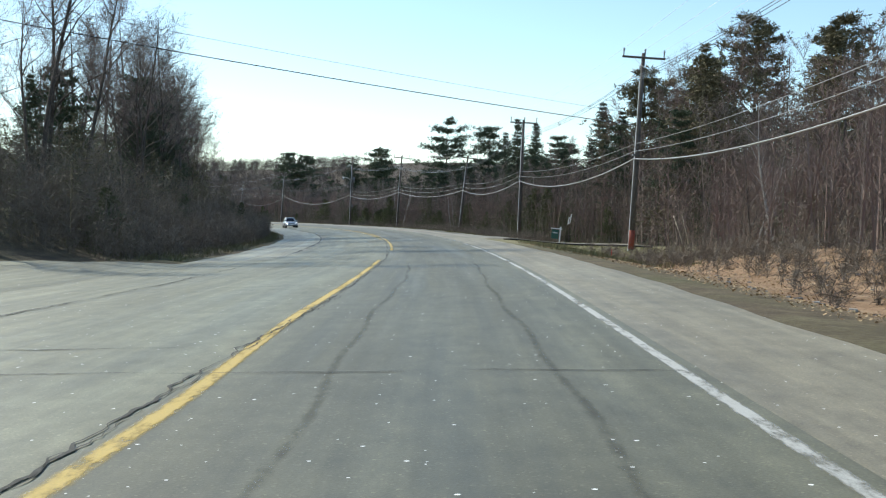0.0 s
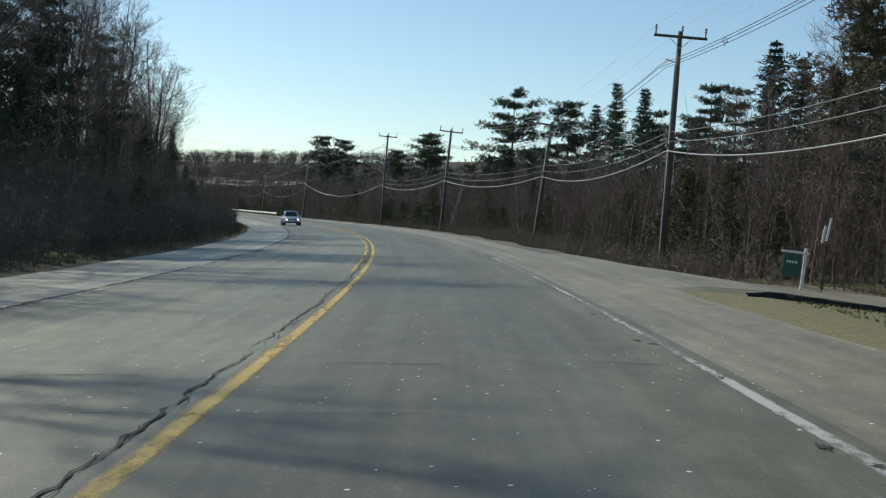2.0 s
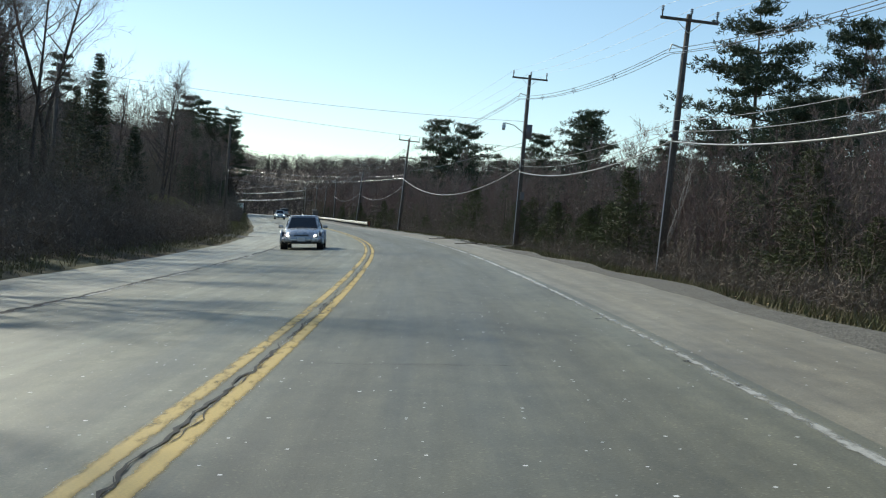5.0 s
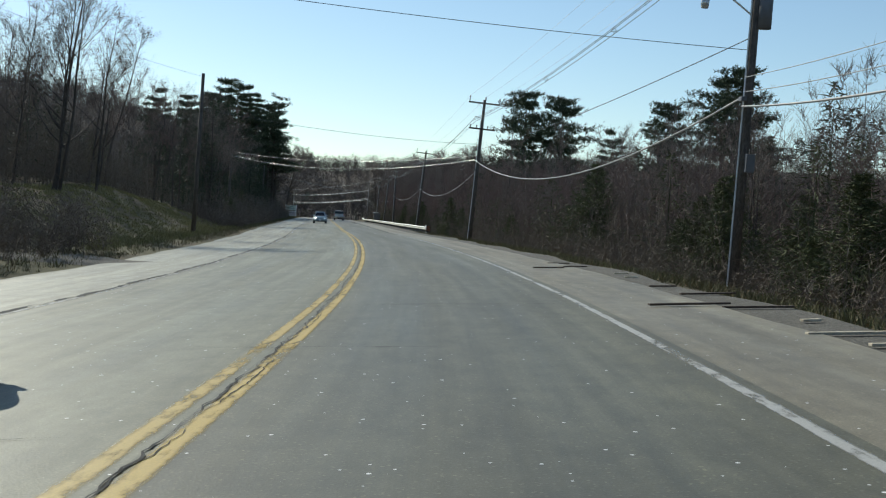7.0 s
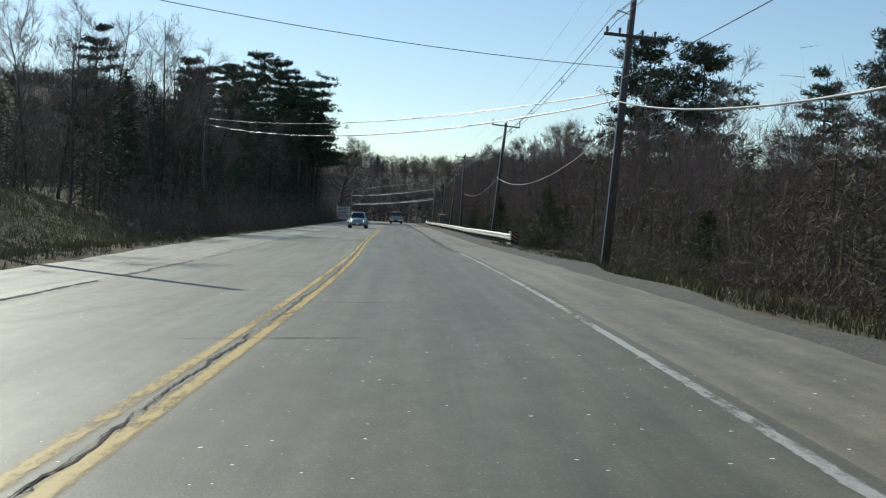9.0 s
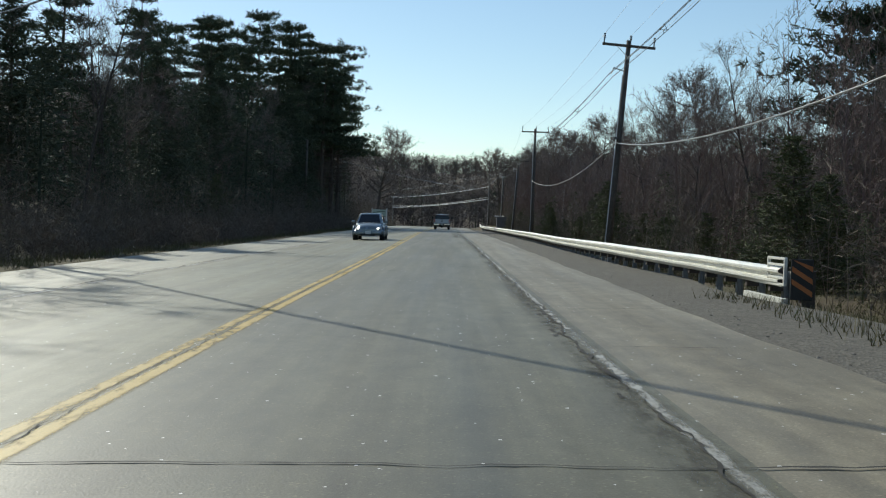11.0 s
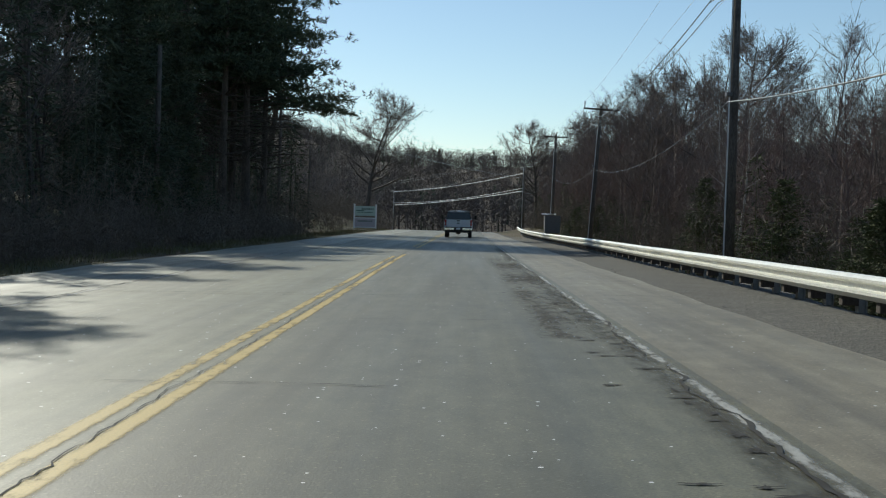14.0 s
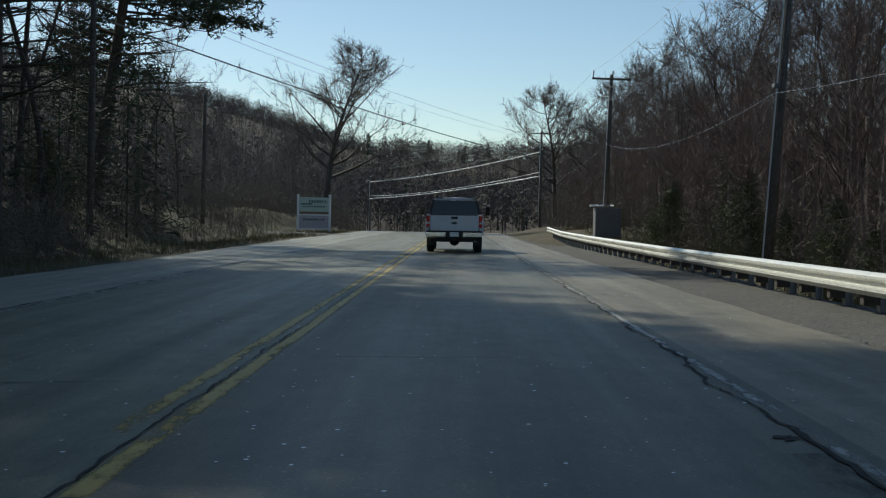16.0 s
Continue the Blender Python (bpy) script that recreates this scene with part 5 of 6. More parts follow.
undergrowth("undergrowth", 330, lambda r: (r.uniform(20, 57), 8.6 + 5 * r.random() ** 0.6), 0.25, 0.9, "brush", "small dry shrubs on the leafy bank", 28, True)
undergrowth("undergrowth", 5000, lambda r: (r.uniform(18, 500), 10.4 + 14 * r.random() ** 1.4), 1.2, 5.0, "brush", "tangled brown brush and saplings beside the road", 21)
undergrowth("undergrowth", 2500, lambda r: (r.uniform(40, 520), 12.5 + 10 * r.random()), 3, 7.5, "red_twigs", "reddish leafless saplings at the wood's edge", 22)
undergrowth("undergrowth", 3600, lambda r: (r.uniform(44, 205), -8.3 - 6.5 * r.random() ** 1.2), 0.5, 2.2, "brush", "low dark brush covering the bank", 27, True)
undergrowth("undergrowth", 5600, lambda r: (r.uniform(42, 520), -9.4 - 14 * r.random() ** 1.3), 0.9, 4.6, "brush", "tangled dark brush and saplings on the bank", 23)
undergrowth("undergrowth", 900, lambda r: (r.uniform(462, 520), -12.8 - 20 * r.random()), 0.8, 4.0, "brush", "brown brush behind the tall sign", 30, True)
undergrowth("undergrowth", 1700, lambda r: (r.uniform(262, 400), -8.3 - 5 * r.random() ** 1.2), 0.4, 1.8, "brush", "low dark brush on the far verge", 32, True)
undergrowth("undergrowth", 1100, lambda r: (r.uniform(204, 268), -16.5 - 9 * r.random()), 2.6, 6.0, "brush", "dense dark saplings behind the grassy mound", 29, True)
undergrowth("undergrowth", 500, lambda r: (r.uniform(-5, 44), -44 - 20 * r.random()), 3, 8, "brush", "leafless saplings along the side road", 24)
undergrowth("undergrowth", 1100, lambda r: (44.5 + 14 * r.random(), -10 - 26 * r.random()), 1.5, 5.0, "brush", "dark brush at the corner of the side road", 25)
undergrowth("undergrowth", 1900, lambda r: (r.uniform(86, 264), 8.9 + 4.4 * r.random() ** 0.7), 0.4, 1.3, "brush", "low brown brush and weeds along the verge", 26, True)

# ---- utility line ----
def pole_thing(height, lean_deg, lamp=False, arm=True):
    p = thing("utility_pole", "weathered wooden utility pole with crossarm and cables" if arm else "plain weathered wooden pole carrying one wire", "utility pole", group="roadside poles" if arm else "far side poles")
    part("shaft", rod((0, 0, -1.4), (0, 0, height), 0.155, 0.10, 12), M["pole"], p, smooth=True)
    if arm:
        bm = box(2.3, 0.10, 0.11, (0, -0.12, height - 0.25), 0.012)
        part("crossarm", bm, M["pole"], p)
        for k in (-1, 1):
            part("brace", rod((0.5 * k, -0.14, height - 0.30), (0.0, -0.13, height - 0.75), 0.014, sides=6), M["zinc"], p)
        for x in (-1.08, 0.06, 1.08):
            bm = rod((x, -0.12, height - 0.2), (x, -0.12, height + 0.02), 0.03, sides=8)
            for z in (0.02, 0.09, 0.16):
                rod((x, -0.12, height + z), (x, -0.12, height + z + 0.045), 0.065, 0.04, 10, bm)
            part("insulator", bm, M["insulator"], p)
        bm = rod((0, 0, height - 1.35), (-0.55, 0, height - 1.22), 0.03, sides=8)
        rod((-0.55, 0, height - 1.22), (-0.62, 0, height - 1.5), 0.025, 0.02, 8, bm)
        part("bracket", bm, M["zinc"], p)
        part("ground_wire", rod((-0.16, -0.02, 0.0), (-0.125, -0.02, height - 1.5), 0.024, sides=5), M["wire"], p, "pale wire moulding down the pole")
        bm = box(0.16, 0.3, 0.12, (-0.16, 0, 5.35), 0.02)
        part("clamp", bm, M["insulator"], p)
    if lamp:
        bm = rod((-0.1, 0, height - 3.75), (-0.75, 0, height - 3.3), 0.028, sides=8)
        rod((-0.75, 0, height - 3.3), (-1.35, 0, height - 3.2), 0.028, sides=8, bm=bm)
        arm_ob = part("lamp_arm", bm, M["zinc"], p, "curved steel lamp arm")
        bm = rod((-1.42, 0, height - 3.2), (-1.42, 0, height - 3.4), 0.09, 0.13, 12)
        part("lamp_head", bm, M["zinc"], p, "grey street lamp head")
        part("globe", rod((-1.42, 0, height - 3.4), (-1.42, 0, height - 3.67), 0.13, 0.10, 12), M["lens"], p, "clear lamp globe", True)
        part("transformer", rod((0.24, -0.05, height - 4.1), (0.24, -0.05, height - 3.2), 0.2, 0.2, 16), M["tarp"], p, "grey transformer can", True)
        part("meter_box", box(0.25, 0.18, 0.5, (0.12, -0.2, 3.6), 0.02), M["tarp"], p)
    return p


TOPS = []
for i, (s, u, foot, top, lean) in enumerate(POLES):
    h = top - foot
    p = pole_thing(h, 0, lamp=(i == 5))
    if i == 6:
        part("lower_crossarm", box(1.9, 0.10, 0.11, (0, -0.13, h - 2.1), 0.012), M["pole"], p)
        for x in (-0.85, -0.4, 0.4, 0.85):
            part("insulator", rod((x, -0.13, h - 2.05), (x, -0.13, h - 1.85), 0.035, 0.05, 8), M["insulator"], p)
    if i == 1:
        part("band", rod((0, 0, 0.35), (0, 0, 1.35), 0.166, 0.162, 14), M["faded_red"], p, "faded red painted band", True)
    x, y = plan(s, u)
    p.matrix_basis = pose(float(x), float(y), foot, 0, math.degrees(math.atan2(lean, h)), heading(s))
    TOPS.append((p.matrix_basis.copy(), h))
LEFT = [(240.2, -9.85, -0.5, 9.4), (286.7, -11.2, -0.4, 7.0), (435.5, -13.0, 0.3, 8.1), (411, -12.0, 0.4, 10.1), (376, -12.2, 0.4, 8.9), (47, -19, -0.5, 10.4), (196, -19, -0.2, 9.4)]
LTOPS = []
for s, u, foot, top in LEFT:
    p = pole_thing(top - foot, 0, arm=False)
    x, y = plan(s, u)
    p.matrix_basis = pose(float(x), float(y), foot, 0, 0.4, heading(s))
    LTOPS.append((p.matrix_basis.copy(), top - foot))


def cable(name, a, b, sag, r, mat, label, group):
    """A hanging line between two places, as one round tube."""
    n, k = 22, 5
    a, b = np.array(a), np.array(b)
    q = np.linspace(0, 1, n + 1)[:, None]
    pts = a + (b - a) * q
    pts[:, 2] -= (4 * sag * q * (1 - q))[:, 0]
    d = b - a
    side = np.cross(d, (0, 0, 1.0))
    side /= np.linalg.norm(side)
    ang = np.arange(k) * math.tau / k
    v = pts[:, None] + r * (np.cos(ang)[:, None] * side + np.sin(ang)[:, None] * np.array([0, 0, 1.0]))[None]
    f = [(i * k + j, i * k + (j + 1) % k, (i + 1) * k + (j + 1) % k, (i + 1) * k + j) for i in range(n) for j in range(k)]
    ob = new(name, mesh_of(name, v.reshape(-1, 3), f, mat, True))
    return tagged(ob, label, "cable", group)


def spot(top, x, y, z):
    m, h = top
    return m @ Vector((x, y, h + z if z < 0 else z))


# slack of the phone cable in each span
SAG = (0.85, 0.9, 0.75, 0.7, 0.7, 1.75, 1.2, 1.0, 0.85, 0.8, 0.9, 0.35)
for i in range(len(TOPS) - 1):
    a, b = TOPS[i], TOPS[i + 1]
    for k, (dx, dz) in enumerate(((-0.66, -1.42), (-0.54, -1.60), (-0.78, -1.60))):
        cable("power_cable", spot(a, dx, 0, dz), spot(b, dx, 0, dz), 0.5, 0.013, M["cable"], "black power cable strung in a bundle of three", "bundled power cables")
    n = 4
    for k in range(1, n):
        q = k / n
        c = spot(a, -0.66, 0, -1.56).lerp(spot(b, -0.66, 0, -1.56), q) - Vector((0, 0, 4 * 0.5 * q * (1 - q)))
        sp = thing("cable_spacer", "small grey diamond spacer holding three cables", "spacer", pose(c.x, c.y, c.z, 0, 0, heading(POLES[i][0])) @ Matrix.Scale(0.72, 4), "cable spacers")
        bm = rod((0, 0, 0.22), (-0.15, 0, -0.06), 0.016, sides=6)
        rod((0, 0, 0.22), (0.15, 0, -0.06), 0.016, sides=6, bm=bm)
        rod((-0.17, 0, -0.06), (0.17, 0, -0.06), 0.016, sides=6, bm=bm)
        rod((0, 0, -0.06), (0, 0, -0.24), 0.016, sides=6, bm=bm)
        part("frame", bm, M["insulator"], sp)
    for x in (-1.08, 0.06, 1.08):
        cable("top_wire", spot(a, x, -0.12, a[1] + 0.2), spot(b, x, -0.12, b[1] + 0.2), 0.3, 0.006, M["wire"], "thin bare wire strung along the crossarm tops", "top wires")
    # span 11 is drawn pale and thick to imitate sun glint along it
    low = 0.03 if i < 6 else (0.05 if i == 11 else (0.02 if i < 8 else 0.012))
    cable("phone_cable", spot(a, -0.17, 0, 5.15 if i != 5 else 5.4), spot(b, -0.17, 0, 5.15 if i != 5 else 6.0), SAG[i], low, M["bright" if i == 11 else ("phone" if i < 8 else "cable")], "thick sagging grey phone cable between poles", "low cables")
    if i < 5 or i == 11:
        cable("phone_cable", spot(a, -0.15, 0, 5.55), spot(b, -0.15, 0, 5.55), 0.55, 0.012 if i < 5 else 0.03, M["phone" if i < 5 else "bright"], "thin grey cable above the phone cable", "low cables")
        cable("phone_cable", spot(a, -0.15, 0, 5.95 if i < 5 else 7.6), spot(b, -0.15, 0, 5.95 if i < 5 else 7.6), 0.45, 0.011 if i < 5 else 0.05, M["phone" if i < 5 else "bright"], "grey cable above the phone cable", "low cables")
    if i == 5:
        cable("service_cable", spot(a, -0.15, 0, 7.0), spot(b, -0.15, 0, 6.8), 0.3, 0.016, M["cable"], "thin black cable above the phone cable", "low cables")


# lines crossing over the road
CROSSING = (
    (TOPS[1], 6.9, LTOPS[5], 9.5, 0.2, 0.022, "thick black cable crossing over the road"),
    (TOPS[1], 7.5, LTOPS[5], 10.4, 0.2, 0.008, "thin wire crossing over the road"),
    (TOPS[5], 8.4, LTOPS[6], 9.3, 0.4, 0.010, "thin black wire crossing over the road"),
    (TOPS[5], 6.7, LTOPS[6], 8.6, 0.4, 0.010, "thin black wire crossing over the road"),
    (TOPS[6], 7.2, LTOPS[0], 7.7, 0.35, 0.012, "thin black wire crossing over the road"),
    (TOPS[6], 6.4, LTOPS[1], 7.2, 0.7, 0.022, "sagging black cable crossing over the road"),
    (TOPS[6], 6.1, LTOPS[1], 6.8, 1.0, 0.026, "sagging black cable crossing over the road"),
    (LTOPS[0], 9.7, LTOPS[6], 9.3, 0.4, 0.008, "thin wire between poles on the far side"),
    (TOPS[11], 6.9, LTOPS[3], 8.1, 0.5, 0.035, "thick black cable crossing over the road"),
    (TOPS[11], 9.0, LTOPS[3], 9.5, 0.5, 0.010, "thin black wire crossing over the road"),
    (TOPS[11], 8.8, LTOPS[3], 9.3, 0.8, 0.008, "thin black wire crossing over the road"),
)
for a, za, b, zb, sag, r, lab in CROSSING:
    cable("crossing_cable", spot(a, 0, 0, za), spot(b, 0, 0, zb), sag, r, M["cable"], lab, "road crossing cables")

# ---- guardrail ----
def build_guardrail():
    rail = thing("guardrail", "galvanised steel guardrail on timber-blocked posts beside the shoulder", "guardrail")

    def off(s):
        return 6.95 + 0.6 * (1 - float(step(s, 270, 290))) + 0.25 * float(step(s, 425, 441))

    prof = [(0.0, 0.311), (-0.03, 0.30), (-0.082, 0.262), (-0.082, 0.228), (0.0, 0.192), (0.0, 0.125), (-0.082, 0.105), (-0.082, 0.068), (-0.03, 0.02), (0.0, 0.0)]
    s, k = 271.0, 0
    while s < 441:
        e = min(s + 3.81, 441.5)
        v, f = [], []
        for i in range(3):
            q = s + (e + 0.12 - s) * i / 2
            g = float(ground_z(q, off(q))) - 0.0
            x = off(q)
            for dx, dz in prof + [(dx + 0.006, dz) for dx, dz in reversed(prof)]:
                p = road_at(q, x + dx - 0.004 * (k % 2))
                v.append(Vector((p.x, p.y, g + 0.405 - 0.03 * (1 - float(step(q, 280, 320))) + dz)))
        n = len(prof) * 2
        for i in range(2):
            for j in range(n):
                a = i * n + j
                f.append((a, i * n + (j + 1) % n, (i + 1) * n + (j + 1) % n, a + n))
        part("beam", (v, f), M["zinc"], rail, smooth=False)
        s, k = e, k + 1
    # posts with blocks
    mesh_post = None
    s = 271.8
    while s < 441:
        x = off(s)
        m = on_land(s, x + 0.24) @ Matrix.Translation((0, 0, -0.03 * (1 - float(step(s, 280, 320)))))
        if mesh_post is None:
            bm = box(0.10, 0.012, 1.25, (0.05, 0, 0.03), 0.003)
            box(0.012, 0.15, 1.25, (0.0, 0.0, 0.03), 0.003, bm=bm)
            box(0.012, 0.15, 1.25, (0.10, 0.0, 0.03), 0.003, bm=bm)
            a = part("post", bm, M["post_steel"], rail, "grey steel post")
            b = part("block", box(0.22, 0.15, 0.36, (-0.115, 0, 0.51), 0.012), M["block"], rail, "dark timber block")
            mesh_post = (a.data, b.data)
            a.matrix_basis = b.matrix_basis = m
        else:
            for nm, me in zip(("post", "block"), mesh_post):
                o = new(nm, me)
                o.parent, o.matrix_basis = rail, m
        s += 1.43
    # end: bolted terminal frame and lower rub rail
    m = on_land(270.7, off(270.7))
    bm = box(0.05, 0.05, 0.42, (-0.05, 0.0, 0.62), 0.006)
    box(0.05, 0.05, 0.42, (-0.05, 0.95, 0.62), 0.006, bm=bm)
    for z in (0.42, 0.52, 0.72, 0.82):
        box(0.04, 1.0, 0.04, (-0.05, 0.47, z), 0.006, bm=bm)
    o = part("end_frame", bm, M["zinc"], rail, "steel end frame")
    o.matrix_basis = m
    o = part("rub_rail", box(0.10, 2.4, 0.10, (-0.04, 1.2, 0.16), 0.01), M["zinc"], rail)
    o.matrix_basis = m
    marker = thing("object_marker", "black and orange striped hazard panel on the guardrail end", "road sign", on_land(270.4, off(270.4) + 0.12))
    part("post", box(0.2, 0.2, 1.15, (0.12, 0.12, 0.10), 0.015), M["block"], marker, "dark timber end post")
    p = part("panel", box(0.34, 0.03, 0.62, (0, 0, 0.54), 0.01), M["black"], marker, "black panel")
    for i in range(3):
        z = 0.36 + i * 0.19
        c = [(-0.158, z + 0.11), (0.158, z - 0.08), (0.158, z + 0.0), (-0.158, z + 0.19)]
        c = [(x, min(max(q, 0.24), 0.84)) for x, q in c]
        bm = bmesh.new()
        fr = [bm.verts.new((x, -0.019, q)) for x, q in c]
        bk = [bm.verts.new((x, -0.016, q)) for x, q in c]
        bm.faces.new(fr)
        for a in range(4):
            bm.faces.new((fr[a], bk[a], bk[(a + 1) % 4], fr[(a + 1) % 4]))
        part("stripe", bm, M["orange"], p, "orange reflective stripe")


build_guardrail()


# ---- vehicles ----
def loft(sections, close=True):
    """Skin over cross-sections given as lists of (x, y, z), capped at both ends."""
    bm = bmesh.new()
    rings = [[bm.verts.new(p) for p in sec] for sec in sections]
    n = len(rings[0])
    for a, b in zip(rings, rings[1:]):
        for i in range(n if close else n - 1):
            bm.faces.new((a[i], a[(i + 1) % n], b[(i + 1) % n], b[i]))
    if close:
        bm.faces.new(list(reversed(rings[0])))
        bm.faces.new(rings[-1])
    bmesh.ops.recalc_face_normals(bm, faces=bm.faces)
    return bm


def ring(y, w0, w1, z0, z1, round_top=0.08, crown=0.0):
    """A rounded-shoulder cross-section, w0 wide at the sill and w1 at the shoulder."""
    r = round_top
    half = [(0, z0), (w0 - 0.06, z0), (w0, z0 + 0.10), (w0 + 0.015, (z0 + z1) / 2), (w1, z1 - r), (w1 - r * 0.35, z1 - r * 0.28), (w1 - r * 1.2, z1), (0, z1 + crown)]
    right = [(x, y, z) for x, z in half]
    left = [(-x, y, z) for x, z in reversed(half[1:-1])]
    return right + left


def wheel(name, parent, x, y, r, w, side, rim_mat):
    t = part(name, torus_tyre(r, w), M["rubber"], parent, smooth=True)
    t.matrix_basis = Matrix.Translation((x, y, r)) @ Matrix.Rotation(radians(90), 4, "Y")
    bm = bmesh.new()
    bmesh.ops.create_cone(bm, cap_ends=True, segments=24, radius1=r * 0.62, radius2=r * 0.56, depth=w * 0.86)
    for k in range(5):
        box(r * 0.14, r * 1.0, w * 0.06, (0, 0, side * w * 0.46), 0.01, Matrix.Rotation(k * math.tau / 5, 4, "Z"), bm)
    bmesh.ops.create_cone(bm, cap_ends=True, segments=12, radius1=r * 0.2, radius2=r * 0.16, depth=w * 1.04)
    part("rim", bm, M[rim_mat], t)
    return t


def torus_tyre(r, w):
    prof = [(r * 0.60, -w / 2 * 0.86), (r * 0.80, -w / 2), (r * 0.94, -w / 2 * 0.92), (r, -w / 2 * 0.66), (r, w / 2 * 0.66), (r * 0.94, w / 2 * 0.92), (r * 0.80, w / 2), (r * 0.60, w / 2 * 0.86)]
    n, v, f = 28, [], []
    for i in range(n):
        a = i * math.tau / n
        for q, z in prof:
            v.append((q * math.cos(a), q * math.sin(a), z))
    k = len(prof)
    for i in range(n):
        for j in range(k):
            f.append((i * k + j, ((i + 1) % n) * k + j, ((i + 1) % n) * k + (j + 1) % k, i * k + (j + 1) % k))
    return (v, f)


def bars(parent, x0, x1, y, z, h, n, mat, seed, facing=-1):
    """Unreadable writing as plain bars."""
    r = random.Random(seed)
    x = x0
    w = (x1 - x0) / n
    for i in range(n):
        part("bar", box(w * r.uniform(0.5, 0.85), 0.006, h, (x + w / 2, y, z), 0.0), mat, parent)
        x += w


def build_pickup(at):
    t = thing("pickup_truck", "white crew-cab pickup truck with towing mirrors driving ahead", "pickup truck", at)
    W = 1.0
    white = M["truck_paint"]
    # cab and nose
    cab = loft([ring(-1.05, 0.97, 0.99, 0.62, 1.36, 0.07), ring(-0.2, 0.98, 1.0, 0.60, 1.37, 0.07), ring(1.15, 0.98, 1.0, 0.60, 1.37, 0.07), ring(1.35, 0.98, 0.99, 0.62, 1.36, 0.10, 0.03), ring(2.75, 0.97, 0.96, 0.64, 1.30, 0.14, 0.05), ring(3.05, 0.93, 0.90, 0.66, 1.22, 0.14, 0.03)])
    part("cab_body", cab, white, t, smooth=True)
    roof = loft([ring(-1.0, 0.83, 0.70, 1.88, 1.955, 0.06, 0.02), ring(-0.2, 0.85, 0.75, 1.88, 1.99, 0.07, 0.025), ring(0.75, 0.84, 0.72, 1.86, 1.96, 0.07, 0.02)])
    part("roof", roof, white, t, smooth=True)
    gh = loft([[(-0.94, -1.02, 1.34), (0.94, -1.02, 1.34), (0.80, -0.96, 1.88), (-0.80, -0.96, 1.88)], [(-0.94, 1.30, 1.34), (0.94, 1.30, 1.34), (0.78, 0.72, 1.88), (-0.78, 0.72, 1.88)]])
    part("window_band", gh, M["pane"], t, "dark tinted cab glass")
    for x in (-1, 1):
        part("pillar", rod((0.945 * x, -1.03, 1.33), (0.80 * x, -0.97, 1.90), 0.04, 0.035, 8), M["black"], t)
        part("pillar", rod((0.955 * x, 0.18, 1.33), (0.80 * x, 0.12, 1.90), 0.045, 0.04, 8), white, t)
        part("pillar", rod((0.945 * x, 1.30, 1.35), (0.78 * x, 0.72, 1.90), 0.045, 0.04, 8), white, t)
    part("lamp_strip", box(0.36, 0.04, 0.045, (0, -1.0, 1.90), 0.012), M["lens"], t, "pale high lamp strip")
    for x in (-0.52, -0.26, 0.0, 0.26, 0.52):
        part("marker_lamp", box(0.10, 0.12, 0.05, (x, 0.35, 2.015), 0.018), M["black"], t, "small dark roof lamp")
    # bed
    for x in (-1, 1):
        side = loft([[(0.90 * x, y, 0.72), (0.99 * x, y, 0.72), (1.0 * x, y, 1.0), (0.985 * x, y, 1.33), (0.955 * x, y, 1.37), (0.90 * x, y, 1.36)] for y in (-3.12, -2.6, -1.5, -1.09)])
        part("bed_side", side, white, t)
        ar = [(0.56 * math.cos(a), 0.52 * math.sin(a)) for a in np.linspace(0.0, math.pi, 13)]
        bm = loft([[(1.005 * x, -2.12 + c, 0.60 + s_), (1.045 * x, -2.12 + c * 1.1, 0.60 + s_ * 1.1), (0.96 * x, -2.12 + c * 1.1, 0.60 + s_ * 1.12)] for c, s_ in ar])
        part("wheel_arch", bm, white, t)
        lamp = part("tail_lamp", box(0.12, 0.14, 0.42, (0.935 * x, -3.13, 1.10), 0.03), M["tail"], t, "tall red tail lamp")
        part("reverse_lens", box(0.09, 0.02, 0.07, (0.935 * x, -3.195, 1.05), 0.01), M["lens"], lamp, "clear reversing lens")
    part("bed_floor", box(1.86, 2.0, 0.08, (0, -2.1, 0.82)), M["black"], t)
    part("bed_front", box(1.86, 0.05, 0.55, (0, -1.10, 1.08), 0.01), white, t)
    gate = part("tailgate", box(1.72, 0.09, 0.60, (0, -3.14, 1.05), 0.03), white, t)
    part("top_edge", box(1.70, 0.10, 0.05, (0, -3.145, 1.345), 0.015), M["black"], gate, "black tailgate cap")
    part("pressed_line", box(1.5, 0.02, 0.04, (0, -3.185, 1.19), 0.008), white, gate)
    part("handle", box(0.24, 0.03, 0.09, (0, -3.195, 1.235), 0.015), M["black"], gate, "black tailgate handle")
    em = bmesh.new()
    bmesh.ops.create_uvsphere(em, u_segments=18, v_segments=8, radius=1, matrix=Matrix.Translation((0, -3.19, 1.05)) @ Matrix.Diagonal((0.115, 0.018, 0.048, 1)))
    part("badge", em, M["letter"], gate, "dark oval badge")
    bump = part("rear_bumper", loft([[(-1.0, -3.20 - d, z0), (1.0, -3.20 - d, z0), (1.0, -3.20 - d, z1), (-1.0, -3.20 - d, z1)] for d, z0, z1 in ((0.0, 0.52, 0.76), (0.14, 0.53, 0.75), (0.2, 0.57, 0.72))]), M["chrome"], t, "chrome rear bumper")
    plate = part("plate_recess", box(0.62, 0.05, 0.20, (0, -3.40, 0.64), 0.015), M["black"], bump, "black step pad")
    part("plate", box(0.31, 0.012, 0.155, (0, -3.432, 0.65), 0.004), M["white_paint"], bump, "white number plate")
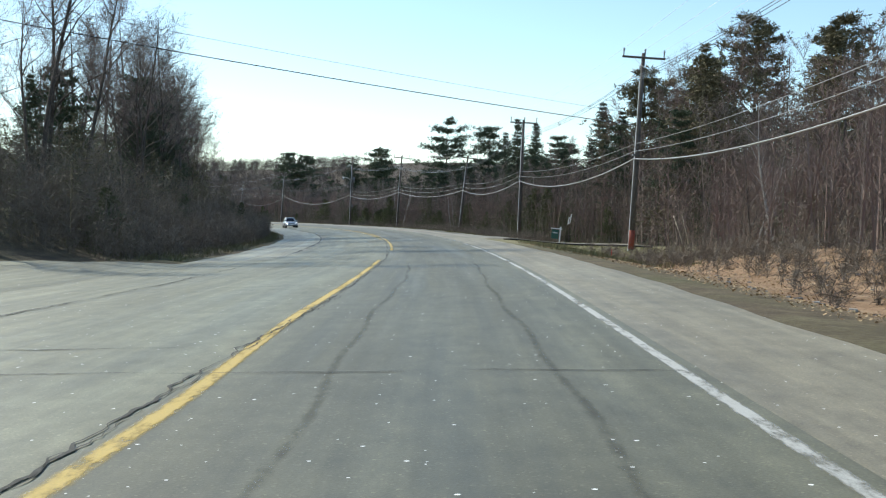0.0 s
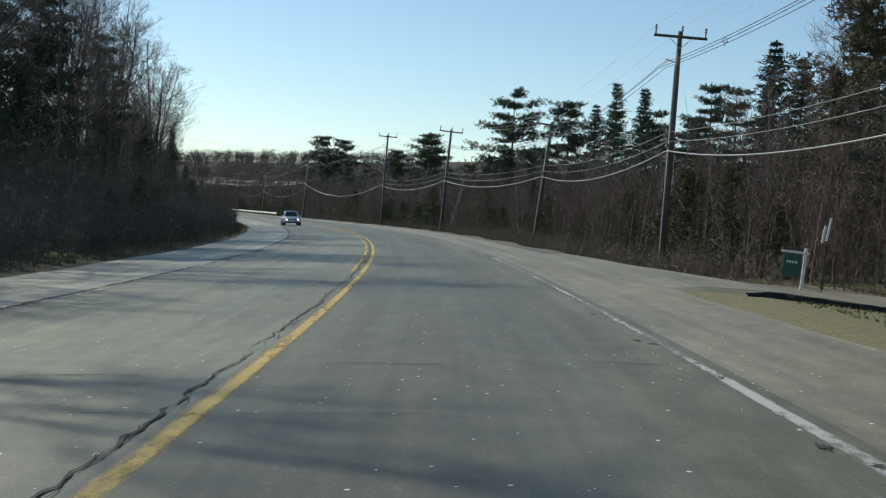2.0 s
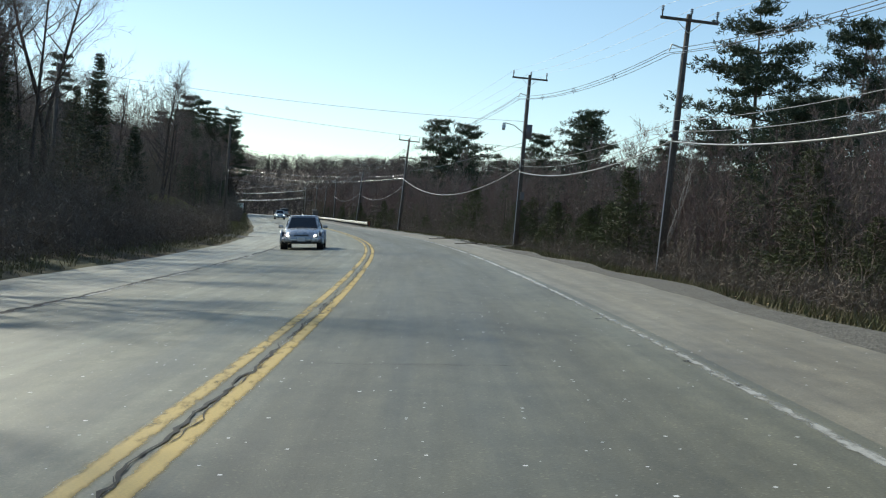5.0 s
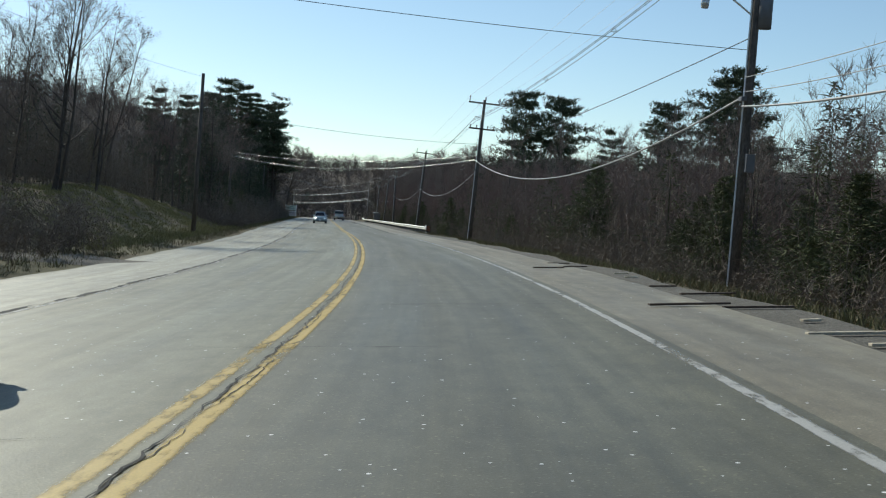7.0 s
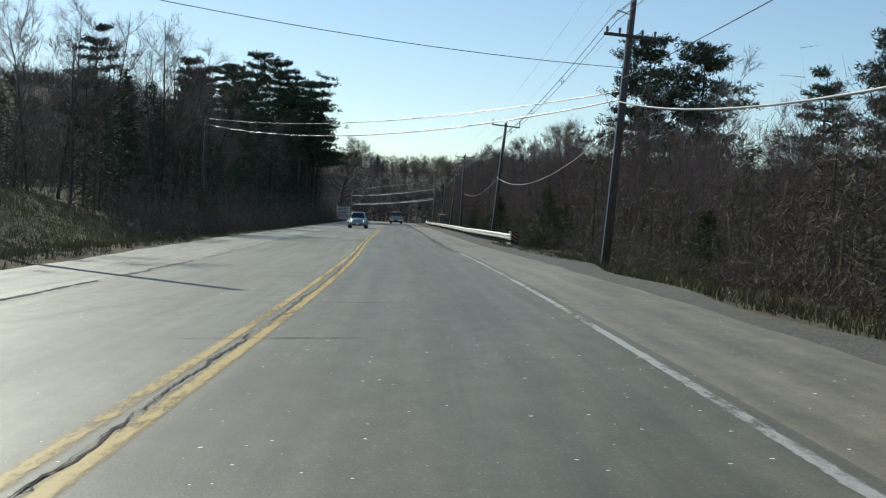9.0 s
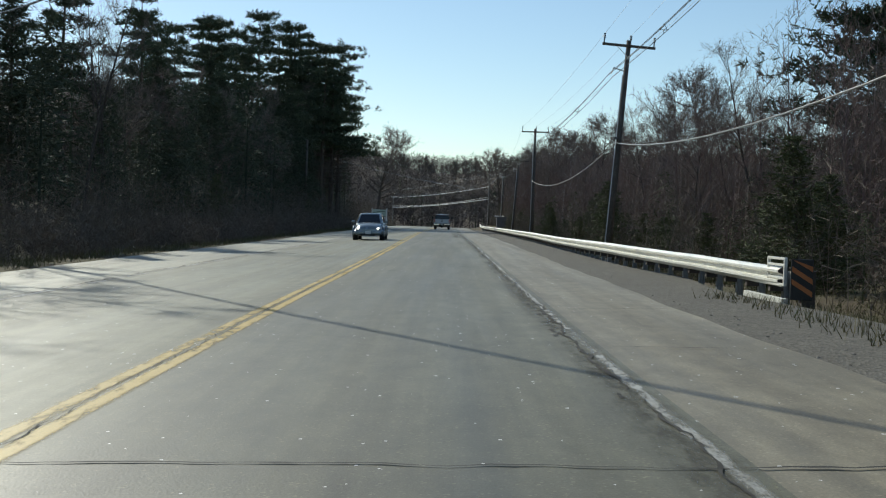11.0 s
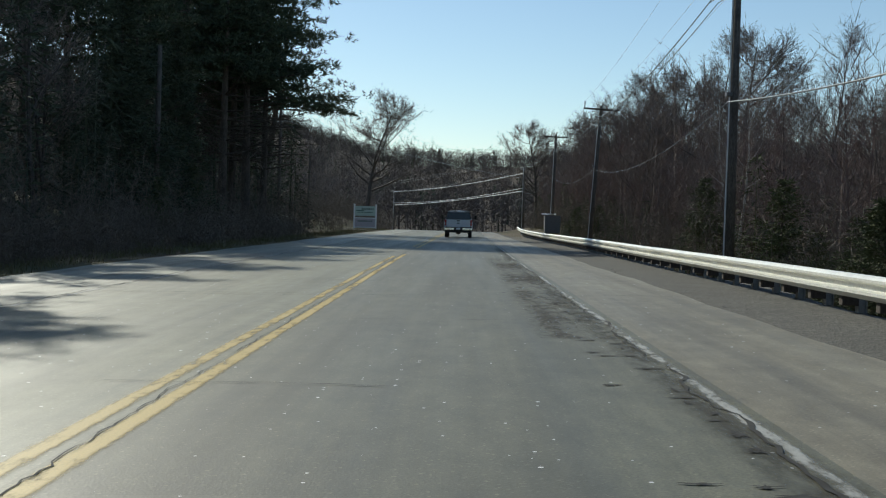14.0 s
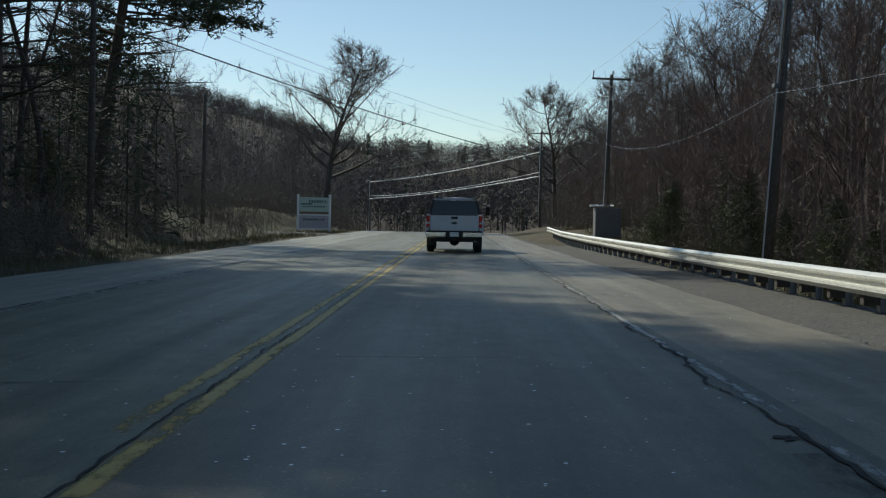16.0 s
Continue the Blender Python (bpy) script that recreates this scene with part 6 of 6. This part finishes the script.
    part("step_pad", box(1.96, 0.20, 0.03, (0, -3.29, 0.765), 0.01), M["black"], bump, "black bumper step pad")
    part("valance", box(1.8, 0.06, 0.16, (0, -3.18, 0.50), 0.02), M["black"], t)
    part("hitch", box(0.10, 0.5, 0.10, (0, -3.25, 0.45), 0.01), M["black"], t)
    part("spare_tyre", rod((0, -2.75, 0.55), (0, -2.75, 0.80), 0.36, 0.36, 20), M["rubber"], t, smooth=True)
    ax = rod((-0.8, -2.12, 0.42), (0.8, -2.12, 0.42), 0.06)
    bmesh.ops.create_uvsphere(ax, u_segments=12, v_segments=8, radius=0.2, matrix=Matrix.Translation((0.0, -2.12, 0.42)))
    part("rear_axle", ax, M["black"], t)
    for x in (-1, 1):
        part("frame_rail", box(0.09, 5.6, 0.16, (0.45 * x, -0.2, 0.60)), M["black"], t)
        part("mud_flap", box(0.30, 0.02, 0.32, (0.84 * x, -2.62, 0.42), 0.0), M["black"], t)
        for y in (-2.12, 1.9):
            wheel("wheel", t, 0.86 * x, y, 0.42, 0.28, x, "chrome")
        mir = part("mirror_arm", box(0.28, 0.05, 0.05, (1.08 * x, 1.02, 1.46), 0.012), M["black"], t)
        head = part("mirror", box(0.20, 0.12, 0.34, (1.27 * x, 1.0, 1.52), 0.03), M["black"], t, "tall black towing mirror")
        part("mirror_glass", box(0.16, 0.01, 0.29, (1.27 * x, 0.935, 1.52), 0.004), M["pane"], head)
        part("door_handle", box(0.03, 0.16, 0.04, (1.0 * x, -0.05, 1.18), 0.01), M["chrome"], t)
        part("headlamp", box(0.30, 0.1, 0.22, (0.74 * x, 3.05, 1.03), 0.03), M["lens"], t)
    part("exhaust", rod((0.75, -3.1, 0.42), (0.75, -2.3, 0.45), 0.05), M["post_steel"], t)
    part("front_bumper", box(1.96, 0.22, 0.26, (0, 3.12, 0.60), 0.05), M["chrome"], t)
    part("grille", box(1.1, 0.06, 0.40, (0, 3.07, 1.0), 0.03), M["chrome"], t)
    return t


def rounded(ob, levels=2):
    """Soft pressed-steel curves."""
    m = ob.modifiers.new("round", "SUBSURF")
    m.levels = m.render_levels = levels
    return ob


def pane(corners, thick, inset=0.0):
    """A flat window of four corners, drawn in from its edges and given thickness inwards."""
    c = [Vector(p) for p in corners]
    mid = sum(c, Vector()) / 4
    c = [p + (mid - p).normalized() * inset for p in c]
    n = (c[1] - c[0]).cross(c[3] - c[0]).normalized()
    bm = bmesh.new()
    out = [bm.verts.new(p + n * 0.006) for p in c]
    back = [bm.verts.new(p - n * thick) for p in c]
    bm.faces.new(out)
    bm.faces.new(list(reversed(back)))
    for i in range(4):
        bm.faces.new((out[i], back[i], back[(i + 1) % 4], out[(i + 1) % 4]))
    return bm


def build_car(at, label, paint, tall, length, lit_lamps):
    """An oncoming car; y points to its nose."""
    t = thing("car", label, "car", at)
    h = 1.0 if tall else 0.9
    L = length / 2
    p = M[paint]
    belt = 0.98 * h
    top = 1.49 if tall else 1.40
    hood = 0.93 * h
    body = loft([ring(-L, 0.60, 0.58, 0.40, 0.80 * h, 0.12), ring(-L + 0.10, 0.78, 0.74, 0.28, 0.92 * h, 0.14), ring(-L + 0.55, 0.85, 0.80, 0.22, belt, 0.14),
                 ring(-L + 1.3, 0.85, 0.81, 0.21, belt, 0.12), ring(0.2, 0.85, 0.81, 0.21, belt, 0.12), ring(L - 1.35, 0.85, 0.80, 0.21, belt - 0.01, 0.14, 0.02), ring(L - 1.0, 0.85, 0.76, 0.22, hood, 0.2, 0.05),
                 ring(L - 0.5, 0.84, 0.70, 0.24, hood - 0.05, 0.22, 0.05), ring(L - 0.12, 0.78, 0.60, 0.28, hood - 0.16, 0.2, 0.03), ring(L, 0.62, 0.48, 0.36, hood - 0.30, 0.14)])
    rounded(part("body", body, p, t, smooth=True))
    # cabin: lower and upper outlines of the painted shell
    yb0, yb1 = (-L + 0.16, L - 1.12) if tall else (-L + 0.75, L - 1.30)
    yt0, yt1 = (-L + 0.42, 0.42) if tall else (-L + 1.35, 0.30)
    lo, hi, zb, zt = 0.77, 0.60, belt - 0.05, top - 0.07
    low = [(-lo + 0.10, yb1, zb), (lo - 0.10, yb1, zb), (lo, yb1 - 0.35, zb), (lo, yb0 + 0.2, zb), (lo - 0.12, yb0, zb), (-lo + 0.12, yb0, zb), (-lo, yb0 + 0.2, zb), (-lo, yb1 - 0.35, zb)]
    upp = [(-hi + 0.06, yt1, zt), (hi - 0.06, yt1, zt), (hi, yt1 - 0.2, zt), (hi, yt0 + 0.15, zt), (hi - 0.08, yt0, zt), (-hi + 0.08, yt0, zt), (-hi, yt0 + 0.15, zt), (-hi, yt1 - 0.2, zt)]
    part("cabin", loft([low, upp]), p, t)
    cap = [[(x * k, (y - 0.5 * (yt0 + yt1)) * k + 0.5 * (yt0 + yt1), z) for x, y, z in upp] for k in (1.0, 1.03, 0.97, 0.7)]
    cap = [[(x, y, zt + dz) for x, y, z in row] for row, dz in zip(cap, (-0.02, 0.015, 0.055, 0.075))]
    rounded(part("roof", loft(cap), p, t, smooth=True), 1)

    def side(q0, q1, r0=0.06, r1=0.92):
        """A window in the right-hand wall of the cabin between two shares of its length."""
        def at_(q, r):
            b0, b1 = Vector(low[3]), Vector(low[2])
            t0, t1 = Vector(upp[3]), Vector(upp[2])
            return (b0.lerp(b1, q)).lerp(t0.lerp(t1, q), r)
        return [at_(q0, r0), at_(q1, r0), at_(q1, r1), at_(q0, r1)]

    part("windscreen", pane([low[1], low[0], upp[0], upp[1]], 0.02, 0.07), M["pane"], t, "dark windscreen")
    part("rear_window", pane([low[5], low[4], upp[4], upp[5]], 0.02, 0.12), M["pane"], t, "dark rear window")
    for q0, q1 in ((0.05, 0.27), (0.31, 0.60), (0.64, 0.97)) if tall else ((0.08, 0.48), (0.53, 0.96)):
        c = side(q0, q1)
        part("side_window", pane([c[0], c[1], c[2], c[3]], 0.02), M["pane"], t, "dark side window")
        c = [Vector((-v.x, v.y, v.z)) for v in c]
        part("side_window", pane([c[1], c[0], c[3], c[2]], 0.02), M["pane"], t, "dark side window")
    for x in (-1, 1):
        part("windscreen_corner", pane([low[2], low[1], upp[1], upp[2]] if x > 0 else [low[0], low[7], upp[7], upp[0]], 0.02, 0.16), M["pane"], t, "dark quarter window")
        for y in (-L + 0.85, L - 0.88):
            wheel("wheel", t, 0.78 * x, y, 0.325, 0.2, x, "silver_paint")
            bm = rod((0.60 * x, y, 0.335), (0.872 * x, y, 0.335), 0.375, 0.375, 28)
            part("wheel_well", bm, M["black"], t, "dark wheel opening")
            arc = [(math.cos(a), math.sin(a)) for a in np.linspace(-0.25, math.pi + 0.25, 17)]
            fl = loft([[(0.80 * x, y + 0.37 * c, 0.335 + 0.37 * s_), (0.895 * x, y + 0.375 * c, 0.335 + 0.375 * s_), (0.89 * x, y + 0.43 * c, 0.335 + 0.43 * s_), (0.80 * x, y + 0.50 * c, 0.335 + 0.48 * s_)] for c, s_ in arc])
            part("fender", fl, p, t, smooth=True)
        em = bmesh.new()
        bmesh.ops.create_uvsphere(em, u_segments=18, v_segments=10, radius=1, matrix=Matrix.Translation((0.56 * x, L - 0.14, 0.64 * h)) @ Matrix.Diagonal((0.14, 0.10, 0.085, 1)))
        lamp = part("headlamp", em, M["lens"], t, "clear rounded headlamp", True)
        em = bmesh.new()
        bmesh.ops.create_uvsphere(em, u_segments=14, v_segments=8, radius=1, matrix=Matrix.Translation((0.55 * x, L - 0.06, 0.64 * h)) @ Matrix.Diagonal((0.06, 0.04, 0.045, 1)))
        part("lamp_bulb", em, M["lit"] if (lit_lamps == 2 or x == lit_lamps) else M["amber"], lamp, "lit headlamp")
        part("mirror", box(0.20, 0.12, 0.13, (0.92 * x, yb1 - 0.45, belt + 0.04), 0.045), p, t)
        part("fog_lamp", box(0.14, 0.06, 0.09, (0.56 * x, L - 0.05, 0.37), 0.03), M["black"], t)
        part("tail_lamp", box(0.14, 0.08, 0.24, (0.66 * x, -L + 0.07, 0.72 * h), 0.03), M["tail"], t)
        for y in (-0.62, 0.32):
            part("door_handle", box(0.03, 0.14, 0.03, (0.845 * x, y, 0.80 * h), 0.008), M["chrome"], t)
        for y in (-0.78, 0.14):
            part("door_seam", box(0.012, 0.012, 0.55 * h, (0.853 * x, y, 0.56 * h), 0.0), M["black"], t)
    part("grille", box(0.60, 0.06, 0.20, (0, L - 0.06, 0.56 * h), 0.03), M["black"], t, "dark grille")
    rounded(part("bumper", box(1.46, 0.20, 0.17, (0, L - 0.07, 0.40), 0.05), p, t, smooth=True), 1)
    part("air_intake", box(0.8, 0.05, 0.10, (0, L + 0.015, 0.31), 0.02), M["black"], t)
    part("plate", box(0.31, 0.012, 0.155, (0, L + 0.042, 0.42), 0.004), M["white_paint"], t, "white number plate")
    for x in (-0.3, 0.3):
        part("wiper", rod((x, yb1 + 0.01, zb + 0.06), (x - 0.38, yb1 - 0.06, zb + 0.12), 0.01, sides=5), M["black"], t)
    return t


build_pickup(on_road(412.5, 1.55))
build_car(on_road(320.6, -1.95, 180), "blue-grey tall retro wagon with both headlamps lit, oncoming", "blue_paint", True, 4.45, 2)
build_car(on_road(170, -2.75, 180), "grey-blue sedan with both headlamps lit, oncoming", "silver_paint", False, 4.7, 2)


# ---- roadside things ----
def build_tall_sign(at):
    t = thing("tall_sign", "white-framed roadside sign with green and grey panels on two posts", "sign", at)
    for x in (-1.28, 1.28):
        part("post", box(0.16, 0.16, 3.1, (x, 0, 1.35), 0.012), M["white_paint"], t, "white square post")
        part("cap", box(0.22, 0.22, 0.06, (x, 0, 2.93), 0.015), M["white_paint"], t)
    a = part("upper_panel", box(2.40, 0.10, 1.12, (0, 0, 2.18), 0.015), M["sign_green"], t, "pale green upper panel")
    bars(a, -0.45, 1.05, -0.056, 2.42, 0.22, 7, M["letter"], 3)
    bars(a, -0.95, 0.95, -0.056, 2.02, 0.12, 10, M["letter"], 4)
    part("swoosh", box(0.9, 0.006, 0.10, (-0.6, -0.056, 2.22), 0.0), M["green_sign"], a)
    part("rail", box(2.42, 0.14, 0.10, (0, 0, 1.36), 0.012), M["white_paint"], t, "white cross rail")
    b = part("lower_panel", box(2.40, 0.08, 0.98, (0, 0, 0.80), 0.012), M["sign_grey"], t, "grey reader board")
    bars(b, -0.9, 0.9, -0.045, 1.0, 0.16, 9, M["letter"], 5)
    part("rail", box(2.42, 0.14, 0.10, (0, 0, 0.27), 0.012), M["white_paint"], t, "white cross rail")


build_tall_sign(pose(*land(462, -9.8), 0, 0, heading(462) - 6))


def build_green_sign(at):
    t = thing("hanging_sign", "white post with an arm and a hanging green board", "sign", at)
    part("post", box(0.13, 0.13, 2.1, (0, 0, 0.95), 0.01), M["white_paint"], t, "white square post")
    part("arm", box(1.15, 0.10, 0.10, (-0.42, 0, 1.78), 0.01), M["white_paint"], t, "white arm")
    b = part("board", box(0.72, 0.05, 0.95, (-0.52, 0, 1.20), 0.012), M["green_sign"], t, "dark green board")
    bars(b, -0.78, -0.28, -0.03, 1.35, 0.10, 4, M["white_paint"], 8)


g = land(83.8, 12.5)
build_green_sign(pose(g.x, g.y, g.z, 0, 4, heading(84) - 12) @ Matrix.Scale(0.68, 4))
t = thing("reflector_post", "thin dark stake with two narrow white panels near the wood", "reflector", on_land(84.2, 13.3))
part("stake", rod((-0.06, 0, -0.3), (0.02, 0.03, 1.95), 0.018, sides=6), M["block"], t)
for x, h in ((-0.085, 0.50), (0.055, 0.68)):
    part("panel", box(0.07, 0.03, h, (x, -0.03, 1.90 + x), 0.012, Matrix.Rotation(radians(9), 4, "Y")), M["white_paint"], t, "white panel")

for s, u, tilt in ((64.4, 15.95, -20), (64.1, 16.15, -14.5)):
    o = thing("guy_stake", "leaning pale wooden stake at the wood's edge", "stake", on_land(s, u, 0, 0, tilt), "leaning stakes")
    part("shaft", rod((0, 0, -0.3), (0, 0, 2.0), 0.036, 0.03, 8), M["pale_lumber"], o, smooth=True)
# boards strewn on the shoulder: station, offset, length, turn, material
for s, u, ln, turn, mat in ((192.3, 4.7, 0.75, -6, 0), (196.0, 5.5, 0.6, -8, 0), (192.9, 5.45, 0.6, -4, 0), (189.6, 5.95, 0.32, -6, 1), (188.0, 5.86, 0.3, -6, 1), (184.6, 5.75, 0.5, 6, 0), (182.4, 6.0, 0.95, 14, 0),
                            (179.6, 5.05, 1.2, 15, 0), (179.4, 5.95, 1.0, 8, 0), (177.2, 5.95, 0.25, 20, 1), (175.6, 6.1, 1.5, 12, 2), (174.4, 6.0, 0.8, 10, 1)):
    m = on_road(s, u, turn - 4) @ Matrix.Translation((0, 0, 0.03 if u < 5.5 else 0.0))
    o = thing("board", ("dark wet board lying on the road shoulder", "pale split board lying on the gravel", "pale long plank lying on the gravel")[mat], "board", m, "strewn boards")
    part("plank", box(ln, 0.08, 0.03, (0, 0, 0.0), 0.005), (M["lumber"], M["pale_lumber"], M["pale_lumber"])[mat], o)

# low covered stack and posts behind the guardrail
m = on_land(437, 10.3, 0)
t = thing("covered_stack", "grey board-covered stack with a crumpled pale sheet on top", "stack", m)
part("body", box(1.5, 1.2, 1.9, (0, 0, 0.85), 0.05), M["tarp"], t)
rs = random.Random(4)
bm = bmesh.new()
bmesh.ops.create_grid(bm, x_segments=10, y_segments=8, size=0.5, matrix=Matrix.Diagonal((1.3, 1.1, 1, 1)))
for v in bm.verts:
    v.co.z += rs.uniform(0, 0.14)
bmesh.ops.solidify(bm, geom=bm.faces[:], thickness=0.02)
bmesh.ops.translate(bm, verts=bm.verts, vec=(-0.35, -0.1, 1.86))
part("sheet", bm, M["white_paint"], t, "crumpled white sheet")
for s, u, h in ((428, 14.5, 1.3), (424, 15.2, 1.0), (431, 13.6, 0.9)):
    o = thing("stake", "short weathered grey wooden stake", "stake", on_land(s, u, 0, 0, rs.uniform(-6, 6)), "wooden stakes")
    part("shaft", box(0.12, 0.12, h + 0.3, (0, 0, h / 2 - 0.15), 0.012), M["pole"], o)
o = thing("snow_stake", "thin red snow stake on the verge", "stake", on_land(46.5, 8.6))
part("rod", rod((0, 0, -0.2), (0, 0, 0.45), 0.014, sides=6), M["red"], o)
o = thing("mailbox", "small dark mailbox on a wooden post", "mailbox", on_land(205.5, -9.8, 80) @ Matrix.Scale(0.62, 4))
part("post", box(0.10, 0.10, 1.2, (0, 0, 0.45), 0.01), M["pole"], o)
bm = box(0.2, 0.5, 0.14, (0, 0.05, 1.10), 0.02)
rod((0, -0.2, 1.17), (0, 0.3, 1.17), 0.1, sides=14, bm=bm)
part("box", bm, M["black"], o)


# ---- fine cover of the verges ----
def scatter(name, n, place, low, high, width, mat, label, seed, spread=0.35):
    r = np.random.default_rng(seed)
    a, b = [], []
    for _ in range(n):
        s, u = place(r)
        p = np.array(land(s, u))
        k = 7
        base = p + np.concatenate([r.normal(size=(k, 2)) * 0.12, np.zeros((k, 1))], 1)
        d = np.concatenate([r.normal(size=(k, 2)) * spread, np.ones((k, 1))], 1)
        a.append(base), b.append(base + d * r.uniform(low, high, size=(k, 1)))
    a, b = np.concatenate(a), np.concatenate(b)
    ob = new(name, mesh_of(name, *blades(a, b, np.full(len(a), width), r), M[mat]))
    return tagged(ob, label, "grass", kind="stuff")


def verge_spot(r):
    """A place on the near verge, clear of the turnout."""
    s = r.uniform(40, 246)
    return (s if s < 60 else s + 26), 6.6 + abs(r.normal()) * 2.2


scatter("grass", 900, lambda r: (r.uniform(60, 69.8), 7.2 + 8 * r.random()), 0.015, 0.05, 0.03, "mound_grass", "short flattened tan grass before the turnout", 75, 0.9)
scatter("grass", 7000, verge_spot, 0.06, 0.28, 0.02, "grass", "dry and green grass along the shoulder", 71)
scatter("grass", 2500, lambda r: (r.uniform(272, 470), 9.6 + abs(r.normal()) * 2.0), 0.08, 0.30, 0.02, "grass", "dry grass behind the guardrail", 72)
scatter("grass", 7000, lambda r: (r.uniform(44, 470), -7.4 - abs(r.normal()) * 2.4), 0.06, 0.30, 0.02, "grass", "dry and green grass on the far verge", 73)
scatter("grass", 6500, lambda r: (r.uniform(204, 264), -8.6 - 8 * r.random()), 0.05, 0.2, 0.03, "mound_grass", "green and tan grass covering the mound", 74)


def litter(name, n, place, size, mat, label, seed, flat):
    """Loose leaves or stones lying on the land."""
    r = np.random.default_rng(seed)
    v, f = [], []
    for _ in range(n):
        s, u = place(r)
        p = np.array(land(s, u, 0.02))
        k = size * r.uniform(0.4, 1.6)
        t = r.uniform(0, math.tau)
        i = len(v)
        if flat:
            q = r.normal(size=3) * 0.35
            for a in range(4):
                c = t + a * math.pi / 2
                v.append(p + k * np.array([math.cos(c), math.sin(c), 0.25 + q[0] * math.cos(c) + q[1] * math.sin(c)]))
            f.append((i, i + 1, i + 2, i + 3))
        else:
            for z, w in ((-0.1, 1.0), (0.45, 0.8)):
                for a in range(6):
                    c = t + a * math.pi / 3
                    v.append(p + k * np.array([math.cos(c) * w * r.uniform(0.8, 1.2), math.sin(c) * w * r.uniform(0.6, 1.0), z * r.uniform(0.8, 1.2)]))
            f.append(tuple(i + 6 + a for a in range(6)))
            for a in range(6):
                f.append((i + a, i + (a + 1) % 6, i + 6 + (a + 1) % 6, i + 6 + a))
    ob = new(name, mesh_of(name, v, f, M[mat]))
    return tagged(ob, label, "ground cover", kind="stuff")


litter("leaf_litter", 19000, lambda r: (r.uniform(14, 62), 6.4 + 9 * r.random()), 0.02, "litter", "dead orange-brown leaves on the bank", 81, True)
litter("loose_stones", 260, lambda r: (r.uniform(14, 60), 7.6 + 7 * r.random() ** 1.5), 0.05, "stone", "pale stones scattered on the leafy bank", 82, False)
litter("loose_stones", 900, lambda r: (r.uniform(262, 442), 5.6 + 1.2 * r.random()), 0.016, "stone", "loose gravel beside the guardrail", 83, False)
litter("leaf_litter", 3500, lambda r: (r.uniform(87, 260), 7.0 + 4 * r.random()), 0.045, "litter", "dead leaves along the wood's edge", 84, True)
